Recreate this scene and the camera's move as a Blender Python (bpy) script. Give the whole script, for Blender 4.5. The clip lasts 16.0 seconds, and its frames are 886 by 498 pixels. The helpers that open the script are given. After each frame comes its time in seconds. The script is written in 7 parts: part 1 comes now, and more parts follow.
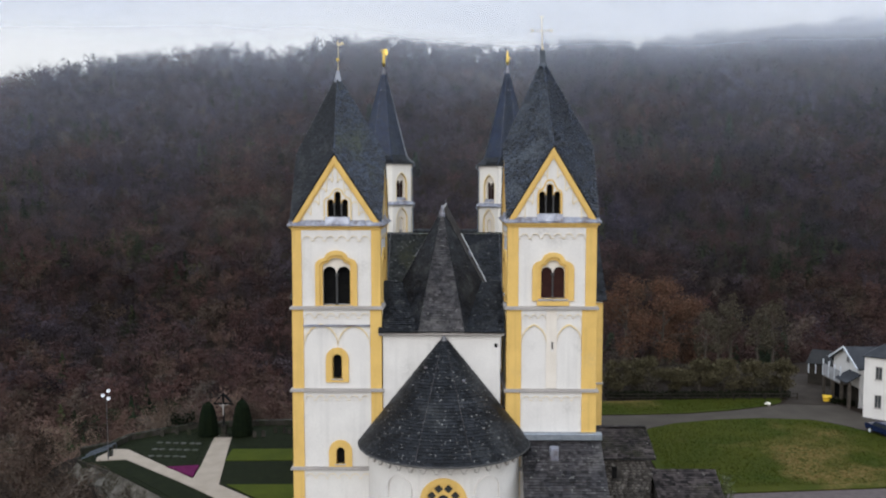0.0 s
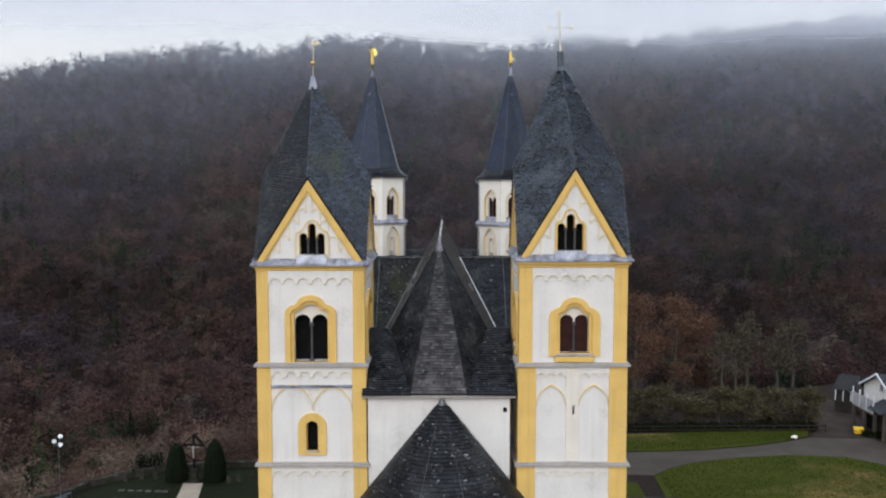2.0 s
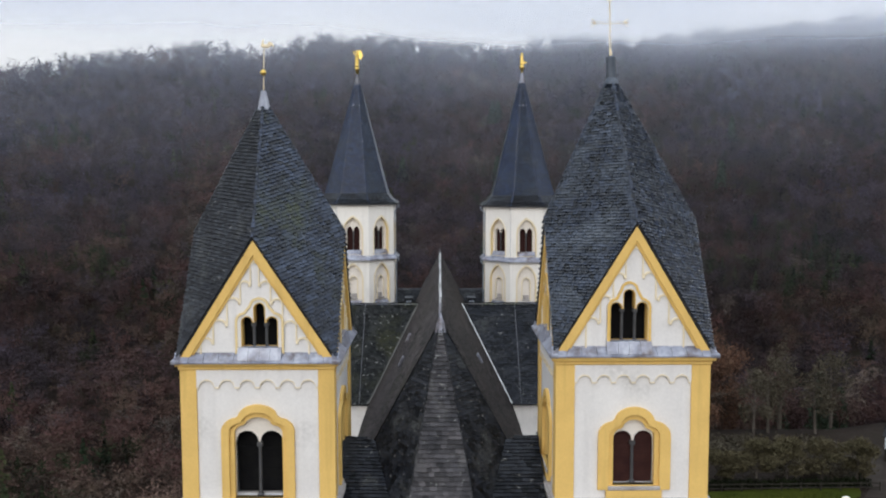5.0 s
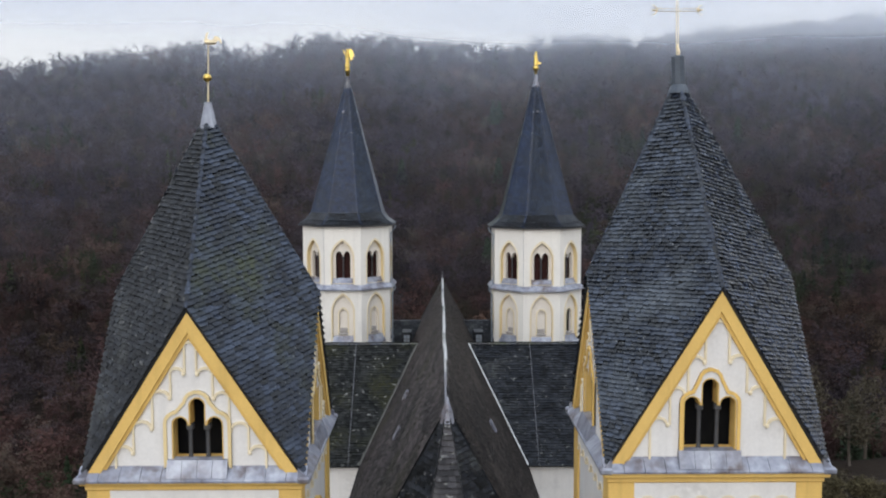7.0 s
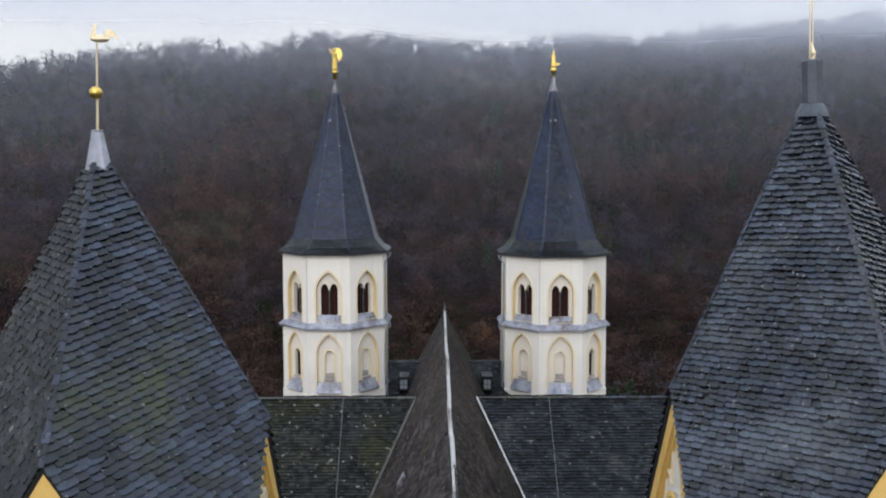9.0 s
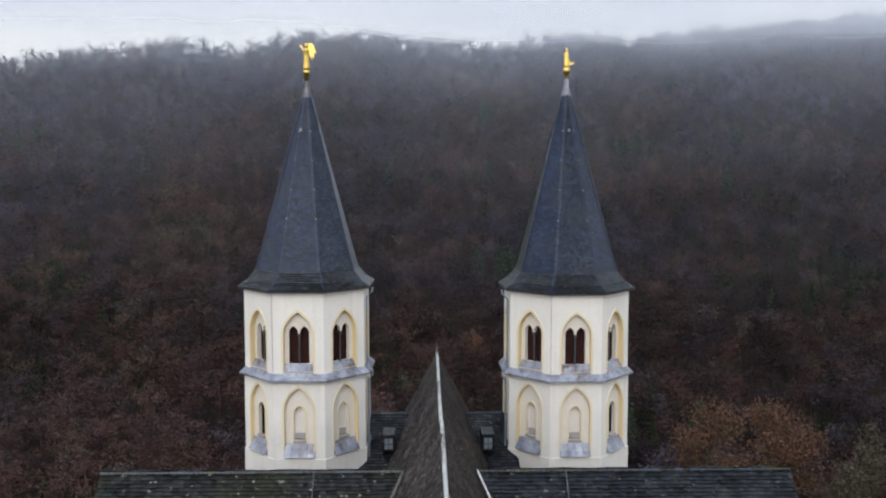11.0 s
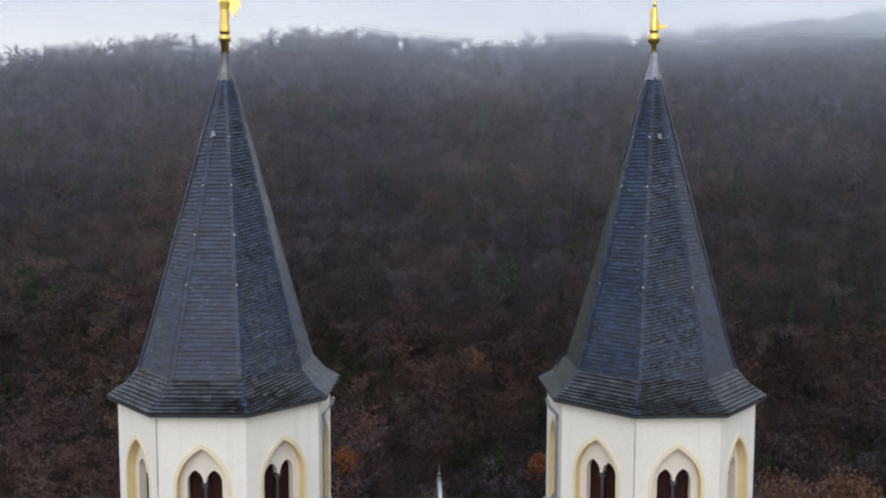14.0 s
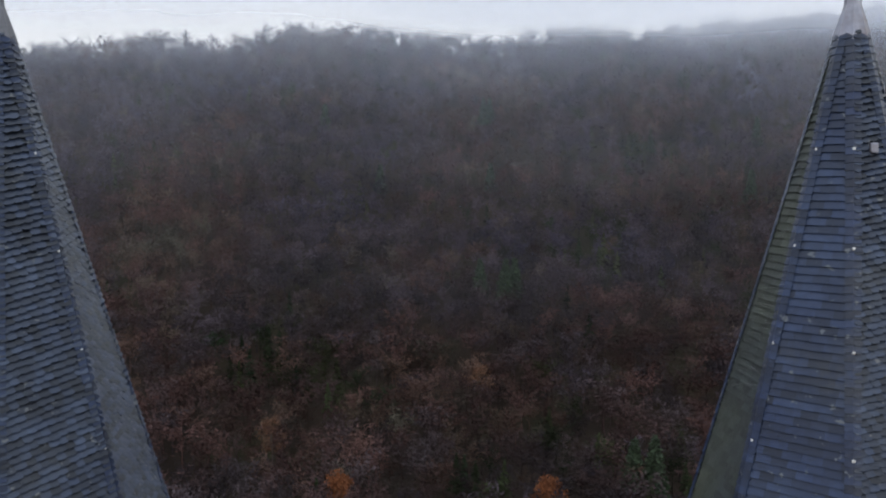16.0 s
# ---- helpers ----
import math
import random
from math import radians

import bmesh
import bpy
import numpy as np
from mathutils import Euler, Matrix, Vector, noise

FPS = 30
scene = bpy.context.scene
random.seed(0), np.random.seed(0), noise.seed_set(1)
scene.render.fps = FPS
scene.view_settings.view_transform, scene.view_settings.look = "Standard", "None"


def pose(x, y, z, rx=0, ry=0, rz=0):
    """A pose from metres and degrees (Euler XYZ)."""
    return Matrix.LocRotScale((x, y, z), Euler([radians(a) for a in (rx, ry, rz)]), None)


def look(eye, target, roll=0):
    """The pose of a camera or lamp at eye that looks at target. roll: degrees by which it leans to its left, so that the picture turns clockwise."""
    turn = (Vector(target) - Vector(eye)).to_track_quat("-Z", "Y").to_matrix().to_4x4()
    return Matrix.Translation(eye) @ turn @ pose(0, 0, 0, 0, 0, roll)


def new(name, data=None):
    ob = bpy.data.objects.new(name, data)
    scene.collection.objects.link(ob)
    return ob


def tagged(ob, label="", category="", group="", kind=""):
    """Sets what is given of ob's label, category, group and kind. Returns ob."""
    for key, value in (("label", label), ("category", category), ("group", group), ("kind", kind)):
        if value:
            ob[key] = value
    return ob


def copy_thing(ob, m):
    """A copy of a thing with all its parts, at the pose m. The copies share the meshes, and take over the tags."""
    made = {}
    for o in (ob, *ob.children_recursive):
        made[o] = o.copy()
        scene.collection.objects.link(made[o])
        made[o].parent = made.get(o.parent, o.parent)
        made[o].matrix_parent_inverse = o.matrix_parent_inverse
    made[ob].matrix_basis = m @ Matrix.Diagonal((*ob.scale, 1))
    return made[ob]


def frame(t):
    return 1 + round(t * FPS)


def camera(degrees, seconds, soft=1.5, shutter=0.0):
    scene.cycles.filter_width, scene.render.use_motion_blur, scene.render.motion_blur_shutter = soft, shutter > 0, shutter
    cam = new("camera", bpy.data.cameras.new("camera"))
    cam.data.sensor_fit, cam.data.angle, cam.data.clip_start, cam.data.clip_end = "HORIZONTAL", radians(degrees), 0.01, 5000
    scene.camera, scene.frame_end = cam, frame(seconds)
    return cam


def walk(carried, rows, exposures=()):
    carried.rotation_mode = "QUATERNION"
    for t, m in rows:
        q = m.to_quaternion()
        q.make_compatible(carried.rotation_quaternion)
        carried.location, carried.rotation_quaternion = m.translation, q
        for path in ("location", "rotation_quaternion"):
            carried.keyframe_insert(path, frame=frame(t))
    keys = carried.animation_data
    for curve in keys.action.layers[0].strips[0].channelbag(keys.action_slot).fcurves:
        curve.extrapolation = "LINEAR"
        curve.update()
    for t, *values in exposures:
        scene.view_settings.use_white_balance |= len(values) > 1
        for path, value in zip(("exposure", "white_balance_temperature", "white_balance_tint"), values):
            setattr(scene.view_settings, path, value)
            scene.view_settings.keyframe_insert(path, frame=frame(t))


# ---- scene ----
# the drone's flight over the church
cam = camera(55.0, 16.0, 2.1)
PATH = [
    (0, (1.475, -8.505, 28.578), (1.455, -6.512, 28.418), -0.03),
    (0.5, (1.380, -5.549, 29.146), (1.362, -3.555, 28.984), -0.04),
    (1, (1.280, -2.439, 29.646), (1.266, -0.445, 29.482), -0.03),
    (1.5, (1.173, 0.854, 30.112), (1.163, 2.848, 29.948), -0.04),
    (2, (1.120, 3.910, 30.639), (1.114, 5.903, 30.475), -0.08),
    (2.5, (1.011, 7.094, 31.143), (1.010, 9.087, 30.978), -0.07),
    (3, (0.936, 10.007, 31.641), (0.939, 12.000, 31.477), -0.06),
    (3.5, (0.862, 12.868, 32.126), (0.865, 14.861, 31.963), -0.05),
    (4, (0.781, 15.543, 32.569), (0.786, 17.536, 32.405), -0.06),
    (6.5, (0.426, 29.357, 34.557), (0.435, 31.351, 34.393), -0.12),
    (7, (0.366, 32.080, 34.946), (0.375, 34.074, 34.781), -0.13),
    (7.5, (0.302, 34.831, 35.327), (0.310, 36.824, 35.161), -0.15),
    (8, (0.259, 37.568, 35.760), (0.267, 39.561, 35.594), -0.14),
    (8.5, (0.186, 40.294, 36.185), (0.195, 42.287, 36.018), -0.11),
    (9, (0.114, 42.792, 36.595), (0.126, 44.785, 36.426), -0.11),
    (11.5, (-0.137, 56.439, 38.130), (-0.094, 58.432, 37.962), 0.02),
    (12, (-0.175, 59.700, 38.363), (-0.131, 61.692, 38.195), 0.06),
    (12.5, (-0.142, 63.155, 38.565), (-0.098, 65.147, 38.397), 0.11),
    (13, (-0.156, 67.193, 38.827), (-0.112, 69.185, 38.661), 0.15),
    (13.5, (-0.125, 71.185, 39.057), (-0.081, 73.178, 38.891), 0.17),
    (14, (-0.077, 75.379, 39.266), (-0.031, 77.372, 39.099), 0.17),
    (14.5, (0.091, 79.854, 39.567), (0.136, 81.846, 39.399), 0.14),
    (15, (0.185, 84.121, 39.791), (0.230, 86.113, 39.622), 0.07),
    (15.5, (0.243, 88.195, 40.099), (0.289, 90.188, 39.927), -0.01),
    (16, (0.370, 92.310, 40.363), (0.417, 94.303, 40.192), -0.07),
]
walk(cam, [(t, look(eye, target, roll)) for t, eye, target, roll in PATH])

# ---------------------------------------------------------------- world and light
SUN_AZ, SUN_EL = radians(200), radians(42)
world = bpy.data.worlds.new("overcast_sky")
scene.world = world
world.use_nodes = True
wn = world.node_tree
wn.nodes.clear()
w_out = wn.nodes.new("ShaderNodeOutputWorld")
w_bg = wn.nodes.new("ShaderNodeBackground")
w_sky = wn.nodes.new("ShaderNodeTexSky")
w_sky.sky_type = "NISHITA"
w_sky.sun_disc = False
w_sky.sun_elevation, w_sky.sun_rotation = SUN_EL, SUN_AZ
w_sky.air_density, w_sky.dust_density = 2.0, 6.0
w_co = wn.nodes.new("ShaderNodeTexCoord")
w_sep = wn.nodes.new("ShaderNodeSeparateXYZ")
w_ramp = wn.nodes.new("ShaderNodeValToRGB")
# closed cloud cover: dim at the horizon, about three times as bright overhead
for i, (p, c) in enumerate([(0.0, (0.88, 0.89, 0.91)), (0.22, (0.985, 1.0, 1.015)), (0.45, (0.97, 1.06, 1.19)), (1.0, (1.55, 1.75, 2.06))]):
    e = w_ramp.color_ramp.elements[i] if i < 2 else w_ramp.color_ramp.elements.new(p)
    e.position, e.color = p, (c[0] / 2, c[1] / 2, c[2] / 2, 1)
w_mul = wn.nodes.new("ShaderNodeVectorMath")
w_mul.operation = "SCALE"
w_mul.inputs["Scale"].default_value = 2.0 / 0.1
w_noise = wn.nodes.new("ShaderNodeTexNoise")
w_noise.inputs["Scale"].default_value = 2.2
w_noise.inputs["Detail"].default_value = 3.0
w_var = wn.nodes.new("ShaderNodeMapRange")
w_var.inputs["To Min"].default_value, w_var.inputs["To Max"].default_value = 0.93, 1.07
w_mul2 = wn.nodes.new("ShaderNodeVectorMath")
w_mul2.operation = "SCALE"
w_mix = wn.nodes.new("ShaderNodeMix")
w_mix.data_type = "RGBA"
w_mix.inputs["Factor"].default_value = 0.93
wn.links.new(w_co.outputs["Generated"], w_sep.inputs[0])
wn.links.new(w_sep.outputs["Z"], w_ramp.inputs[0])
wn.links.new(w_ramp.outputs["Color"], w_mul.inputs[0])
wn.links.new(w_co.outputs["Generated"], w_noise.inputs["Vector"])
wn.links.new(w_noise.outputs[0], w_var.inputs[0])
wn.links.new(w_mul.outputs[0], w_mul2.inputs[0])
wn.links.new(w_var.outputs[0], w_mul2.inputs["Scale"])
wn.links.new(w_sky.outputs[0], w_mix.inputs[6])
wn.links.new(w_mul2.outputs[0], w_mix.inputs[7])
wn.links.new(w_mix.outputs[2], w_bg.inputs[0])
w_bg.inputs["Strength"].default_value = 0.1
wn.links.new(w_bg.outputs[0], w_out.inputs[0])

sun = new("sun", bpy.data.lights.new("sun", "SUN"))
sun.data.energy, sun.data.angle, sun.data.color = 1.3, radians(50), (1.0, 0.985, 0.965)
sun.matrix_world = look((-20, -60, 80), (0, 60, 15))
scene.view_settings.exposure = 0.0


# ---------------------------------------------------------------- materials
def surface(name, c1, c2, scale=1.0, rough=0.8, bump=0.3, fine=14.0, metal=0.0, stain=None, stain_scale=0.25, stain_cut=(0.55, 0.75),
            pieces=0.0, streaks=0.0, spec=0.5, depth=0.02, speck=0.2,
            dots=None, dot_scale=5.0, dot_cut=(0.64, 0.72)):
    """Two colours mixed by noise at two scales, with relief; stain: a third colour in patches; pieces: how far the single pieces differ; dots: lichen spots."""
    m = bpy.data.materials.new(name)
    m.use_nodes = True
    t = m.node_tree
    n, l = t.nodes, t.links
    b = n["Principled BSDF"]
    geo = n.new("ShaderNodeNewGeometry")

    def noise_at(sc, detail=4.0, stretch=None):
        x = n.new("ShaderNodeTexNoise")
        x.inputs["Scale"].default_value, x.inputs["Detail"].default_value = sc, detail
        if stretch:
            mp = n.new("ShaderNodeMapping")
            mp.inputs["Scale"].default_value = stretch
            l.new(geo.outputs["Position"], mp.inputs[0])
            l.new(mp.outputs[0], x.inputs["Vector"])
        else:
            l.new(geo.outputs["Position"], x.inputs["Vector"])
        return x.outputs[0]

    def mix(f, a, c, fac=1.0):
        x = n.new("ShaderNodeMix")
        x.data_type = "RGBA"
        for v, i in ((f, 0), (a, 6), (c, 7)):
            if isinstance(v, (int, float)):
                x.inputs[i].default_value = v
            elif isinstance(v, tuple):
                x.inputs[i].default_value = (*v, 1)
            else:
                l.new(v, x.inputs[i])
        return x.outputs[2]

    def ramp(v, lo, hi, to0=0.0, to1=1.0):
        x = n.new("ShaderNodeMapRange")
        x.inputs[1].default_value, x.inputs[2].default_value, x.inputs[3].default_value, x.inputs[4].default_value = lo, hi, to0, to1
        l.new(v, x.inputs[0])
        return x.outputs[0]

    coarse = ramp(noise_at(scale), 0.3, 0.7)
    col = mix(coarse, c1, c2)
    grain = noise_at(fine, 6.0)
    shade = ramp(grain, 0.25, 0.75, 1 - speck, 1 + speck)
    hsv = n.new("ShaderNodeHueSaturation")
    l.new(shade, hsv.inputs["Value"])
    l.new(col, hsv.inputs["Color"])
    col = hsv.outputs[0]
    if streaks:
        s = ramp(noise_at(1.0, 5.0, (2.6, 2.6, 0.16)), 0.52, 0.78, 0.0, streaks)
        col = mix(s, col, tuple(0.42 * v for v in c1))
    if pieces:
        ob, isl = n.new("ShaderNodeObjectInfo"), n.new("ShaderNodeNewGeometry")
        add = n.new("ShaderNodeMath")
        add.operation = "ADD"
        l.new(ob.outputs["Random"], add.inputs[0])
        l.new(isl.outputs["Random Per Island"], add.inputs[1])
        fr = n.new("ShaderNodeMath")
        fr.operation = "FRACT"
        l.new(add.outputs[0], fr.inputs[0])
        h2 = n.new("ShaderNodeHueSaturation")
        l.new(ramp(fr.outputs[0], 0, 1, 1 - pieces, 1 + pieces), h2.inputs["Value"])
        l.new(col, h2.inputs["Color"])
        col = h2.outputs[0]
    if stain:
        s = ramp(noise_at(stain_scale, 7.0), stain_cut[0], stain_cut[1])
        s2 = n.new("ShaderNodeMath")
        s2.operation = "MULTIPLY"
        l.new(s, s2.inputs[0])
        l.new(ramp(noise_at(fine * 0.6, 3.0), 0.3, 0.6), s2.inputs[1])
        col = mix(s2.outputs[0], col, stain)
    if dots:
        col = mix(ramp(noise_at(dot_scale, 2.0), dot_cut[0], dot_cut[1]), col, dots)
    l.new(col, b.inputs["Base Color"])
    b.inputs["Metallic"].default_value = metal
    b.inputs["Specular IOR Level"].default_value = spec
    l.new(ramp(grain, 0.2, 0.8, max(0.05, rough - 0.12), min(1.0, rough + 0.12)), b.inputs["Roughness"])
    bp = n.new("ShaderNodeBump")
    bp.inputs["Strength"].default_value, bp.inputs["Distance"].default_value = bump, depth
    l.new(grain, bp.inputs["Height"])
    l.new(bp.outputs[0], b.inputs["Normal"])
    return m


WHITE = surface("white_plaster", (0.72, 0.695, 0.67), (0.66, 0.635, 0.615), 0.5, 0.9, 0.25, 9.0, streaks=0.17, stain=(0.46, 0.44, 0.42), stain_scale=0.35, stain_cut=(0.58, 0.82), speck=0.05, spec=0.2)
CREAM = surface("cream_plaster", (0.74, 0.685, 0.62), (0.68, 0.62, 0.55), 0.6, 0.9, 0.25, 9.0, streaks=0.15, speck=0.05, spec=0.2)
WARM_WHITE = surface("warm_white_plaster", (0.77, 0.735, 0.68), (0.71, 0.675, 0.63), 0.5, 0.9, 0.25, 9.0, streaks=0.16, stain=(0.55, 0.53, 0.50), stain_cut=(0.62, 0.85), speck=0.05, spec=0.2)
YELLOW = surface("ochre_paint", (0.73, 0.485, 0.155), (0.65, 0.425, 0.135), 0.7, 0.85, 0.25, 10.0, streaks=0.3, stain=(0.50, 0.36, 0.17), stain_cut=(0.62, 0.85), speck=0.05, spec=0.2)
PALE_YELLOW = surface("pale_ochre_paint", (0.74, 0.575, 0.30), (0.68, 0.54, 0.30), 0.7, 0.88, 0.25, 10.0, streaks=0.2, speck=0.05, spec=0.2)
FADED_YELLOW = surface("faded_ochre_paint", (0.74, 0.64, 0.46), (0.70, 0.60, 0.42), 0.7, 0.88, 0.25, 10.0, streaks=0.2, speck=0.05, spec=0.2)
# in these two the bluish stain patches paint sheen; the dots are lichen
SLATE = surface("old_slate", (0.003, 0.005, 0.012), (0.024, 0.032, 0.052), 0.8, 0.28, 0.8, 6.0, pieces=0.9, spec=0.42, stain=(0.046, 0.056, 0.070), stain_scale=0.5, stain_cut=(0.58, 0.76), dots=(0.13, 0.14, 0.15), dot_scale=9.0, dot_cut=(0.675, 0.74))
SLATE_PALE = surface("lichen_and_sheen_slate", (0.004, 0.007, 0.015), (0.032, 0.040, 0.056), 0.7, 0.27, 0.8, 6.0, pieces=0.9, spec=0.46, stain=(0.066, 0.078, 0.092), stain_scale=0.55, stain_cut=(0.50, 0.70), dots=(0.15, 0.16, 0.17), dot_scale=9.0, dot_cut=(0.66, 0.73))
SLATE_MOSSY = surface("mossy_slate", (0.003, 0.005, 0.012), (0.023, 0.031, 0.049), 0.8, 0.28, 0.8, 6.0, pieces=0.9, spec=0.40, stain=(0.033, 0.040, 0.015), stain_scale=0.36, stain_cut=(0.47, 0.66), dots=(0.11, 0.12, 0.13), dot_scale=8.0, dot_cut=(0.68, 0.75))
SLATE_BLUE = surface("blue_slate", (0.005, 0.011, 0.034), (0.016, 0.026, 0.055), 0.6, 0.38, 0.4, 7.0, pieces=0.5, spec=0.32, speck=0.2, stain=(0.024, 0.028, 0.037), stain_scale=0.5, stain_cut=(0.48, 0.70), dots=(0.075, 0.085, 0.10), dot_scale=6.0, dot_cut=(0.67, 0.73))
SLATE_GREY = surface("grey_slate", (0.008, 0.013, 0.028), (0.024, 0.033, 0.054), 0.6, 0.36, 0.5, 7.0, pieces=0.7, spec=0.34, stain=(0.030, 0.031, 0.030), stain_scale=0.5, stain_cut=(0.52, 0.74), dots=(0.08, 0.085, 0.09), dot_scale=6.0, dot_cut=(0.67, 0.73))
SLATE_CONE = surface("dark_patchy_slate", (0.004, 0.005, 0.007), (0.016, 0.018, 0.022), 0.5, 0.48, 0.6, 6.0, pieces=0.6, spec=0.16, stain=(0.046, 0.049, 0.052), stain_scale=0.35, stain_cut=(0.54, 0.70), dots=(0.19, 0.19, 0.185), dot_scale=4.6, dot_cut=(0.65, 0.71))
SLATE_WORN = surface("worn_grey_brown_slate", (0.016, 0.016, 0.019), (0.058, 0.053, 0.055), 0.7, 0.5, 0.6, 6.0, pieces=0.7, streaks=0.5, spec=0.2, stain=(0.095, 0.09, 0.088), stain_scale=0.5, stain_cut=(0.52, 0.70), dots=(0.18, 0.18, 0.17), dot_scale=4.0, dot_cut=(0.66, 0.72))
SLATE_FOOT = surface("weathered_eaves_slate", (0.014, 0.018, 0.025), (0.050, 0.054, 0.062), 0.9, 0.42, 0.5, 7.0, pieces=0.6, spec=0.4, stain=(0.007, 0.006, 0.006), stain_scale=0.9, stain_cut=(0.47, 0.58))
SLATE_GREEN = surface("algae_slate", (0.020, 0.025, 0.028), (0.033, 0.039, 0.027), 0.6, 0.6, 0.4, 7.0, pieces=0.3, spec=0.25)
SLATE_LICHEN = surface("mossy_lichen_slate", (0.008, 0.009, 0.009), (0.022, 0.023, 0.022), 0.7, 0.55, 0.6, 6.0, pieces=0.8, spec=0.14, stain=(0.030, 0.031, 0.014), stain_scale=0.4, stain_cut=(0.48, 0.66), dots=(0.20, 0.20, 0.19), dot_scale=3.6, dot_cut=(0.66, 0.71))
SLATE_DARK = surface("dark_lichen_slate", (0.005, 0.006, 0.009), (0.018, 0.020, 0.024), 0.7, 0.48, 0.6, 6.0, pieces=0.8, spec=0.17, stain=(0.050, 0.052, 0.052), stain_scale=0.55, stain_cut=(0.56, 0.68), dots=(0.14, 0.14, 0.135), dot_scale=4.2, dot_cut=(0.66, 0.73))
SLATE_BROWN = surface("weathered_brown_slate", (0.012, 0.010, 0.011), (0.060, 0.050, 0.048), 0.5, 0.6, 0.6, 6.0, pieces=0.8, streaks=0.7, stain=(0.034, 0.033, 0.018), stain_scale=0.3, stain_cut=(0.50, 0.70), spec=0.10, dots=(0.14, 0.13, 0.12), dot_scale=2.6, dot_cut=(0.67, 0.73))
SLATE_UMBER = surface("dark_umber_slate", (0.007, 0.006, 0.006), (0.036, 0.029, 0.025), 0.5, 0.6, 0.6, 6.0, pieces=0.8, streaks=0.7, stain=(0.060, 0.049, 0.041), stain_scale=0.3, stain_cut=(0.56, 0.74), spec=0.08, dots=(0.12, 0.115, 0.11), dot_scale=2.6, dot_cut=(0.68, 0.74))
DECK = surface("roof_boards", (0.025, 0.026, 0.028), (0.035, 0.035, 0.036), 1.0, 0.9, 0.2, spec=0.08)
LEAD = surface("sheet_lead", (0.19, 0.20, 0.255), (0.36, 0.375, 0.43), 1.4, 0.42, 0.3, 5.0, metal=0.3, streaks=0.7, stain=(0.11, 0.085, 0.085), stain_scale=0.9, stain_cut=(0.46, 0.64))
LEAD_WHITE = surface("bright_ridge_lead", (0.55, 0.55, 0.54), (0.42, 0.42, 0.42), 1.2, 0.55, 0.3, 6.0, metal=0.1, stain=(0.25, 0.24, 0.2), stain_scale=0.9)
STONE_LEDGE = surface("grey_sandstone", (0.30, 0.28, 0.27), (0.38, 0.35, 0.33), 1.0, 0.85, 0.4, 10.0, stain=(0.18, 0.17, 0.16), stain_scale=0.6)
BASALT = surface("dark_basalt", (0.040, 0.040, 0.043), (0.065, 0.065, 0.068), 2.0, 0.6, 0.3, 20.0)
SHUTTER = surface("dark_stained_wood", (0.026, 0.010, 0.010), (0.040, 0.017, 0.014), 2.0, 0.75, 0.4, 18.0, spec=0.08)
# near-black: dark timber, and the darkness inside openings put into a colour
BLACK = surface("black_wood_and_dark_void", (0.006, 0.006, 0.007), (0.010, 0.010, 0.010), 2.0, 0.9, 0.2, 12.0, spec=0.05)
GOLD = surface("gilding", (0.80, 0.58, 0.17), (0.68, 0.47, 0.12), 3.0, 0.32, 0.15, 20.0, metal=1.0)
IRON = surface("weathered_iron", (0.10, 0.10, 0.11), (0.16, 0.16, 0.17), 2.0, 0.5, 0.2, 20.0, metal=0.7)
# paled beyond wear: the sky's bloom round cross and cock is in the colour
GILT_IRON = surface("worn_gilt_iron_bloomed", (0.72, 0.60, 0.38), (0.62, 0.53, 0.38), 3.0, 0.4, 0.1, 20.0, metal=0.6)
ZINC = surface("zinc_pipe", (0.22, 0.25, 0.29), (0.30, 0.33, 0.37), 2.0, 0.45, 0.1, 12.0, metal=0.6)
RUBBLE = surface("rubble_stone", (0.042, 0.038, 0.036), (0.10, 0.092, 0.086), 2.2, 0.9, 0.9, 9.0, stain=(0.20, 0.19, 0.18), stain_scale=1.4, stain_cut=(0.58, 0.70), pieces=0.5, spec=0.08)
GRASS = surface("winter_lawn", (0.026, 0.038, 0.004), (0.044, 0.049, 0.006), 0.14, 0.95, 0.8, 3.0, stain=(0.13, 0.092, 0.032), stain_scale=0.08, stain_cut=(0.54, 0.66), depth=0.08, spec=0.08)
RUBBLE_DARK = surface("mossy_rubble", (0.022, 0.020, 0.017), (0.046, 0.042, 0.036), 1.6, 0.95, 0.9, 9.0, stain=(0.02, 0.024, 0.012), stain_scale=0.9, stain_cut=(0.45, 0.62), pieces=0.4, spec=0.08)
LITTER = surface("leaf_litter", (0.016, 0.012, 0.010), (0.026, 0.019, 0.014), 0.06, 0.95, 0.8, 1.5, depth=0.3, stain=(0.02, 0.024, 0.010), stain_scale=0.03, spec=0.08)
ASPHALT = surface("asphalt", (0.048, 0.041, 0.034), (0.066, 0.057, 0.047), 0.3, 0.85, 0.5, 10.0, stain=(0.075, 0.068, 0.060), stain_scale=0.2, spec=0.08)
GRAVEL = surface("pale_gravel_path", (0.265, 0.225, 0.18), (0.33, 0.28, 0.23), 0.6, 0.95, 0.6, 16.0, spec=0.08)
PAVING = surface("purple_grey_setts", (0.078, 0.064, 0.064), (0.112, 0.093, 0.09), 1.4, 0.85, 0.6, 7.0, spec=0.08)
PALE_BOARD = surface("weathered_pale_boards", (0.30, 0.30, 0.31), (0.40, 0.40, 0.41), 1.0, 0.8, 0.3, 10.0, streaks=0.3, spec=0.1)
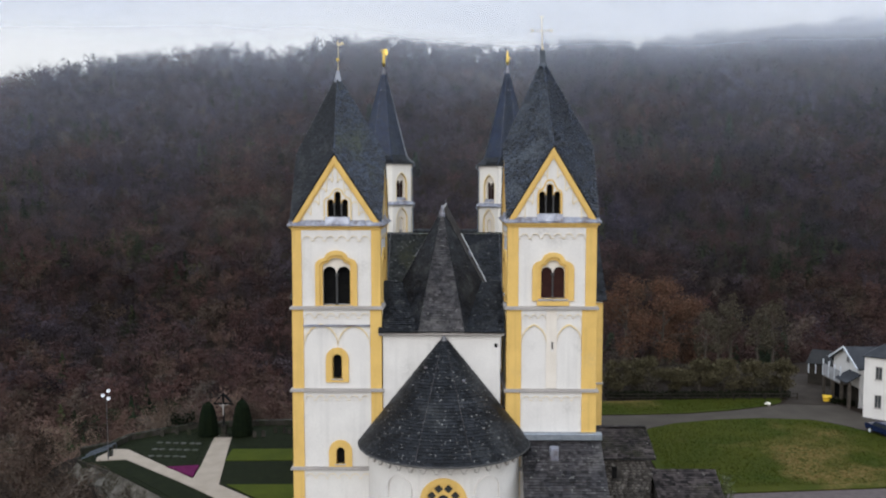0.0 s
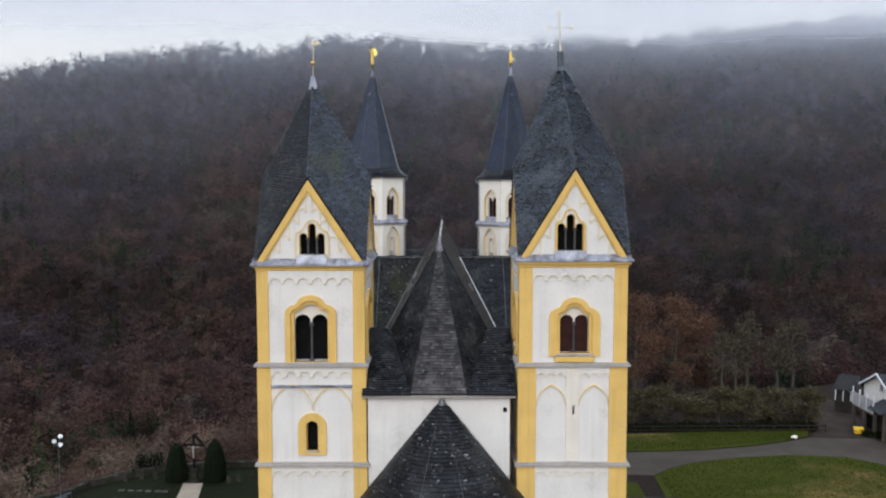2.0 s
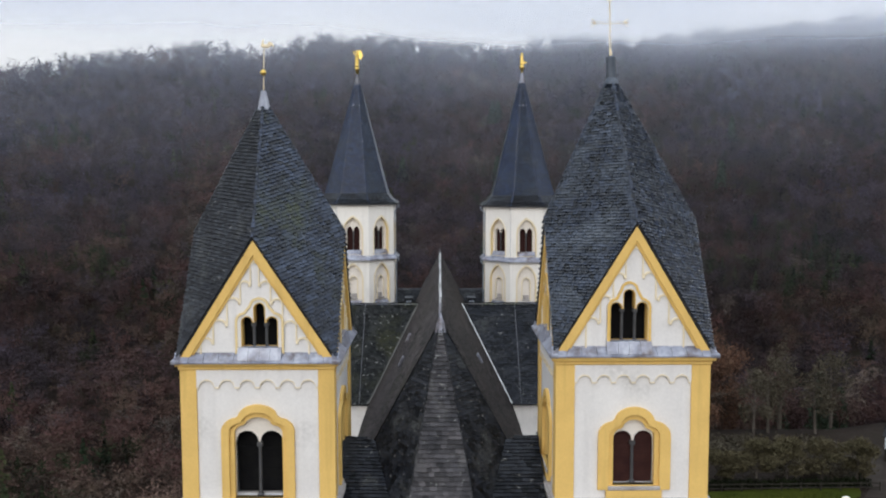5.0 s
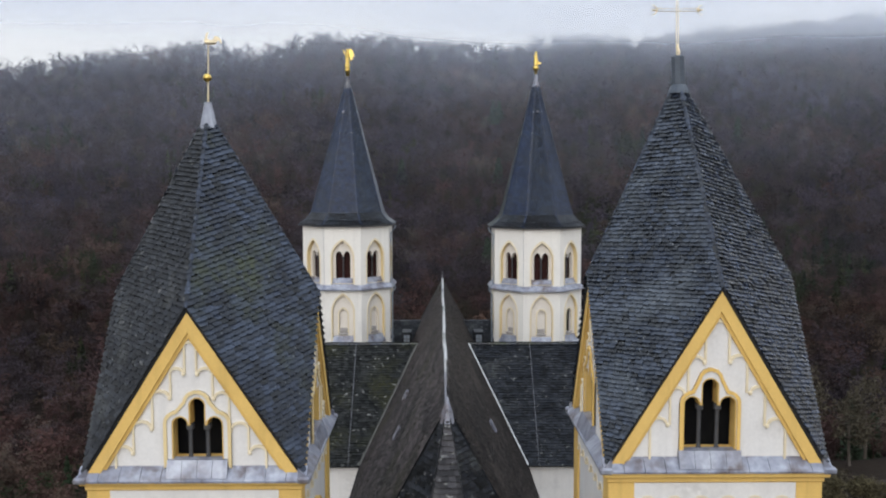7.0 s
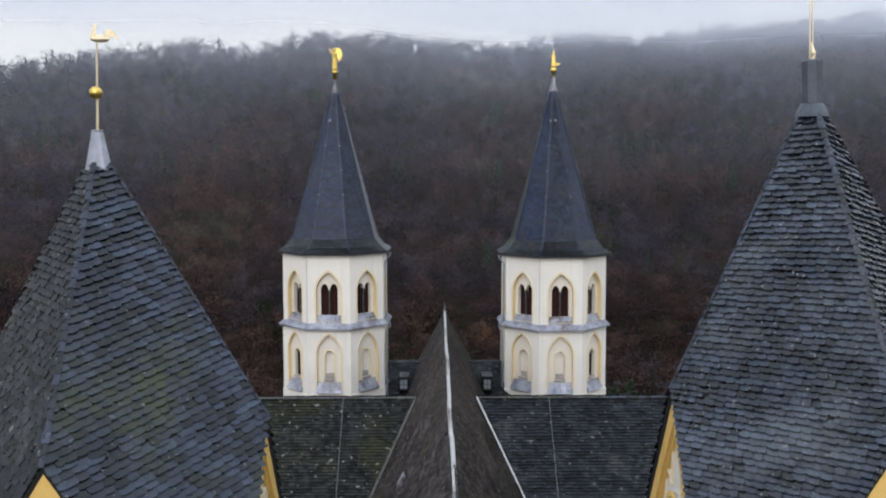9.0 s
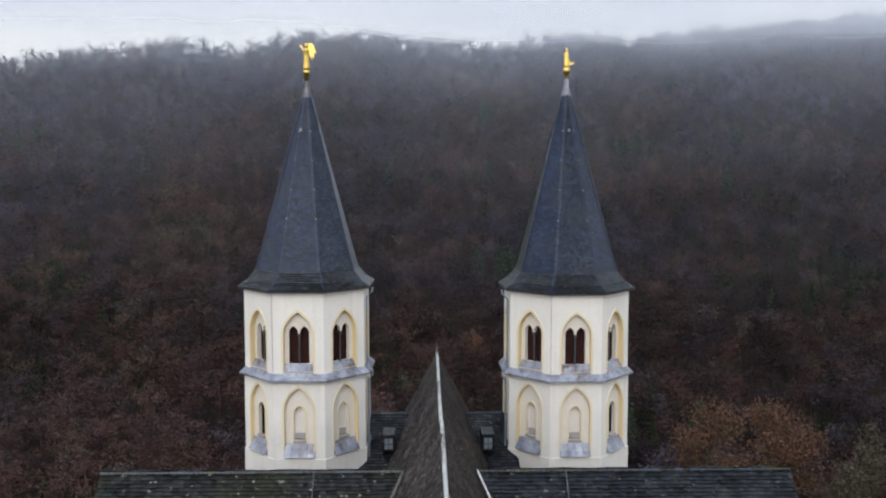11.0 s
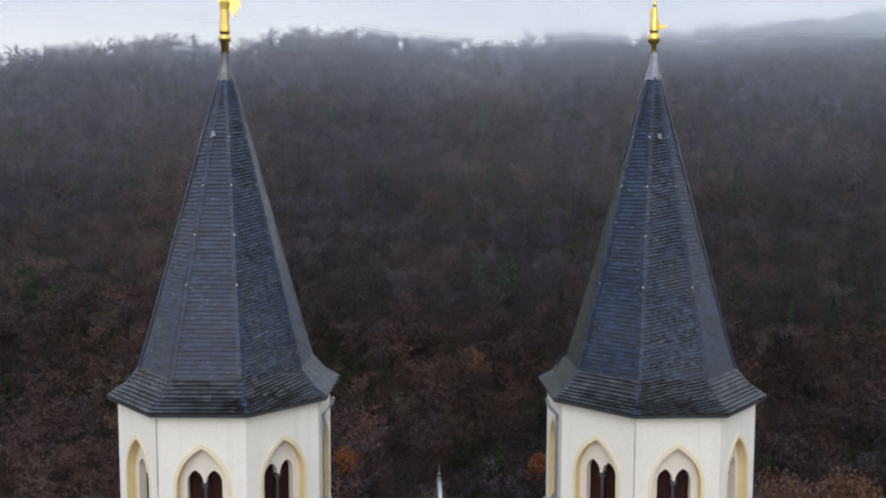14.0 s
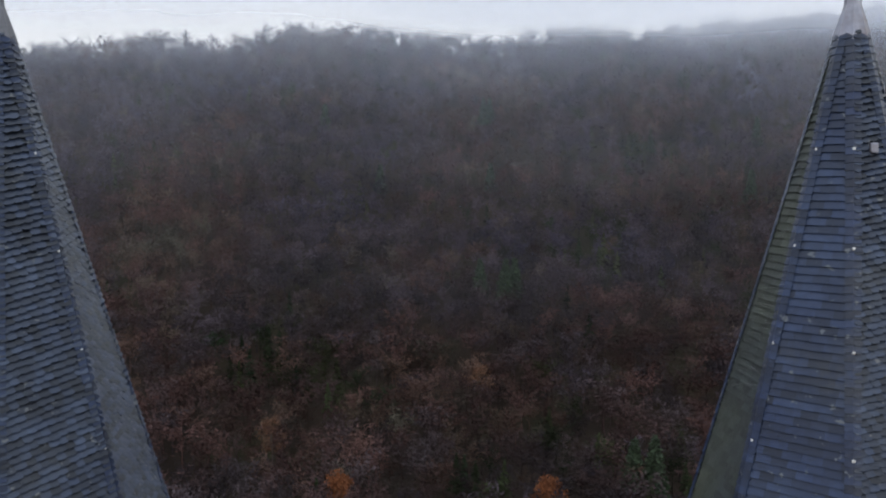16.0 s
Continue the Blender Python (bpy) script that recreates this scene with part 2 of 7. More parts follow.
DIRT = surface("shaded_earth", (0.026, 0.021, 0.017), (0.046, 0.037, 0.030), 0.5, 0.85, 0.6, 7.0, spec=0.1)
GREEN = surface("green_cemetery_grass", (0.034, 0.048, 0.005), (0.048, 0.060, 0.007), 0.5, 0.95, 0.8, 3.0, depth=0.06, spec=0.08)
EARTH = surface("dark_planted_bed", (0.005, 0.0075, 0.003), (0.011, 0.0145, 0.005), 1.2, 0.95, 0.9, 6.0, depth=0.08, spec=0.08)
HEATHER = surface("purple_heather", (0.055, 0.004, 0.032), (0.105, 0.009, 0.058), 2.5, 0.9, 0.9, 12.0, depth=0.06, spec=0.08)
BARK = surface("bark", (0.060, 0.050, 0.042), (0.095, 0.082, 0.070), 0.8, 0.95, 0.5, 6.0, spec=0.08)
THUJA = surface("dark_thuja", (0.003, 0.006, 0.003), (0.006, 0.010, 0.004), 1.5, 0.9, 0.5, 8.0, spec=0.06)
RUST_LEAF = surface("rust_leaves", (0.115, 0.060, 0.040), (0.085, 0.052, 0.034), 0.5, 0.9, 0.3, 5.0, pieces=0.35, spec=0.08)
TWIG = surface("hedge_twigs", (0.056, 0.049, 0.027), (0.076, 0.064, 0.038), 0.4, 0.95, 0.3, 5.0, pieces=0.35, spec=0.08)
WOOD = surface("weathered_timber", (0.10, 0.085, 0.07), (0.15, 0.125, 0.10), 1.0, 0.85, 0.4, 12.0, spec=0.08)
DARK_WOOD = surface("dark_wet_timber", (0.022, 0.019, 0.016), (0.040, 0.034, 0.028), 1.0, 0.85, 0.4, 12.0, spec=0.08)
VALLEY = surface("grey_mortared_valley", (0.075, 0.075, 0.070), (0.12, 0.118, 0.11), 1.2, 0.8, 0.4, 8.0, spec=0.1, stain=(0.04, 0.044, 0.025), stain_scale=0.6)
BARE_TWIG = surface("bare_grey_twigs", (0.055, 0.047, 0.034), (0.070, 0.060, 0.042), 0.3, 0.95, 0.3, 5.0, pieces=0.35, spec=0.08)
CAR_BLUE = surface("blue_car_paint", (0.012, 0.022, 0.075), (0.014, 0.026, 0.085), 1.0, 0.25, 0.0, 10.0, metal=0.3)
RUBBER = surface("black_rubber", (0.015, 0.015, 0.016), (0.02, 0.02, 0.02), 3.0, 0.8, 0.2, 20.0)
GREY_ROOF = surface("grey_house_roof", (0.018, 0.020, 0.025), (0.034, 0.036, 0.042), 1.0, 0.65, 0.4, 8.0, spec=0.2)
POST_METAL = surface("dull_blue_sheet_metal", (0.055, 0.068, 0.088), (0.085, 0.10, 0.125), 1.5, 0.5, 0.3, 8.0, metal=0.3, stain=(0.14, 0.15, 0.16), stain_scale=1.5)
PANE = surface("window_glass", (0.035, 0.04, 0.045), (0.05, 0.055, 0.06), 1.0, 0.12, 0.0, 3.0)
YELLOW_PLASTIC = surface("yellow_plastic", (0.75, 0.48, 0.02), (0.68, 0.42, 0.02), 1.0, 0.5, 0.05, 6.0)
LAMP_WHITE = surface("white_enamel", (0.75, 0.78, 0.82), (0.68, 0.72, 0.78), 2.0, 0.3, 0.0, 6.0)


def forest_material():
    """Bare crowns: the tone of each tree runs from violet-grey through brown and rust to green."""
    m = bpy.data.materials.new("winter_wood")
    m.use_nodes = True
    n, l = m.node_tree.nodes, m.node_tree.links
    b = n["Principled BSDF"]
    at = n.new("ShaderNodeAttribute")
    at.attribute_name = "tone"
    r = n.new("ShaderNodeValToRGB")
    r.color_ramp.interpolation = "LINEAR"
    # mauve in the first tones carries some of the hill's blue haze
    stops = [(0.0, (0.050, 0.045, 0.066)), (0.18, (0.031, 0.026, 0.038)), (0.34, (0.050, 0.039, 0.049)), (0.48, (0.037, 0.029, 0.032)), (0.62, (0.058, 0.031, 0.028)),
             (0.74, (0.060, 0.043, 0.032)), (0.80, (0.060, 0.050, 0.044)), (0.86, (0.032, 0.036, 0.016)), (1.0, (0.011, 0.020, 0.010))]
    for i, (p, c) in enumerate(stops):
        e = r.color_ramp.elements[i] if i < 2 else r.color_ramp.elements.new(p)
        e.position, e.color = p, (*c, 1)
    isl = n.new("ShaderNodeNewGeometry")
    mr = n.new("ShaderNodeMapRange")
    mr.inputs[3].default_value, mr.inputs[4].default_value = 0.92, 1.08
    hv = n.new("ShaderNodeHueSaturation")
    l.new(isl.outputs["Random Per Island"], mr.inputs[0])
    vg = n.new("ShaderNodeAttribute")
    vg.attribute_name = "crown_brightness"
    vm = n.new("ShaderNodeMath")
    vm.operation = "MULTIPLY"
    l.new(mr.outputs[0], vm.inputs[0])
    l.new(vg.outputs["Fac"], vm.inputs[1])
    l.new(vm.outputs[0], hv.inputs["Value"])
    l.new(at.outputs["Fac"], r.inputs[0])
    l.new(r.outputs[0], hv.inputs["Color"])
    l.new(hv.outputs[0], b.inputs["Base Color"])
    b.inputs["Roughness"].default_value = 0.95
    b.inputs["Specular IOR Level"].default_value = 0.1
    return m


FOREST = forest_material()


# ---------------------------------------------------------------- building tools
def thing(name, loc, label="", category="", group="", kind=""):
    """An Empty at the base of a thing; its parts are built in world places."""
    ob = new(name)
    ob.empty_display_size = 0.3
    ob.location = loc
    return tagged(ob, label, category, group, kind)


def settle(ob, k=1.08):
    """Brings a thing of the grounds from its place on the plan to its place in the world, at its true size."""
    ob.location = (*site(ob.location.x, ob.location.y), ob.location.z)
    ob.scale = (k, k, k)
    return ob


def hang(ob, parent):
    ob.parent = parent
    if parent is not None and parent.type == "EMPTY":
        ob.matrix_parent_inverse = Matrix.Translation(-Vector(parent.location))
    return ob


def part(name, bm, material, parent=None, label="", smooth=False):
    """Links a bmesh as one mesh object under a thing or a part."""
    bmesh.ops.recalc_face_normals(bm, faces=bm.faces)
    me = bpy.data.meshes.new(name)
    bm.to_mesh(me)
    bm.free()
    me.materials.append(material)
    if smooth:
        me.polygons.foreach_set("use_smooth", [True] * len(me.polygons))
    ob = new(name, me)
    if label:
        tagged(ob, label)
    return hang(ob, parent)


def box(bm, lo, hi, m=Matrix(), bevel=0.0):
    c = (Vector(lo) + Vector(hi)) / 2
    s = Vector(hi) - Vector(lo)
    r = bmesh.ops.create_cube(bm, size=1.0, matrix=m @ Matrix.Translation(c) @ Matrix.Diagonal((*s, 1)))
    if bevel:
        es = list({e for v in r["verts"] for e in v.link_edges})
        bmesh.ops.bevel(bm, geom=es, offset=bevel, segments=1, affect="EDGES")
    return bm


def plate(bm, loops, d0, d1, m):
    """A flat slab in the plane of a wall: an outline and holes (u, v), from depth d0 (outside) to d1 (inside)."""
    rings = []
    for d in (d0, d1):
        ring, edges = [], []
        for loop in loops:
            vs = [bm.verts.new(m @ Vector((u, d, v))) for u, v in loop]
            edges += [bm.edges.new((vs[i], vs[(i + 1) % len(vs)])) for i in range(len(vs))]
            ring.append(vs)
        bmesh.ops.triangle_fill(bm, use_beauty=True, edges=edges)
        rings.append(ring)
    for a, b in zip(*rings):
        k = len(a)
        for i in range(k):
            bm.faces.new((a[i], a[(i + 1) % k], b[(i + 1) % k], b[i]))
    return bm


def rect(u0, u1, v0, v1):
    return [(u0, v0), (u1, v0), (u1, v1), (u0, v1)]


def round_arch(u0, u1, v0, vs, n=12):
    r, c = (u1 - u0) / 2, (u0 + u1) / 2
    return [(u0, v0), (u1, v0)] + [(c + r * math.cos(math.pi * i / n), vs + r * math.sin(math.pi * i / n)) for i in range(n + 1)]


def pointed_arch(u0, u1, v0, vs, n=7, sharp=1.12):
    """Two arcs that meet in a tip; sharp: the arcs' radius over the width."""
    w = u1 - u0
    r = w * sharp
    top = math.acos((r - w / 2) / r)
    right = [(u1 - r + r * math.cos(top * i / n), vs + r * math.sin(top * i / n)) for i in range(n + 1)]
    left = [(u0 + r - r * math.cos(top * i / n), vs + r * math.sin(top * i / n)) for i in range(n - 1, -1, -1)]
    return [(u0, v0), (u1, v0)] + right + left


def trefoil_arch(u0, u1, v0, vs, n=6):
    """Jambs, two side lobes and a raised middle lobe."""
    c, w = (u0 + u1) / 2, (u1 - u0) / 2
    a, q = 0.52 * w, 0.48 * w
    pts = [(u0, v0), (u1, v0)]
    pts += [(c + a + q * math.cos(math.pi / 2 * i / n), vs + q * math.sin(math.pi / 2 * i / n)) for i in range(n + 1)]
    top = vs + q
    pts += [(c + a * 0.94 * math.cos(math.pi * i / (2 * n)), top + a * 0.62 * math.sin(math.pi * i / (2 * n))) for i in range(1, 2 * n)]
    pts += [(c - a - q * math.sin(math.pi / 2 * i / n), vs + q * math.cos(math.pi / 2 * i / n)) for i in range(n + 1)]
    return pts


def soft_trefoil(c, w, v0, spring, top, n=7):
    """Jambs, shoulders that lean in and a raised middle lobe."""
    H = top - spring
    side = [(0.57 * w + 0.43 * w * math.cos(1.45 * i / n), 0.5 * H * math.sin(1.45 * i / n)) for i in range(n + 1)]
    lobe = [(0.54 * w * math.cos(a), 0.53 * H + 0.47 * H * math.sin(a)) for a in [0.1 + (math.pi - 0.2) * i / (2 * n) for i in range(2 * n + 1)]]
    pts = [(c - w, v0), (c + w, v0)]
    pts += [(c + u, spring + v) for u, v in side + lobe] + [(c - u, spring + v) for u, v in reversed(side)]
    return pts


def joined_lights(c, half, sill, springs, gap=0.05, pointed=False, n=8):
    """The outline of two or three lights that share one opening below the capitals."""
    k = len(springs)
    low = min(springs) - 0.02
    w = (2 * half - gap * (k - 1)) / k
    pts = [(c - half, sill), (c + half, sill)]
    for i in range(k):
        u1 = c + half - i * (w + gap)
        u0 = u1 - w
        if i > 0:
            pts.append((u1, low))
        arch = pointed_arch(u0, u1, sill, springs[k - 1 - i], n // 2 + 1, 0.95) if pointed else round_arch(u0, u1, sill, springs[k - 1 - i], n)
        pts += arch[2:]
        if i < k - 1:
            pts.append((u0, low))
    return pts


def scallops(u0, u1, v_top, v_low, count, r=0.36):
    """A round-arched corbel frieze: a band whose lower edge is a row of small arches."""
    w = (u1 - u0) / count
    pts = [(u1, v_top), (u0, v_top)]
    for i in range(count):
        a = u0 + i * w
        k = w * 0.12
        pts += [(a, v_low), (a + k, v_low)]
        rr = w / 2 - k
        pts += [(a + w / 2 - rr * math.cos(math.pi * j / 8), v_low + 0.02 + rr * math.sin(math.pi * j / 8)) for j in range(9)]
        pts += [(a + w - k, v_low), (a + w - 0.001, v_low)]
    return pts


def inset(loop, d):
    """The loop drawn in by d (counter-clockwise loops)."""
    k, out = len(loop), []
    for i in range(k):
        p, q, r = (Vector(loop[(i + j) % k]) for j in (-1, 0, 1))
        e1, e2 = (q - p), (r - q)
        if e1.length < 1e-6 or e2.length < 1e-6:
            out.append(tuple(q))
            continue
        e1.normalize(), e2.normalize()
        n1, n2 = Vector((-e1.y, e1.x)), Vector((-e2.y, e2.x))
        b = n1 + n2
        b = b / max(0.35, b.dot(n1)) if b.length > 1e-6 else n1
        out.append((q.x + b.x * d, q.y + b.y * d))
    return out


def lathe(bm, profile, centre, seg=20, z0=0.0, turn=0.0):
    """A turned body from (radius, height) pairs."""
    rings = []
    for r, z in profile:
        rings.append([bm.verts.new((centre[0] + r * math.cos(turn + 2 * math.pi * i / seg), centre[1] + r * math.sin(turn + 2 * math.pi * i / seg), z0 + z)) for i in range(seg)])
    for a, b in zip(rings, rings[1:]):
        for i in range(seg):
            bm.faces.new((a[i], a[(i + 1) % seg], b[(i + 1) % seg], b[i]))
    bm.faces.new(rings[0])
    bm.faces.new(rings[-1])
    return bm


def tube(bm, pts, r, seg=8):
    """A round bar along points."""
    pts = [Vector(p) for p in pts]
    rings = []
    for i, p in enumerate(pts):
        d = (pts[min(i + 1, len(pts) - 1)] - pts[max(i - 1, 0)]).normalized()
        a = d.orthogonal().normalized()
        b = d.cross(a)
        rad = r[i] if isinstance(r, (list, tuple)) else r
        rings.append([bm.verts.new(p + rad * (a * math.cos(2 * math.pi * k / seg) + b * math.sin(2 * math.pi * k / seg))) for k in range(seg)])
    for x, y in zip(rings, rings[1:]):
        # keep neighbouring rings aligned
        s = min(range(seg), key=lambda k: (y[k].co - x[0].co).length)
        for k in range(seg):
            bm.faces.new((x[k], x[(k + 1) % seg], y[(k + 1 + s) % seg], y[(k + s) % seg]))
    bm.faces.new(rings[0])
    bm.faces.new(rings[-1])
    return bm


def slab(bm, pts, thick):
    """A closed slab under a flat polygon."""
    pts = [Vector(p) for p in pts]
    nrm = (pts[1] - pts[0]).cross(pts[2] - pts[0]).normalized()
    if nrm.z < 0:
        nrm = -nrm
    a = [bm.verts.new(p) for p in pts]
    b = [bm.verts.new(p - nrm * thick) for p in pts]
    k = len(pts)
    bm.faces.new(a)
    bm.faces.new(b[::-1])
    for i in range(k):
        bm.faces.new((a[i], b[i], b[(i + 1) % k], a[(i + 1) % k]))
    return bm


def grooved(bm, u0, u1, v0, v1, d, boards, m, upright=True):
    """One board panel with grooves between its boards."""
    prof = []
    for i in range(boards):
        a, b = i / boards, (i + 1) / boards
        prof += [(a, d + 0.02), (a + 0.06 / boards, d), (b - 0.06 / boards, d), (b, d + 0.02)]
    rows = []
    for f, dd in prof:
        if upright:
            u = u0 + (u1 - u0) * f
            rows.append((bm.verts.new(m @ Vector((u, dd, v0))), bm.verts.new(m @ Vector((u, dd, v1)))))
        else:
            v = v0 + (v1 - v0) * f
            rows.append((bm.verts.new(m @ Vector((u0, dd, v))), bm.verts.new(m @ Vector((u1, dd, v)))))
    for (a, b), (c, e) in zip(rows, rows[1:]):
        bm.faces.new((a, b, e, c))
    back = [bm.verts.new(m @ Vector((u, d + 0.06, v))) for u, v in ((u0, v0), (u1, v0), (u1, v1), (u0, v1))]
    bm.faces.new(back)
    return bm


def folded(name, bands, u0, u1, m, material, parent, label=""):
    """One sheet of lead: a profile (depth, height) drawn from u0 to u1; a pair may carry its own ends."""
    bm = bmesh.new()
    a = [bm.verts.new(m @ Vector((u0 * (k[2] if len(k) > 2 else 1), k[0], k[1]))) for k in bands]
    b = [bm.verts.new(m @ Vector((u1 * (k[2] if len(k) > 2 else 1), k[0], k[1]))) for k in bands]
    bm.faces.new(a[::-1]), bm.faces.new(b)
    n_b = len(bands)
    for j in range(n_b):
        bm.faces.new((a[j], a[(j + 1) % n_b], b[(j + 1) % n_b], b[j]))
    return part(name, bm, material, parent, label)


# one slate: a thin stone scale, its lower end lifted, one corner rounded more than the other
SLATE_V = np.array([(-0.52, 0.42, 0.050), (-0.42, 0.16, 0.066), (-0.16, 0.03, 0.076), (0.20, 0.0, 0.080), (0.50, 0.05, 0.076), (0.56, 0.24, 0.064),
                    (0.50, 1.3, 0.004), (-0.50, 1.3, 0.004),
                    (-0.52, 0.42, 0.0), (-0.42, 0.20, 0.0), (-0.16, 0.07, 0.0), (0.20, 0.04, 0.0), (0.50, 0.09, 0.0), (0.56, 0.24, 0.0)])
# the spires' slates end nearly straight
STRAIGHT_V = SLATE_V.copy()
STRAIGHT_V[:6] = [(-0.5, 0.05, 0.048), (-0.45, 0.0, 0.05), (-0.2, 0.0, 0.05), (0.2, 0.0, 0.05), (0.45, 0.0, 0.05), (0.5, 0.05, 0.048)]
STRAIGHT_V[8:14] = STRAIGHT_V[:6] * (1, 1, 0) + (0, 0.05, 0)
SLATE_V[:, 2] *= 0.95
SLATE_F = [(0, 1, 2, 3, 4, 5, 6, 7)] + [(i, i + 8, i + 9, i + 1) for i in range(5)]
SLATE_MESHES = {}


def slate_mesh(material):
    if material.name not in SLATE_MESHES:
        me = bpy.data.meshes.new("slate")
        me.from_pydata([tuple(v) for v in SLATE_V], [], SLATE_F)
        me.materials.append(material)
        SLATE_MESHES[material.name] = me
    return SLATE_MESHES[material.name]


def slate_places(poly, course, width, slope=0.0, seed=1, nrm=None, loose=1.0):
    """Poses of the slates that cover a flat convex polygon in courses; slope: degrees by which the courses rise; loose: how uneven they lie."""
    rng = np.random.default_rng(seed)
    poly = [Vector(p) for p in poly]
    n = (poly[1] - poly[0]).cross(poly[2] - poly[0]).normalized()
    if nrm is not None and n.dot(nrm) < 0 or nrm is None and n.z < 0:
        n = -n
    up = (Vector((0, 0, 1)) - n * n.z).normalized()
    right = up.cross(n).normalized()
    if slope:
        q = Matrix.Rotation(radians(slope), 3, n)
        up, right = q @ up, q @ right
    o = poly[0]
    flat = [((p - o).dot(right), (p - o).dot(up)) for p in poly]
    lo, hi = min(v for _, v in flat), max(v for _, v in flat)
    out, row, v = [], 0, lo
    while v < hi - 0.25 * course:
        mid = min(v + 0.5 * course, hi - 0.01)
        xs = []
        for (a, b), (c, d) in zip(flat, flat[1:] + flat[:1]):
            if (b - mid) * (d - mid) < 0:
                xs.append(a + (c - a) * (mid - b) / (d - b))
        if len(xs) >= 2:
            x0, x1 = min(xs), max(xs)
            cuts = [x0]
            x = x0 + width * (0.4 + (row * 0.31) % 1.0) * rng.uniform(0.9, 1.1)
            while x < x1 - 0.35 * width:
                cuts.append(x)
                x += width * rng.uniform(0.82, 1.18)
            cuts.append(x1)
            for a, b in zip(cuts, cuts[1:]):
                if b - a < 0.04:
                    continue
                c = o + right * ((a + b) / 2) + up * (v + loose * rng.uniform(-0.012, 0.012)) + n * loose * rng.uniform(0.0, 0.014)
                tilt = Matrix.Rotation(loose * rng.normal(0, 0.02), 3, n) @ Matrix.Rotation(loose * rng.normal(0, 0.022), 3, right) @ Matrix.Rotation(loose * rng.normal(0, 0.022), 3, up)
                r, u, face = tilt @ right, tilt @ up, tilt @ n
                k = b - a
                out.append(Matrix(((r.x * k, u.x * course, face.x, c.x), (r.y * k, u.y * course, face.y, c.y), (r.z * k, u.z * course, face.z, c.z), (0, 0, 0, 1))))
        v += course
        row += 1
    return out


def lay_slates(places, material, parent, near=None, label="", shape=SLATE_V):
    """Lays slates: those of which near(place) is true are pieces of their own (300 at most), the rest one covering."""
    single = []
    if near:
        single = [m for m in places if near(m.translation)][:300]
        ids = {id(m) for m in single}
        places = [m for m in places if id(m) not in ids]
    if places:
        mats = np.array([[list(r) for r in m] for m in places])
        v = np.concatenate([shape, np.ones((len(SLATE_V), 1))], 1)
        pts = np.einsum("nij,kj->nki", mats, v)[:, :, :3].reshape(-1, 3)
        k = len(SLATE_V)
        faces = [tuple(i * k + j for j in f) for i in range(len(places)) for f in SLATE_F]
        me = bpy.data.meshes.new("slate_covering")
        me.from_pydata(pts.tolist(), [], faces)
        me.materials.append(material)
        ob = hang(new("slate_covering", me), parent)
        tagged(ob, label, kind="stuff")
    PIECES.append((single, material, parent))


PIECES = []   # single slates, set at the end of the file


# ---------------------------------------------------------------- terrain
RIDGE = [(-700, 84), (-560, 89), (-398, 110), (-307, 126), (-200, 136), (-155, 130), (-110, 143), (-50, 144), (2, 137), (48, 136), (115, 142), (200, 145),
         (297, 155), (375, 158), (600, 161)]
RIDGE_X, RIDGE_Z = [p[0] for p in RIDGE], [p[1] for p in RIDGE]
GROUND_Z, YARD_Z = -7.2, -6.6


def site(x, y):
    """From the plan of the abbey grounds, drawn shortened, to the world."""
    return (1.05 * x - 0.94 + 0.01 * y, 1.52 * y - 4.05 + 0.02 * x) if x > 0 else (1.08 * x + 2.41 - 0.04 * y, 1.53 * y - 1.57 + 0.03 * x)


def rim_of_spur(x):
    return 118.0 + 36.0 * min(1.0, max(0.0, (x + 2) / 20.0)) + 0.12 * max(0, x - 20)



def fractal(x, y, s):
    return noise.noise((x * s, y * s, 3.1)) + 0.5 * noise.noise((x * s * 2.1, y * s * 2.1, 7.7))


def below_terrace(x, y):
    """How far a place lies outside the terrace's front edge."""
    return -0.651 * (x + 45.5) - 0.757 * (y - 98) - 0.6 - 2.5 * max(0.0, x + 24)


def terrain(x, y):
    """The abbey's spur, the valley round it and the wooded hill beyond."""
    edge = max(y - rim_of_spur(x) - 3 * fractal(x, 0, 0.02), -48.5 - x + 2.5 * fractal(0, y, 0.05), below_terrace(x, y), 0.714 * (y - 103.5) - 0.7 * (x + 44.5) - 1.2, -y - 90)
    spur = GROUND_Z - (0.62 * max(0.0, edge) + 0.5 * min(max(0.0, edge), 3.0))
    top = float(np.interp(x, RIDGE_X, RIDGE_Z)) - 4
    w = min(max((y - 280) / 470.0, 0.0), 1.35)
    shape = w ** 1.2 if w <= 1 else 1 - 0.5 * (w - 1)
    hill = -58 + (top + 58) * shape + 8 * fractal(x, y, 0.007) * min(1, w * 3) * (1 - 0.6 * min(w, 1))
    return max(spur, hill, -58 + 3 * fractal(x, y, 0.01))


def build_ground():
    xs = np.unique(np.concatenate([np.linspace(-1400, -150, 42), np.linspace(-150, 150, 76), np.linspace(150, 1400, 42)]))
    ys = np.unique(np.concatenate([np.linspace(-700, -120, 16), np.linspace(-120, 300, 106), np.linspace(300, 1000, 62), np.linspace(1000, 2600, 12)]))
    verts = [(x, y, terrain(x, y)) for y in ys for x in xs]
    k = len(xs)
    faces = [(j * k + i, j * k + i + 1, (j + 1) * k + i + 1, (j + 1) * k + i) for j in range(len(ys) - 1) for i in range(k - 1)]
    me = bpy.data.meshes.new("ground")
    me.from_pydata(verts, [], faces)
    me.materials.append(LITTER)
    me.polygons.foreach_set("use_smooth", [True] * len(me.polygons))
    return tagged(new("ground", me), "leaf-covered ground of a spur, valley and wooded hill", "ground", kind="structure")


ground = build_ground()


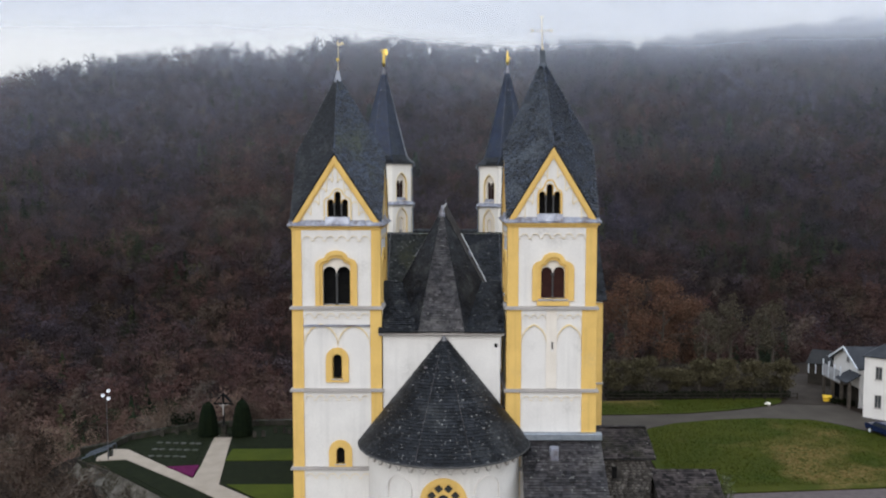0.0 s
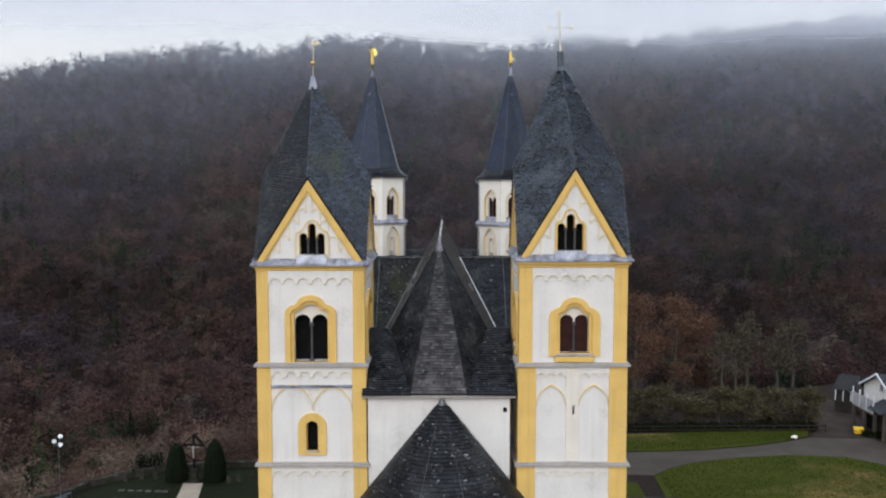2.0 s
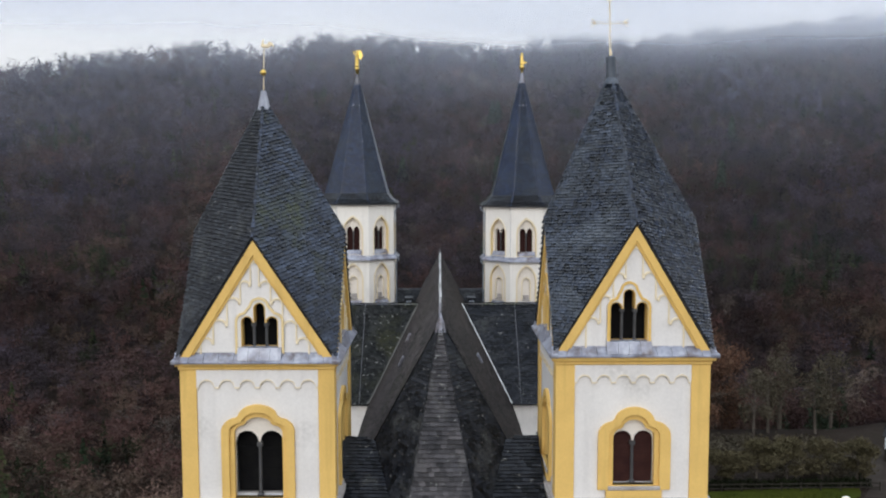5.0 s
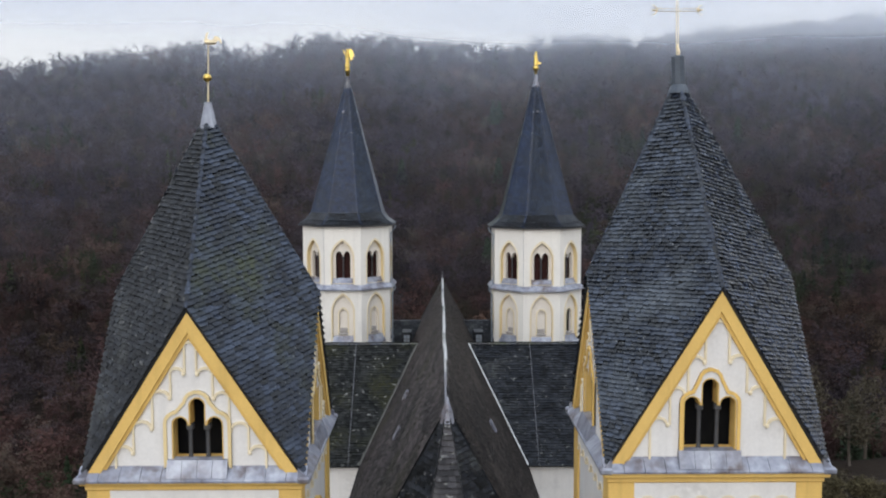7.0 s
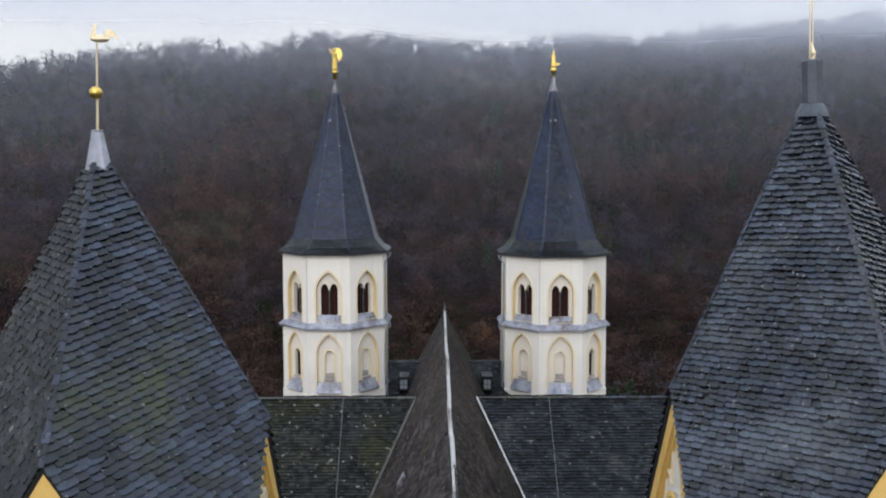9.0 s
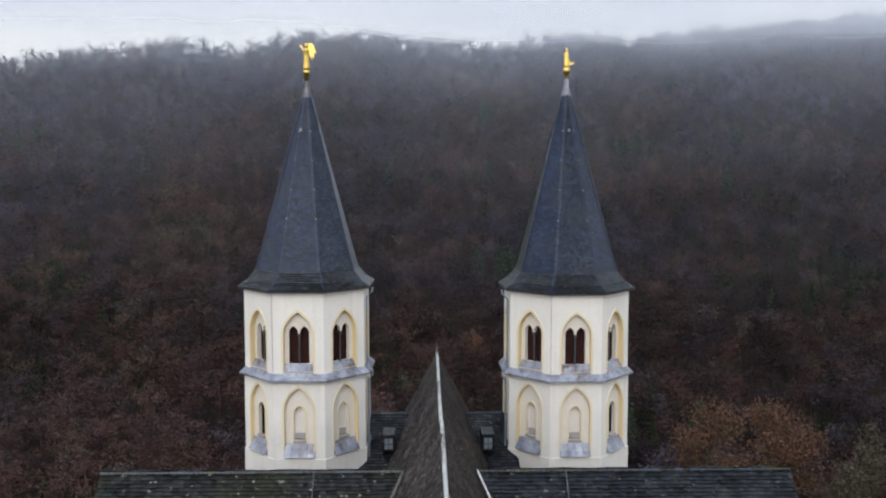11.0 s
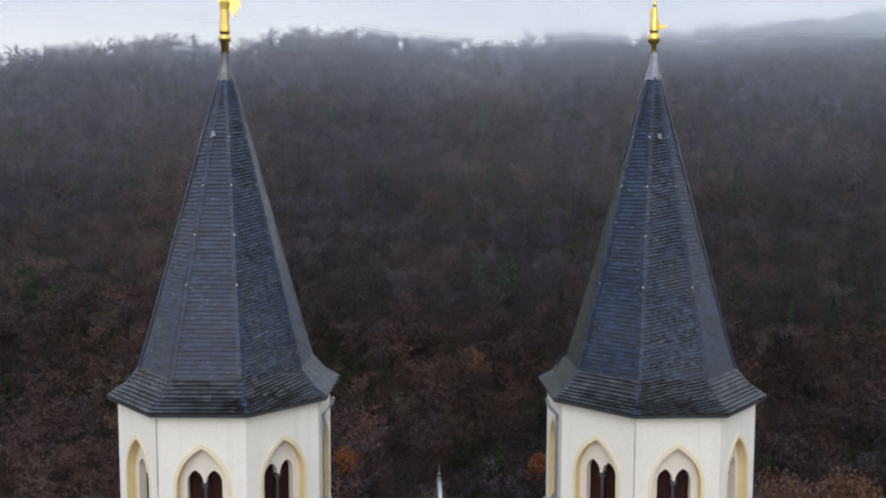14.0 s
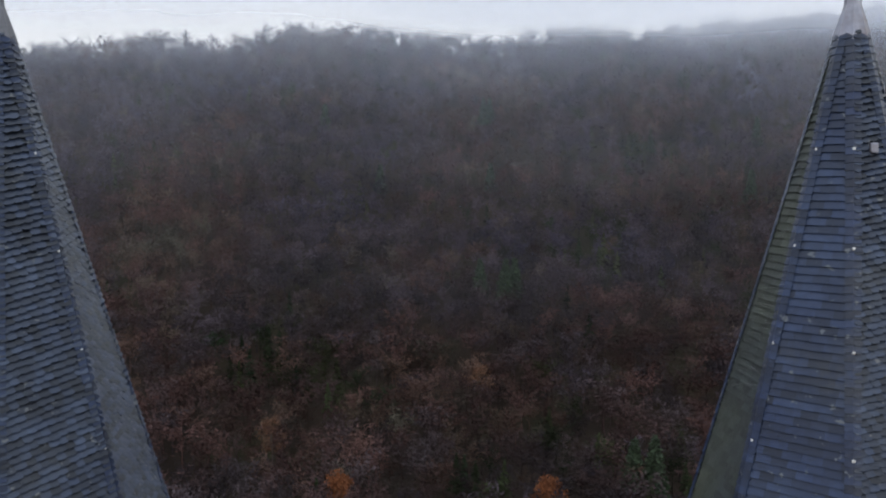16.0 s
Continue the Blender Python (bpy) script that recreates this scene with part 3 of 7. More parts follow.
def sheet(name, pts, z, material, label, category, thick=0.06, kind="structure"):
    bm = bmesh.new()
    plate(bm, [[site(x, y) for x, y in pts]], -z - thick, -z, Matrix(((1, 0, 0, 0), (0, 0, 1, 0), (0, -1, 0, 0), (0, 0, 0, 1))))
    return tagged(part(name, bm, material), label, category, kind=kind)


# ---------------------------------------------------------------- bell towers
def twin_window(tower, m, c, half, sill, spring, top, outer, bend, block):
    """A two-light belfry window: ochre surround, trefoil niche, white tympanum, dark shaft, shutters or a black panel
    for an open belfry. Returns the hole in the wall.
    """
    hole = soft_trefoil(c, half + 0.04, sill, bend - 0.1, top - 0.62)
    niche = soft_trefoil(c, half + 0.26, sill, bend - 0.05, top - 0.36)
    bm = bmesh.new()
    plate(bm, [soft_trefoil(c, outer, sill - 0.2, bend, top), niche], -0.16, 0.0, m)
    win = part("window", bm, YELLOW, tower, "ochre-painted arched surround of a two-light belfry window")
    bm = bmesh.new()
    plate(bm, [niche, hole], 0.0, 0.3, m)
    part("reveal", bm, YELLOW, win)
    bm = bmesh.new()
    plate(bm, [inset(hole, -0.02), joined_lights(c, half + 0.02, sill - 0.01, (spring - 0.1, spring - 0.1), 0.07)], 0.26, 0.36, m)
    part("tympanum", bm, CREAM, win)
    bm = bmesh.new()
    tube(bm, [m @ Vector((c, 0.36, sill)), m @ Vector((c, 0.36, sill + 0.12)), m @ Vector((c, 0.36, spring - 0.35))], [0.12, 0.08, 0.075], 10)
    box(bm, (c - 0.13, 0.24, spring - 0.36), (c + 0.13, 0.5, spring - 0.14), m, 0.03)
    box(bm, (c - 0.14, 0.22, sill - 0.01), (c + 0.14, 0.5, sill + 0.1), m, 0.03)
    part("colonnette", bm, BASALT, win, "dark basalt colonnette with cushion capital")
    bm = bmesh.new()
    box(bm, (c - half - 0.3, -0.22, sill - 0.22), (c + half + 0.3, 0.3, sill - 0.02), m, 0.03)
    part("sill", bm, STONE_LEDGE, win, "weathered stone sill")
    if block:
        bm = bmesh.new()
        box(bm, (c - outer + 0.38, -0.2, sill - 0.60), (c + outer - 0.38, 0.0, sill - 0.23), m, 0.02)
        part("sill_block", bm, YELLOW, win)
    # brown boards are shutters; the black panel paints the open belfry's darkness
    for s in (-1, 1):
        bm = bmesh.new()
        u0, u1 = (c - half - 0.08, c) if s < 0 else (c, c + half + 0.08)
        grooved(bm, u0, u1, sill - 0.02, spring + 0.6, 0.42 if block else 0.98, 6, m, False)
        part("shutter", bm, SHUTTER if block else BLACK, win, "dark wooden shutter boards; black where they stand for an open belfry")
    return niche


def small_window(tower, m, c, w, sill, spring, frame_w, base):
    hole = round_arch(c - w, c + w, sill, spring, 10)
    bm = bmesh.new()
    plate(bm, [round_arch(c - frame_w, c + frame_w, base, spring, 14), round_arch(c - w - 0.02, c + w + 0.02, sill, spring, 10)], -0.12, 0.02, m)
    plate(bm, [round_arch(c - w - 0.02, c + w + 0.02, sill, spring, 10), round_arch(c - w + 0.015, c + w - 0.015, sill, spring, 10)], 0.0, 0.45, m)
    win = part("window", bm, YELLOW, tower, "small round-arched window with ochre surround")
    bm = bmesh.new()
    box(bm, (c - w - 0.12, -0.15, sill - 0.12), (c + w + 0.12, 0.2, sill - 0.005), m, 0.02)
    part("sill", bm, STONE_LEDGE, win)
    # black panel put in for the darkness of the opening
    bm = bmesh.new()
    box(bm, (c - w - 0.03, 0.45, sill), (c + w + 0.03, 0.5, spring + w), m)
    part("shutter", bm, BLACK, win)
    return hole


def bell_tower(cx, h, eave, gable_base, peak, apex, kind, lean_x):
    """A square white tower with ochre corner strips, four gables and a helm of slate."""
    cy = 63.3
    label = ("white square bell tower with ochre trim, slate helm and "
             + ("gilded weathercock" if kind == "cock" else "gilded cross"))
    tower = thing("bell_tower", (cx, cy, GROUND_Z), label, "tower", "towers of the abbey church")
    # storeys: floor, top, half width and which ledge closes them
    stages = [(GROUND_Z, 5.02, h + 0.12), (5.02, 11.54, h + 0.10), (11.54, 18.3, h + 0.06), (18.3, eave, h)]
    for si, (z0, z1, hh) in enumerate(stages):
        for k in range(4):
            m = Matrix.Translation((cx, cy, 0)) @ Matrix.Rotation(k * math.pi / 2, 4, "Z") @ Matrix.Translation((0, -hh, 0))
            holes = []
            if si == 3:
                if kind == "cock":
                    holes.append(twin_window(tower, m, -0.02, 1.08, 18.52, 21.22, 22.98, 1.70, 21.72, False) if k in (0, 1, 3) else None)
                else:
                    holes.append(twin_window(tower, m, 0.10, 0.92, 19.10, 21.26, 22.82, 1.69, 21.45, True) if k in (0, 1, 3) else None)
            elif k == 0 and kind == "cock" and si == 2:
                holes.append(small_window(tower, m, 0.0, 0.38, 12.5, 14.12, 0.94, 12.2))
            elif k == 0 and kind == "cock" and si == 1:
                holes.append(small_window(tower, m, 0.2, 0.34, 5.42, 6.44, 0.96, 5.16))
            elif k == 0 and kind == "cross" and si == 2:
                holes.append(rect(0.02, 0.14, 14.9, 15.5))
            holes = [x for x in holes if x]
            w = hh if k % 2 == 0 else hh - 0.7
            bm = bmesh.new()
            plate(bm, [rect(-w, w, z0, z1)] + holes, 0.0, 0.7, m)
            part("wall", bm, WHITE, tower)
            # corner strips, wider below the belfry
            strip = (0.66 if si == 3 else 0.82) if kind == "cock" else (0.78 if si == 3 else 1.1)
            for s in (-1, 1):
                e = hh + 0.1 if k % 2 == 0 else hh
                sw = strip
                bm = bmesh.new()
                u0, u1 = sorted((s * e, s * (hh - sw)))
                box(bm, (u0, -0.1, z0), (u1, 0.0, z1), m, 0.015)
                part("corner_strip", bm, YELLOW, tower, "ochre corner pilaster strip")
            # corbel frieze under the ledge
            a, b = -hh + strip, hh - strip
            groups = [(a, b, 6)] if kind == "cock" or si == 3 else [(a, -0.42, 3), (0.42, b, 3)] if si == 2 else [(a, b, 6)]
            deep = 1.1 if si == 3 else 0.76
            for f0, f1, cnt in groups:
                bm = bmesh.new()
                plate(bm, [scallops(f0, f1, z1 - 0.02, z1 - deep, cnt)], -0.09, 0.0, m)
                part("frieze", bm, WHITE, tower, "white round-arched corbel frieze")
                bm = bmesh.new()
                low = scallops(f0, f1, z1 - 0.02, z1 - deep, cnt)
                edge = low[2:]
                plate(bm, [edge + [(u, v - 0.055) for u, v in reversed(edge)]], -0.11, 0.0, m)
                part("frieze_moulding", bm, FADED_YELLOW, tower)
            if k == 0 and si == 2 and kind == "cock":
                bm = bmesh.new()
                box(bm, (a, -0.16, 16.78), (b, 0.0, 16.95), m, 0.02)
                part("string_course", bm, LEAD, tower)
                for c0, c1 in ((a + 0.05, 0.06), (0.10, b - 0.05)):
                    bm = bmesh.new()
                    o = pointed_arch(c0, c1, 14.85, 15.35, 8, 0.62)[2:]
                    plate(bm, [o + [(u, v - 0.12) for u, v in reversed(o)]], -0.10, 0.0, m)
                    part("blind_arch", bm, PALE_YELLOW, tower)
            if k == 0 and si == 2 and kind == "cross":
                for c0, c1 in ((a + 0.03, -0.44), (0.44, b - 0.03)):
                    bm = bmesh.new()
                    o = pointed_arch(c0, c1, 15.25, 15.65, 8, 0.72)[2:]
                    plate(bm, [o + [(u, v - 0.12) for u, v in reversed(o)]], -0.10, 0.0, m)
                    part("blind_arch", bm, PALE_YELLOW, tower)
                bm = bmesh.new()
                plate(bm, [rect(-0.42, 0.42, 11.75, z1 - 0.05), rect(-0.05, 0.2, 14.75, 15.6)], -0.09, 0.0, m)
                part("middle_strip", bm, CREAM, tower, "cream pilaster strip with a slit window")
                # black box behind the slit, in place of its darkness
                bm = bmesh.new()
                box(bm, (-0.1, 0.3, 14.7), (0.3, 0.35, 15.65), m)
                part("slit_window", bm, BLACK, tower)
        if si < 3:
            bm = bmesh.new()
            o = hh + 0.27
            box(bm, (cx - o, cy - o, z1 - 0.10), (cx + o, cy + o, z1 + 0.06))
            box(bm, (cx - o + 0.1, cy - o + 0.1, z1 + 0.06), (cx + o - 0.1, cy + o - 0.1, z1 + 0.16))
            part("ledge", bm, STONE_LEDGE, tower, "weathered grey stone ledge")
    # eaves cornice
    bm = bmesh.new()
    for o, z0, z1 in ((h + 0.16, eave - 0.28, eave - 0.08), (h + 0.3, eave - 0.08, eave + 0.14)):
        box(bm, (cx - o, cy - o, z0), (cx + o, cy + o, z1), bevel=0.04)
    part("cornice", bm, YELLOW, tower, "stepped ochre eaves cornice")
    # gables
    gb = gable_base
    for k in range(4):
        m = Matrix.Translation((cx, cy, 0)) @ Matrix.Rotation(k * math.pi / 2, 4, "Z") @ Matrix.Translation((0, -h - 0.02, 0))
        if kind == "cock":
            c, half, zs, spring, mid_spring, g, crown, pu = 0.15, 0.83, gb + 0.60, 26.84, 27.47, 0.29, 28.0, -0.07
            top_arch = (-0.08, 0.35, 29.68)
            rises = {-1: [(-0.08, -0.54, 28.82), (-0.54, -1.13, 28.07), (-1.13, -1.75, 27.07), (-1.75, -2.32, 26.25)],
                     1: [(0.35, 0.85, 28.82), (0.85, 1.36, 28.02), (1.36, 1.95, 27.02), (1.95, 2.5, 26.25)]}
        else:
            c, half, zs, spring, mid_spring, g, crown, pu = -0.23, 0.86, gb + 0.60, 27.46, 28.06, 0.15, 28.7, 0.04
            top_arch = (-0.67, 0.14, 30.05)
            rises = {-1: [(-0.67, -1.2, 28.9), (-1.28, -1.76, 27.88), (-1.80, -2.38, 26.88)],
                     1: [(0.14, 0.72, 28.93), (0.80, 1.31, 27.9), (1.36, 1.98, 26.85)]}
        shift = -0.18 if kind == "cock" else 0.26
        top_arch = (1.05 * top_arch[0] + shift, 1.05 * top_arch[1] + shift, gb + 1.027 * (top_arch[2] - 25.2))
        rises = {s: [(1.05 * u0 + shift, 1.05 * u1 + shift, gb + 1.027 * (z - 25.2)) for u0, u1, z in runs] for s, runs in rises.items()}
        tri = [(-h - 0.12, gb), (h + 0.12, gb), (pu, peak - 0.05)]
        lights = [joined_lights(c, half, zs, (spring, mid_spring, spring), 0.06)]
        bm = bmesh.new()
        plate(bm, [tri] + lights, 0.0, 0.45, m)
        gable = part("gable", bm, WHITE, tower, "white gable with stepped arch frieze and three lights")
        bm = bmesh.new()
        plate(bm, [[(-h - 0.12, gb), (-h + 0.30, gb), (pu, peak - 0.72), (h - 0.30, gb), (h + 0.12, gb), (pu, peak - 0.05)]], -0.18, 0.0, m)
        part("verge_band", bm, YELLOW, gable, "ochre raking band along the gable")
        bm = bmesh.new()
        plate(bm, [[(-h + 0.28, gb), (-h + 0.42, gb), (pu, peak - 0.92), (h - 0.42, gb), (h - 0.28, gb), (pu, peak - 0.70)]], -0.10, 0.0, m)
        part("verge_moulding", bm, YELLOW, gable)
        # stepped rising frieze: an arch on legs at the top, then arches that step down to both sides
        def arch_strip(bm, u0, u1, z_top, w=0.09):
            mid, r = (u0 + u1) / 2, abs(u1 - u0) / 2
            hi = [(mid + r * math.cos(math.pi * q / 10), z_top - 0.7 * r + 0.7 * r * math.sin(math.pi * q / 10)) for q in range(11)]
            lo = [(mid + (r - w) * math.cos(math.pi * q / 10), z_top - 0.7 * r + (0.7 * r - w) * math.sin(math.pi * q / 10)) for q in range(11)]
            plate(bm, [hi + lo[::-1]], -0.075, 0.0, m)
            return z_top - 0.7 * r
        bm = bmesh.new()
        foot_z = arch_strip(bm, *top_arch)
        part("frieze_arch", bm, FADED_YELLOW, gable, "small arch at the head of the frieze")
        for s, runs in rises.items():
            legs = [(top_arch[0] if s < 0 else top_arch[1], foot_z)]
            for i, (u0, u1, zt) in enumerate(runs):
                bm = bmesh.new()
                base = arch_strip(bm, u0, u1, zt)
                lu, lz = legs[-1]
                plate(bm, [rect(lu - (0.065 if s > 0 else 0), lu + (0 if s > 0 else 0.065), base - 0.06, lz + 0.01)], -0.07, 0.0, m)
                box(bm, (u0 - 0.06, -0.1, base - 0.13), (u0 + 0.06, 0.0, base + 0.0), m, 0.025)
                legs.append((u1, base))
                part("frieze_step", bm, FADED_YELLOW, gable, "step of the rising arch frieze")
            lu, lz = legs[-1]
            low_z = gb + 0.25
            if lz > low_z + 0.1:
                bm = bmesh.new()
                plate(bm, [rect(lu - (0.065 if s > 0 else 0), lu + (0 if s > 0 else 0.065), low_z, lz + 0.01)], -0.07, 0.0, m)
                part("frieze_leg", bm, FADED_YELLOW, gable)
        # surround of the three lights
        bm = bmesh.new()
        rt = (half + g) * 0.42
        arcs = [(c - half - g, zs - 0.3), (c + half + g, zs - 0.3), (c + half + g, spring + 0.05)]
        arcs += [(c + half + g - 0.42 + 0.42 * math.cos(a), spring + 0.05 + 0.42 * math.sin(a)) for a in (0.4, 0.8, 1.2, 1.5)]
        arcs += [(c + rt * math.cos(a), crown - 0.42 + 0.42 * math.sin(a)) for a in (0.1, 0.5, 0.95, 1.4, 1.75, 2.2, 2.65, 3.04)]
        arcs += [(c - half - g + 0.42 - 0.42 * math.cos(a), spring + 0.05 + 0.42 * math.sin(a)) for a in (1.5, 1.2, 0.8, 0.4)]
        arcs += [(c - half - g, spring + 0.05)]
        plate(bm, [arcs, *[inset(x, -0.03) for x in lights]], -0.06, 0.0, m)
        win = part("window", bm, WHITE, gable)
        bm = bmesh.new()
        plate(bm, [inset(lights[0], -0.022), inset(lights[0], 0.012)], -0.055, 0.5, m)
        part("reveal", bm, YELLOW, gable, "ochre-painted window reveal")
        bm = bmesh.new()
        rim = inset(arcs, 0.11)
        plate(bm, [arcs[1:] + [arcs[0]] + [rim[0]] + rim[:0:-1]], -0.12, 0.0, m)
        part("surround", bm, YELLOW if kind == "cross" else PALE_YELLOW, gable, "ochre window surround")
        for u in (c - half * 0.35, c + half * 0.35):
            bm = bmesh.new()
            tube(bm, [m @ Vector((u, 0.16, zs)), m @ Vector((u, 0.16, zs + 0.1)), m @ Vector((u, 0.16, spring - 0.22))], [0.1, 0.07, 0.065], 8)
            box(bm, (u - 0.11, 0.05, spring - 0.22), (u + 0.11, 0.28, spring - 0.02), m, 0.025)
            part("colonnette", bm, BASALT, gable, "dark basalt colonnette")
        # black panel painting the darkness behind the three lights
        bm = bmesh.new()
        box(bm, (c - half - 0.1, 0.75, zs - 0.1), (c + half + 0.1, 0.8, mid_spring + 0.5), m)
        part("shutter", bm, BLACK, gable)
        # sloping lead apron at the foot of the gable
        e = h + 0.32
        for i in range(11):
            u0, u1 = -e + 2 * e * i / 11, -e + 2 * e * (i + 1) / 11
            folded("lead_sheet", [(-0.40, gb - 0.10), (-0.40, gb - 0.04), (0.0, gb + 0.36), (0.0, gb - 0.10)], u0 + 0.008, u1 - 0.008, m, LEAD, gable, "folded lead apron, streaked")
        for i in range(4):
            w = (2 * half + 0.36) / 4
            u0 = c - half - 0.18 + i * w
            folded("lead_sheet", [(-0.36, gb + 0.04), (-0.24, gb + 0.36), (-0.15, gb + 0.60), (0.14, gb + 0.64), (0.14, gb)], u0 + 0.006, u0 + w - 0.006, m, LEAD, gable)
    # helm roof: eight planes between the gables
    e, zb, zp = h + 0.22, gb + 0.02, peak + 0.10
    C = lambda x, y, z: Vector((cx + x, cy + y, z))
    peaks = [C(0.04 if kind == "cross" else -0.07, -e - 0.05, zp), C(e + 0.05, 0, zp), C(0, e + 0.05, zp), C(-e - 0.05, 0, zp)]
    corners = [C(e, -e, zb), C(e, e, zb), C(-e, e, zb), C(-e, -e, zb)]
    cut = 0.93
    top = C(lean_x * 1.06, 0, apex + (apex - zp) * 0.06)
    bm = bmesh.new()
    slates = {0: [], 1: [], 2: [], 3: []}
    for k in range(4):
        p, q, c = peaks[k], peaks[(k + 1) % 4], corners[k]
        tp, tq = p.lerp(top, cut), q.lerp(top, cut)
        slab(bm, [c, q, p], 0.14)
        slab(bm, [p, q, tq, tp], 0.14)
        out = Vector((c.x - cx, c.y - cy, 0))
        for j, poly in enumerate(([c, q, p], [p, q, tq, tp])):
            if out.dot(Vector((0, -1, 0))) > 0:
                ang = 15 if k == 0 and kind == "cock" else (-11 if kind == "cross" and k == 0 else 3 if k == 3 and kind == "cross" else -4)
                slates[k] += slate_places(poly, *((0.175, 0.30) if kind == "cock" else (0.15, 0.25)), ang, seed=int(abs(cx) * 10) + k * 7 + j, nrm=out, loose=1.2 if kind == "cock" else 1.5)
            else:
                slates[k] += slate_places(poly, 0.30, 0.40, 0, seed=k * 7 + j, nrm=out)
    roof = part("roof", bm, DECK, tower, "steep slate helm roof, mossy at the foot")
    if kind == "cock":
        # the flank towards the other tower, upper part
        lay_slates(slates[0], SLATE_MOSSY, roof, lambda p: 28.0 < p.z < 33.0)
        # darker slate on the outer flank paints its shade into the colour
        lay_slates(slates[3], SLATE_DARK, roof)
    else:
        # paler slate on this flank, with its sheen blotches put into the colour
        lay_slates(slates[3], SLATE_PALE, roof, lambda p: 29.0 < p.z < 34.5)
        lay_slates(slates[0], SLATE, roof)
    lay_slates(slates[1] + slates[2], SLATE, roof)
    # hips from the peaks to the top, laid with overlapping slates
    for k in range(4):
        p, q = peaks[k], peaks[k].lerp(top, cut)
        d = (q - p)
        n_hip = int(d.length / 0.24)
        out = Vector((p.x - cx, p.y - cy, 0)).normalized()
        side = d.normalized().cross(out).normalized()
        up = side.cross(d.normalized()).normalized()
        bm = bmesh.new()
        for i in range(n_hip):
            o = p + d * (i / n_hip)
            w = 0.065 + 0.012 * ((i * 7) % 3)
            f = d.normalized() * 0.27
            a = [o - side * w + up * 0.035, o + up * 0.07, o + side * w + up * 0.035]
            b = [o + f - side * w * 0.9 + up * 0.02, o + f + up * 0.05, o + f + side * w * 0.9 + up * 0.02]
            va, vb = [bm.verts.new(x) for x in a], [bm.verts.new(x) for x in b]
            bm.faces.new((va[0], va[1], vb[1], vb[0])), bm.faces.new((va[1], va[2], vb[2], vb[1]))
            lo = [bm.verts.new(x - up * 0.05) for x in a]
            bm.faces.new((va[0], lo[0], lo[1], va[1])), bm.faces.new((va[1], lo[1], lo[2], va[2]))
        tagged(part("hip_covering", bm, SLATE, roof), kind="stuff")
    # gutter along the lower roof edges at the corners
    for k in range(4):
        c = corners[k]
        bm = bmesh.new()
        box(bm, (c.x - 0.22, c.y - 0.22, zb - 0.16), (c.x + 0.22, c.y + 0.22, zb + 0.05), bevel=0.05)
        part("corner_flashing", bm, LEAD, roof)
    # cap and finial
    ax, ay = cx + lean_x, cy
    ca = peaks[0].lerp(top, cut).z
    if kind == "cock":
        bm = bmesh.new()
        lathe(bm, [(0.33, -0.14), (0.30, 0.0), (0.14, 0.76), (0.15, 0.80), (0.05, 0.82)], (ax, ay), 8, ca)
        part("cap", bm, LEAD, tower, "pale lead cap", False)
        tip = Vector((ax + 0.06, ay, 39.8))
        bm = bmesh.new()
        tube(bm, [(ax, ay, ca + 0.5), tip], [0.032, 0.022], 8)
        rod = part("finial_rod", bm, GILT_IRON, tower)
        bm = bmesh.new()
        bmesh.ops.create_uvsphere(bm, u_segments=20, v_segments=12, radius=0.15, matrix=Matrix.Translation((ax, ay, 38.6)))
        part("ball", bm, GOLD, rod, "gilded ball", True)
        # weathercock: a flat sheet cut to the outline of a bird, with a rounded body
        o = [(-0.16, 0.12), (-0.10, 0.0), (0.08, -0.05), (0.26, -0.02), (0.34, 0.08), (0.40, 0.14), (0.47, 0.02), (0.52, 0.03), (0.47, 0.18), (0.36, 0.27),
             (0.24, 0.28), (0.20, 0.16), (0.06, 0.12), (-0.02, 0.20), (0.0, 0.34), (0.05, 0.42), (-0.03, 0.40), (-0.10, 0.30), (-0.08, 0.20)]
        bm = bmesh.new()
        m = Matrix.Translation((ax + 0.05, ay, 39.82)) @ Matrix.Rotation(radians(12), 4, "Z")
        plate(bm, [[(0.95 * u, 0.95 * v) for u, v in o]], -0.012, 0.012, m)
        bmesh.ops.create_uvsphere(bm, u_segments=14, v_segments=8, radius=0.1, matrix=m @ Matrix.Translation((0.08, 0, 0.03)) @ Matrix.Diagonal((2.2, 0.8, 0.75, 1)))
        part("weathercock", bm, GILT_IRON, rod, "worn gilded sheet-metal weathercock")
    else:
        bm = bmesh.new()
        lathe(bm, [(0.39, -0.12), (0.36, 0.0), (0.28, 0.17), (0.24, 0.20)], (ax, ay), 8, ca, math.pi / 8)
        part("cap", bm, POST_METAL, tower, "mottled lead cap")
        bm = bmesh.new()
        foot_c, head_c = Vector((ax + 0.01, ay, ca + 0.1)), Vector((ax - 0.05, ay, 39.36))
        tube(bm, [foot_c, foot_c.lerp(head_c, 0.96), head_c], [0.25, 0.24, 0.20], 8)
        part("finial_post", bm, POST_METAL, tower, "blue-grey metal-clad finial post")
        # a cross of paired thin bars with lily ends
        bm = bmesh.new()
        sway = lambda z: ax - 0.06 - 0.03 * (z - 39.41)
        for d in (-0.035, 0.035):
            tube(bm, [(sway(39.35) + d, ay, 39.35), (sway(40.95) + d, ay, 40.95), (sway(42.10) + d * 0.3, ay, 42.10)], 0.014, 6)
            tube(bm, [(sway(40.98) - 0.86, ay, 40.98 + d * 0.6), (sway(40.98) - 0.7, ay, 40.98 + d * 1.3), (sway(40.98) + 0.7, ay, 40.98 + d * 1.3), (sway(40.98) + 0.86, ay, 40.98 + d * 0.6)], 0.014, 6)
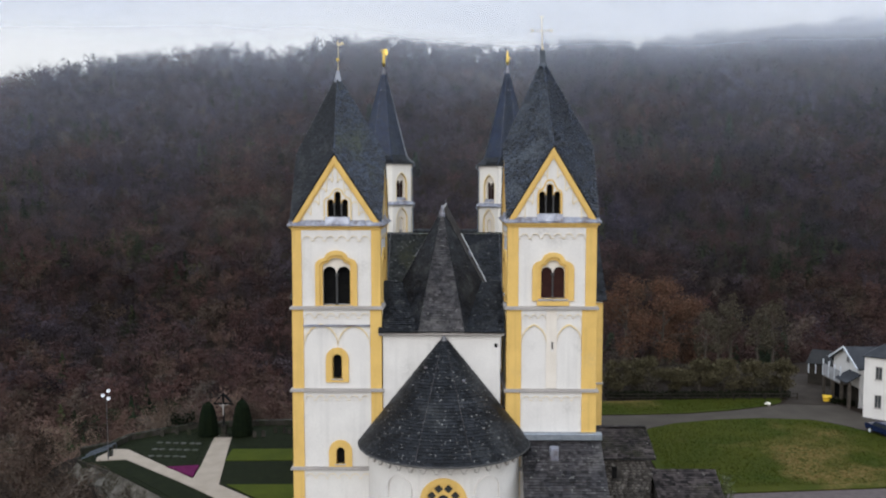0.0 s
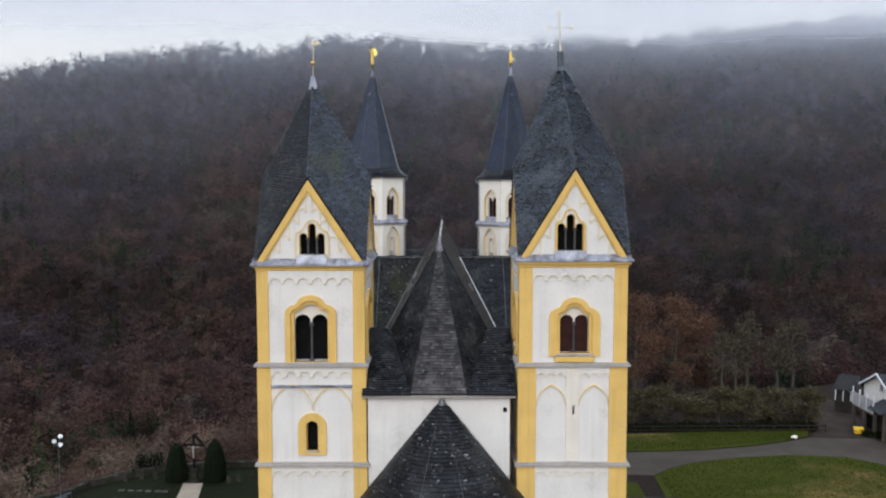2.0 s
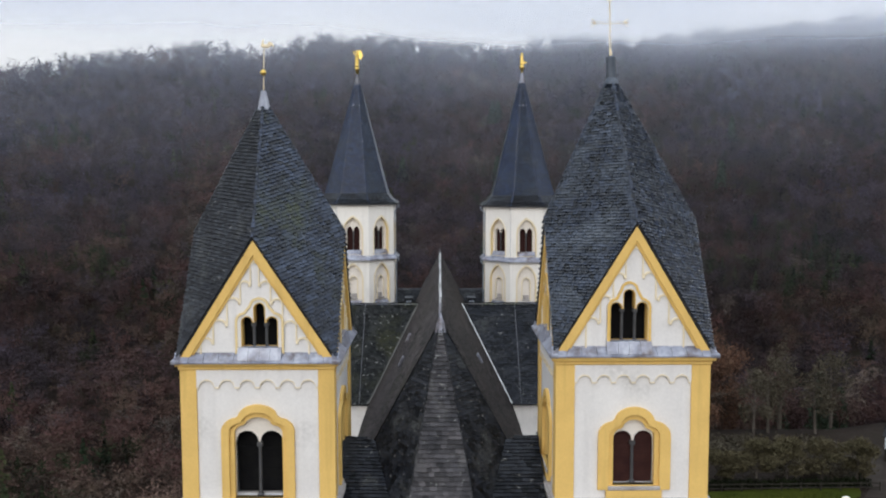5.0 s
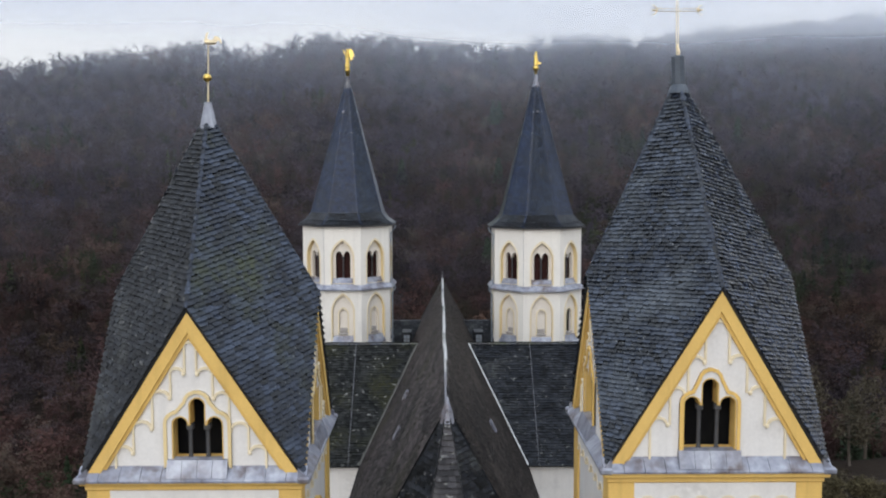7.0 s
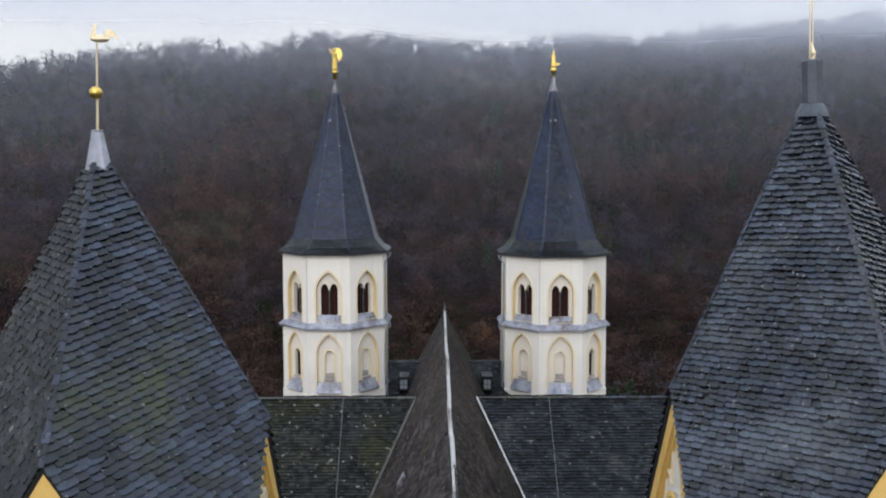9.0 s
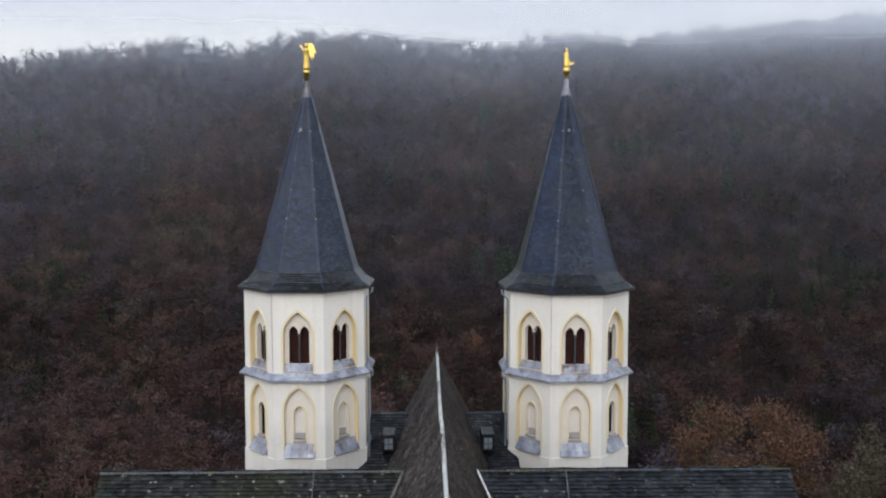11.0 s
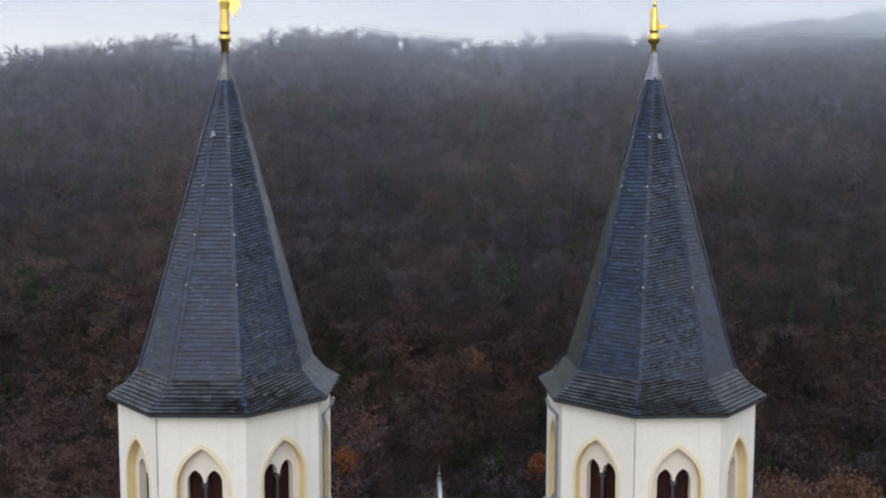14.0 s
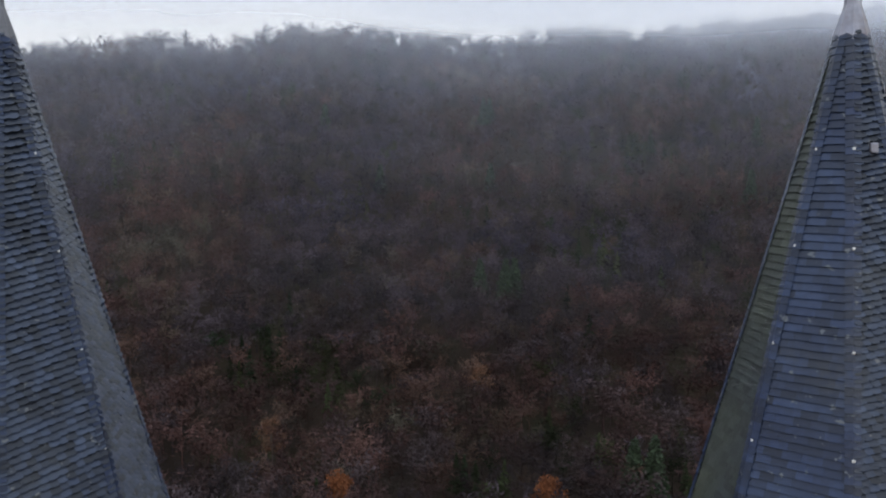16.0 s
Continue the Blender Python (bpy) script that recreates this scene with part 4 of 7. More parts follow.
        for ox, oz, turn in ((sway(40.98) - 0.70, 40.98, 90), (sway(40.98) + 0.70, 40.98, -90), (sway(41.95), 41.97, 0)):
            m = Matrix.Translation((ox, ay, oz)) @ Matrix.Rotation(radians(-turn), 4, "Y")
            for q in (-1, 1):
                tube(bm, [m @ Vector(p) for p in ((0, 0, 0.02), (q * 0.10, 0, 0.07), (q * 0.17, 0, 0.15), (q * 0.15, 0, 0.22))], [0.022, 0.022, 0.02, 0.012], 6)
            tube(bm, [m @ Vector((0, 0, 0.0)), m @ Vector((0, 0, 0.14)), m @ Vector((0, 0, 0.26))], [0.02, 0.03, 0.008], 6)
        tube(bm, [(sway(39.37), ay - 0.05, 39.35), (sway(39.55) + 0.03, ay - 0.06, 39.50), (sway(39.75) - 0.01, ay - 0.02, 39.77)], [0.05, 0.06, 0.01], 6)
        part("cross", bm, GILT_IRON, tower, "filigree gilded wrought-iron cross")
    # pipe
    bm = bmesh.new()
    px = cx + (h + 0.05) * (1 if cx < 0 else -1)
    tube(bm, [(px, 59.75, 18.1), (px, 59.75, 2.0)], 0.06, 8)
    part("downpipe", bm, ZINC, tower)
    return tower


bell_tower(-7.82, 3.47, 24.9, 25.06, 30.66, 37.0, "cock", -0.18)
bell_tower(9.57, 3.48, 25.1, 25.32, 31.3, 38.22, "cross", -0.5)


# ---------------------------------------------------------------- octagonal towers
def octagon_tower(cx, cy, dark_faces, moss_face, lean_x, wide, turn, drop):
    """wide: how far the faces are stretched sideways; drop: how far the storeys lie below those of the other tower."""
    a, TURN = 3.5 * wide, radians(turn)
    side = 3.5 * math.tan(math.pi / 8)   # half a face, before it is stretched
    tower = thing("octagonal_tower", (cx, cy, GROUND_Z), "white octagonal tower with pale ochre niches and slate spire",
                  "tower", "towers of the abbey church")
    F = lambda k, ap: Matrix.Translation((cx, cy, 0)) @ Matrix.Rotation(TURN + k * math.pi / 4, 4, "Z") @ Matrix.Translation((0, -ap, -drop)) @ Matrix.Diagonal((wide, 1, 1, 1))
    for k in range(8):
        m = F(k, a)
        # belfry stage
        o = pointed_arch(-0.95, 0.95, 25.91, 28.16, 8, 1.0)
        ring_in = pointed_arch(-0.84, 0.84, 25.91, 28.16, 8, 1.0)
        bm = bmesh.new()
        plate(bm, [rect(-side, side, 25.50, 31.01), ring_in], 0.0, 0.35, m)
        wall = part("wall", bm, WARM_WHITE, tower)
        bm = bmesh.new()
        plate(bm, [o, ring_in], -0.03, 0.0, m)
        part("arch_band", bm, FADED_YELLOW, wall, "faded ochre band round the arch")
        bm = bmesh.new()
        plate(bm, [ring_in, inset(ring_in, 0.015)], 0.0, 0.33, m)
        part("reveal", bm, PALE_YELLOW, wall, "pale ochre painted reveal")
        bm = bmesh.new()
        lights = [joined_lights(0, 0.58, 26.32, (28.26, 28.26), 0.08, True)]
        plate(bm, [pointed_arch(-0.88, 0.88, 25.86, 28.13, 8, 1.0)] + lights, 0.33, 0.62, m)
        win = part("window", bm, CREAM, wall, "two-light pointed belfry window")
        bm = bmesh.new()
        tube(bm, [m @ Vector((0, 0.45, 26.32)), m @ Vector((0, 0.45, 26.45)), m @ Vector((0, 0.45, 28.08))], [0.09, 0.06, 0.055], 8)
        box(bm, (-0.1, 0.36, 28.05), (0.1, 0.58, 28.26), m, 0.02)
        part("colonnette", bm, BASALT, wall, "dark stone colonnette")
        for s in (-1, 1):
            bm = bmesh.new()
            u0, u1 = (-0.62, -0.03) if s < 0 else (0.03, 0.62)
            grooved(bm, u0, u1, 26.17, 29.07, 0.70, 5, m)
            part("shutter", bm, SHUTTER, wall, "dark red-brown board shutter")
        # lead apron: a band on the ledge that climbs to the window
        k_out = (a + 0.36) / a
        for i in range(5):
            f0, f1 = side * (-1 + 2 * i / 5), side * (-1 + 2 * (i + 1) / 5)
            folded("lead_sheet", [(-0.36, 25.32, k_out), (-0.36, 25.44, k_out), (0.0, 25.78), (0.0, 25.32)], f0 * 0.995, f1 * 0.995, m, LEAD, tower, "folded blue-grey lead")
        for i in range(4):
            u0 = -0.86 + 0.43 * i
            folded("lead_sheet", [(-0.20, 25.57), (0.32, 26.36), (0.36, 26.27), (0.0, 25.55)], u0 + 0.008, u0 + 0.422, m, LEAD, tower)
        # lower stage with blind niches
        a2 = a + 0.06
        m2 = F(k, a2)
        s2 = a2 / wide * math.tan(math.pi / 8)
        ring_in = pointed_arch(-0.84, 0.84, 20.94, 23.46, 8, 1.0)
        bm = bmesh.new()
        plate(bm, [rect(-s2, s2, 20.38, 25.39), ring_in], 0.0, 0.25, m2)
        wall = part("wall", bm, WARM_WHITE, tower)
        bm = bmesh.new()
        plate(bm, [pointed_arch(-0.95, 0.95, 20.94, 23.46, 8, 1.0), ring_in], -0.03, 0.0, m2)
        part("arch_band", bm, FADED_YELLOW, wall)
        bm = bmesh.new()
        plate(bm, [ring_in, inset(ring_in, 0.015)], 0.0, 0.23, m2)
        part("reveal", bm, PALE_YELLOW, wall, "pale ochre painted reveal")
        bm = bmesh.new()
        niche = pointed_arch(-0.33, 0.33, 21.56, 23.22, 6, 0.8)
        plate(bm, [pointed_arch(-0.88, 0.88, 20.89, 23.43, 8, 1.0), niche], 0.24, 0.5, m2)
        part("niche_wall", bm, CREAM, wall)
        bm = bmesh.new()
        plate(bm, [inset(niche, -0.11), niche], 0.21, 0.24, m2)
        part("niche_band", bm, FADED_YELLOW, wall)
        bm = bmesh.new()
        box(bm, (-0.4, 0.46, 21.51), (0.4, 0.52, 24.00), m2)
        # near-black back on the dark_faces, cream on the others
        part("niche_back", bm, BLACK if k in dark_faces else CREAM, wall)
        bm = bmesh.new()
        box(bm, (-0.36, 0.10, 21.43), (0.36, 0.5, 21.58), m2, 0.02)
        if k not in dark_faces:
            box(bm, (-0.27, 0.36, 21.61), (0.27, 0.47, 21.98), m2, 0.02)
        part("niche_sill", bm, STONE_LEDGE, wall)
        for i in range(4):
            u0 = -0.86 + 0.43 * i
            folded("lead_sheet", [(-0.24, 20.58), (0.22, 21.32), (0.26, 21.24), (0.0, 20.58)], u0 + 0.008, u0 + 0.422, m2, LEAD, tower)
        # shaft below
        m3 = F(k, a + 0.12)
        s3 = (a + 0.12) / wide * math.tan(math.pi / 8)
        bm = bmesh.new()
        plate(bm, [rect(-s3, s3, GROUND_Z + drop, 20.42)], 0.0, 0.5, m3)
        part("wall", bm, WARM_WHITE, tower)
    # spire with flared foot
    TIP = 43.05 if cx < 0 else 43.26
    sway = lambda z: cx + lean_x * max(0.0, z - 31) / 12.0
    ring = lambda ap, z: [Vector((sway(z) + ap / math.cos(math.pi / 8) * math.cos(TURN - math.pi / 2 - math.pi / 8 + k * math.pi / 4),
                                  cy + ap / math.cos(math.pi / 8) * math.sin(TURN - math.pi / 2 - math.pi / 8 + k * math.pi / 4), z)) for k in range(8)]
    levels = [(e * wide, z - drop) for e, z in ((3.80, 30.96), (3.28, 31.36), (2.84, 31.98), (2.49, 33.4))] + [(0.26, TIP)]
    rings = [ring(*lv) for lv in levels]
    bm = bmesh.new()
    for i in range(4):
        for k in range(8):
            slab(bm, [rings[i][k], rings[i][(k + 1) % 8], rings[i + 1][(k + 1) % 8], rings[i + 1][k]], 0.10)
    roof = part("spire", bm, DECK, tower, "slender eight-sided slate spire with flared foot")
    foot, rest, moss, leaf = [], [], [], []
    for i in range(4):
        for k in range(8):
            poly = [rings[i][k], rings[i][(k + 1) % 8], rings[i + 1][(k + 1) % 8], rings[i + 1][k]]
            out = Vector((poly[0].x + poly[1].x - 2 * cx, poly[0].y + poly[1].y - 2 * cy, 0.1))
            slant = k in (1, 2) if cx < 0 else k == 0
            ps = slate_places(poly, 0.13 if slant else 0.165, 0.17 if slant else 0.34, 12 if slant else 0, seed=k + 10 * i, nrm=out, loose=0.9 if slant else 0.5)
            (moss if k == moss_face else foot if i < 2 else leaf if slant else rest).extend(ps)
    lay_slates(rest, SLATE_BLUE, roof, shape=STRAIGHT_V)
    lay_slates(leaf, SLATE_GREY, roof, lambda p: p.y < cy - 0.5 and 33 < p.z < 38)
    lay_slates(moss, SLATE_GREEN, roof, shape=STRAIGHT_V)
    lay_slates(foot, SLATE_FOOT, roof)
    # eaves fascia under the slates
    bm = bmesh.new()
    f_out, f_in, f_low = ring(3.83 * wide, 30.94 - drop), ring(3.3 * wide, 30.94 - drop), ring(3.80 * wide, 30.83 - drop)
    f_li = ring(3.3 * wide, 30.83 - drop)
    for k in range(8):
        j = (k + 1) % 8
        for quad in ((f_out[k], f_out[j], f_low[j], f_low[k]), (f_low[k], f_low[j], f_li[j], f_li[k]), (f_out[k], f_in[k], f_in[j], f_out[j])):
            bm.faces.new([bm.verts.new(v) for v in quad])
    bmesh.ops.remove_doubles(bm, verts=bm.verts, dist=0.001)
    part("fascia", bm, IRON, tower, "dark eaves board and gutter")
    # hips with snow hooks
    for k in range(8):
        pts = [rings[i][k] for i in range(5)]
        bm = bmesh.new()
        for p, q in zip(pts, pts[1:]):
            d = q - p
            out = Vector((p.x - cx, p.y - cy, 0)).normalized()
            sd = d.normalized().cross(out).normalized()
            up = sd.cross(d.normalized()).normalized()
            n_hip = max(1, int(d.length / 0.16))
            for i in range(n_hip):
                o = p + d * (i / n_hip)
                w = 0.15
                f = d.normalized() * 0.19
                va = [bm.verts.new(x) for x in (o - sd * w + up * 0.02, o + up * 0.06, o + sd * w + up * 0.02)]
                vb = [bm.verts.new(x) for x in (o + f - sd * w * 0.9, o + f + up * 0.045, o + f + sd * w * 0.9)]
                lo = [bm.verts.new(v.co - up * 0.04) for v in va]
                bm.faces.new((va[0], va[1], vb[1], vb[0])), bm.faces.new((va[1], va[2], vb[2], vb[1]))
                bm.faces.new((va[0], lo[0], lo[1], va[1])), bm.faces.new((va[1], lo[1], lo[2], va[2]))
        tagged(part("hip_covering", bm, SLATE_BLUE, roof), kind="stuff")
        for i in range(1, 5):
            o = rings[3][k].lerp(rings[4][k], i * 0.19)
            bm = bmesh.new()
            box(bm, (o.x - 0.03, o.y - 0.05, o.z + 0.03), (o.x + 0.03, o.y + 0.05, o.z + 0.09), bevel=0.012)
            part("roof_hook", bm, LEAD_WHITE, roof)
    # hatch near the top
    z = 40.9
    ap = 0.26 + (2.49 * wide - 0.26) * (TIP - z) / (TIP - 33.4)
    m = Matrix.Translation((sway(z) - (0.28 if cx < 0 else -0.05), cy - ap - 0.02, z))
    bm = bmesh.new()
    box(bm, (-0.075, -0.10, -0.10), (0.075, 0.15, 0.10), m, 0.02)
    hatch = part("roof_vent", bm, LEAD, roof, "small pale metal roof vent")
    # cap, ball
    tx = cx + lean_x
    bm = bmesh.new()
    lathe(bm, [(0.38, -0.2), (0.36, -0.05), (0.17, 0.55), (0.15, 1.0), (0.17, 1.02)], (tx, cy), 8, TIP, math.pi / 8)
    part("cap", bm, LEAD if cx > 0 else IRON, tower, "lead cap at the spire's tip")
    bm = bmesh.new()
    if cx < 0:
        profile = [(0.15, 0.0), (0.15, 0.38), (0.21, 0.42), (0.24, 0.50), (0.23, 0.59), (0.16, 0.67), (0.10, 0.70)]
    else:
        profile = [(0.10, 0.0), (0.10, 0.30), (0.17, 0.36), (0.235, 0.45), (0.25, 0.56), (0.22, 0.68), (0.14, 0.77), (0.06, 0.80)]
    lathe(bm, profile, (tx, cy), 16, TIP + 1.02)
    part("ball", bm, GOLD, tower, "gilded ball on a short neck", True)
    # downpipe on the inner flank
    s = 1 if cx < 0 else -1
    bm = bmesh.new()
    x, y = cx + s * (a + 0.10), cy - side * wide + 0.12
    tube(bm, [(cx + s * (a + 0.5), y, 30.85 - drop), (cx + s * (a + 0.45), y, 30.6 - drop), (x, y, 30.2 - drop), (x, y, 25.75 - drop), (x + s * 0.34, y, 25.45 - drop), (x + s * 0.34, y, 25.15 - drop), (x + s * 0.1, y, 24.85 - drop), (x + s * 0.1, y, 14)], 0.07, 8)
    part("downpipe", bm, ZINC, tower, "zinc downpipe")
    bm = bmesh.new()
    mf = F(0, a)
    tube(bm, [mf @ Vector((-side, -0.02, 30.8)), mf @ Vector((-side, -0.02, 20.9))], 0.014, 6)
    part("lightning_rod_cable", bm, LEAD, tower, "thin lightning conductor cable")
    return tower


W_LEFT, W_RIGHT = -7.86, 9.2
W_LEFT_Y, W_RIGHT_Y = 109.03, 109.78
octagon_tower(W_LEFT, W_LEFT_Y, (7,), 99, 0.1, 1.095, -1.8, 0.0)
octagon_tower(W_RIGHT, W_RIGHT_Y, (1,), 6, -0.07, 1.11, 1.8, 0.28)


def gilded_figure(cx, cy, z, tall, kind):
    """A plain upright gilded shape on the ball of a spire."""
    bm = bmesh.new()
    if kind == "winged":
        lathe(bm, [(0.16, 0.0), (0.21, 0.08), (0.18, 0.45), (0.17, 0.8), (0.21, 1.05), (0.10, 1.2), (0.13, 1.3), (0.10, 1.42), (0.03, 1.48)], (cx, cy), 12, z)
        m = Matrix.Translation((cx, cy + 0.08, z))
        plate(bm, [[(0.08, 0.95), (0.12, 1.42), (0.30, 1.50), (0.46, 1.36), (0.58, 1.05), (0.62, 0.86), (0.50, 0.98), (0.46, 0.62), (0.38, 0.85), (0.32, 0.52), (0.24, 0.8)]], -0.05, 0.05, m)
        plate(bm, [[(-0.42, 1.38), (-0.36, 1.40), (-0.12, 1.05), (-0.16, 0.95)]], -0.025, 0.025, m)
    else:
        lathe(bm, [(0.14, 0.0), (0.19, 0.08), (0.17, 0.45), (0.13, 0.8), (0.12, 1.0), (0.06, 1.1), (0.09, 1.2), (0.06, 1.34)], (cx, cy), 12, z)
        plate(bm, [[(0.1, 0.10), (0.34, 0.16), (0.50, 0.26), (0.46, 0.34), (0.30, 0.30), (0.12, 0.5)]], -0.05, 0.05, Matrix.Translation((cx, cy, z)))
        plate(bm, [[(-0.24, 0.98), (-0.20, 1.02), (-0.08, 0.8), (-0.12, 0.7)]], -0.025, 0.025, Matrix.Translation((cx, cy, z)))
    bm.transform(Matrix.Translation((0, 0, z)) @ Matrix.Diagonal((1, 1, tall, 1)) @ Matrix.Translation((0, 0, -z)))
    tagged(part("gilded_statue", bm, GOLD, None, smooth=False), "small gilded statue standing on the spire's ball" if kind != "winged" else "small gilded winged statue on the spire's ball", "statue", "spire statues")


gilded_figure(W_LEFT + 0.1, W_LEFT_Y, 44.76, 1.15, "winged")
gilded_figure(W_RIGHT - 0.07, W_RIGHT_Y, 45.06, 0.92, "plain")


# ---------------------------------------------------------------- nave, choir, transept, apse
AX, RIDGE_TOP, PITCH = 0.66, 26.0, 1.88
nave = thing("nave", (AX, 85, GROUND_Z), "white nave under a steep slate roof with bright lead ridge", "church nave")


def slope_z(dx):
    return RIDGE_TOP - PITCH * dx


# walls
bm = bmesh.new()
box(bm, (AX - 4.75, 59.8, GROUND_Z), (AX + 4.75, 74.0, slope_z(5.05) - 0.15))
box(bm, (AX - 5.6, 74.0, GROUND_Z), (AX + 5.6, 113.0, slope_z(6.0) - 0.15))
part("wall", bm, WHITE, nave, "smooth white plastered choir and clerestory wall")
# thin black box on the wall, painting the hole's darkness
bm = bmesh.new()
box(bm, (AX + 4.3, 59.75, 15.1), (AX + 4.55, 59.82, 15.4))
part("putlog_hole", bm, BLACK, nave)
bm = bmesh.new()
box(bm, (AX - 5.1, 59.45, 16.1), (AX + 5.1, 59.8, 16.3), bevel=0.03)
part("cornice", bm, STONE_LEDGE, nave)

FRONT = 64.5    # where the ridge begins
BACK = 113.6
SINK = 0.75     # by which the ridge lies lower at its far end
R0, R1 = Vector((AX, FRONT, RIDGE_TOP)), Vector((AX, BACK, RIDGE_TOP - SINK))
ridge_z = lambda y: RIDGE_TOP - SINK * max(0.0, y - 73.0) / (BACK - 73.0)
OCT = [Vector((AX + s * x, y, z)) for x, y, z, s in ((1.85, 59.28, RIDGE_TOP - PITCH * 5.1 + 0.03, -1), (1.85, 59.28, RIDGE_TOP - PITCH * 5.1 + 0.03, 1), (3.4, 64.45, 19.8, 1), (3.4, 64.45, 19.8, -1))]
EV = slope_z(5.1)
CH0, CH1 = Vector((AX - 5.1, 59.25, EV)), Vector((AX + 5.1, 59.25, EV))
MID = [Vector((AX + s * 5.1, 73.0, EV)) for s in (-1, 1)]
SH = [Vector((AX + s * 5.1, 64.6, 20.0)) for s in (-1, 1)]
planes = {
    "front": [OCT[0], OCT[1], R0],
    "diag_r": [OCT[1], OCT[2], R0], "diag_l": [OCT[3], OCT[0], R0],
    "broach_r": [OCT[1], CH1, SH[1], OCT[2]], "broach_l": [CH0, OCT[0], OCT[3], SH[0]],
    "corner_r": [SH[1], MID[1], OCT[2]], "corner_l": [SH[0], OCT[3], MID[0]],
    "side_r": [OCT[2], MID[1], Vector((AX, 73, RIDGE_TOP)), R0], "side_l": [OCT[3], R0, Vector((AX, 73, RIDGE_TOP)), MID[0]],
}
bm = bmesh.new()
for p in planes.values():
    slab(bm, p, 0.12)
choir_roof = part("choir_roof", bm, DECK, nave, "steep polygonal slate roof end of the choir, flared at the eaves")
OUTW = {"front": (0, -1, .3), "skirt": (0, -1, 1), "diag_r": (1, -1, .4), "diag_l": (-1, -1, .4), "broach_r": (.4, -1, 1), "broach_l": (-.4, -1, 1),
        "corner_r": (1, -.3, .6), "corner_l": (-1, -.3, .6), "side_r": (1, 0, .6), "side_l": (-1, 0, .6)}
front_places = slate_places(planes["front"], 0.22, 0.30, 0, 3, Vector(OUTW["front"]))
lay_slates([m for k in ("broach_r", "broach_l") for m in slate_places(planes[k], 0.22, 0.30, 0, 4, Vector(OUTW[k]))], SLATE_DARK, choir_roof)
# front facet in paler slate than the facets beside it
lay_slates(front_places, SLATE_WORN, choir_roof, lambda p: abs(p.x - AX) < 1.6)
lay_slates([m for k in ("diag_r", "diag_l", "corner_r", "corner_l") for m in slate_places(planes[k], 0.22, 0.30, 0, 6, Vector(OUTW[k]))], SLATE_DARK, choir_roof)
# right slope in darker slate than the left
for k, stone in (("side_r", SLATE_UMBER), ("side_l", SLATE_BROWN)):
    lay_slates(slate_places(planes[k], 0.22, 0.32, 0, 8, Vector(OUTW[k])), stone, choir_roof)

# thin slate hips of the choir end
for a, b in ((OCT[0], R0), (OCT[1], R0), (OCT[2], R0), (OCT[3], R0)):
    bm = bmesh.new()
    up = Vector((a.x - AX, -1.5, 1.0)).normalized() * 0.07
    tube(bm, [a + up, a.lerp(b, 0.5) + up, b + up], 0.03, 6)
    part("hip_mortar", bm, SLATE_DARK, choir_roof)

# main roof
bm = bmesh.new()
sides = {}
for s in (-1, 1):
    e0, e1 = Vector((AX + s * 6.05, 73.0, slope_z(6.05))), Vector((AX + s * 6.05, BACK + 0.5, slope_z(6.05) - SINK))
    sides[s] = [e0, e1, R1, Vector((AX, 73.0, RIDGE_TOP))]
    slab(bm, sides[s], 0.12)
# hipped far end
far = [Vector((AX - 6.05, BACK + 0.5, slope_z(6.05) - SINK)), Vector((AX + 6.05, BACK + 0.5, slope_z(6.05) - SINK)), R1]
slab(bm, far, 0.1)
main_roof = part("roof", bm, DECK, nave, "long steep weathered slate roof")
# main roof likewise: the right slope gets the darker slate
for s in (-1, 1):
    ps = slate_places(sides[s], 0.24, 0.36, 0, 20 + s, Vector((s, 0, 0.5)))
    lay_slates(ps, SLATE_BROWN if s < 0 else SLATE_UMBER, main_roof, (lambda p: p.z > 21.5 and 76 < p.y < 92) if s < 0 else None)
# bright lead ridge, in lengths
for i, (y0, y1, r) in enumerate(((64.2, 70.5, 0.17), (70.5, 77.0, 0.13), (77.0, 83.5, 0.12), (83.5, 89.0, 0.13), (89.0, 95.5, 0.11), (95.5, 101.5, 0.12), (101.5, 107.5, 0.11), (107.5, 113.7, 0.12))):
    bm = bmesh.new()
    o = 0.015 * math.sin(i * 2.1)
    pts = [(AX - 0.13 + o, slope_z(0.13)), (AX - 0.07 + o, RIDGE_TOP + 0.08), (AX + o, RIDGE_TOP + 0.13), (AX + 0.07 + o, RIDGE_TOP + 0.08), (AX + 0.13 + o, slope_z(0.13))]
    low = [(u, v - 0.05) for u, v in reversed(pts)]
    plate(bm, [[(u, v) for u, v in pts + low]], y0 + 0.02, y1 - 0.02, Matrix())
    for v in bm.verts:
        v.co.z += ridge_z(v.co.y) - RIDGE_TOP
    part("ridge_lead", bm, LEAD_WHITE if i != 0 else LEAD, main_roof, "bright weathered lead ridge capping")
bm = bmesh.new()
lathe(bm, [(0.16, 0.0), (0.1, 0.2), (0.05, 0.3), (0.09, 0.4), (0.04, 0.48), (0.03, 0.7), (0.0151, 0.85)], (AX, BACK + 0.05), 10, RIDGE_TOP - SINK)
part("finial", bm, IRON, main_roof, "small dark ridge finial")
bm = bmesh.new()
lathe(bm, [(0.30, -0.5), (0.2, 0.0), (0.09, 0.3), (0.05, 0.5)], (AX, FRONT - 0.02), 10, RIDGE_TOP)
part("apex_flashing", bm, LEAD, choir_roof, "pale lead flashing on the apex")
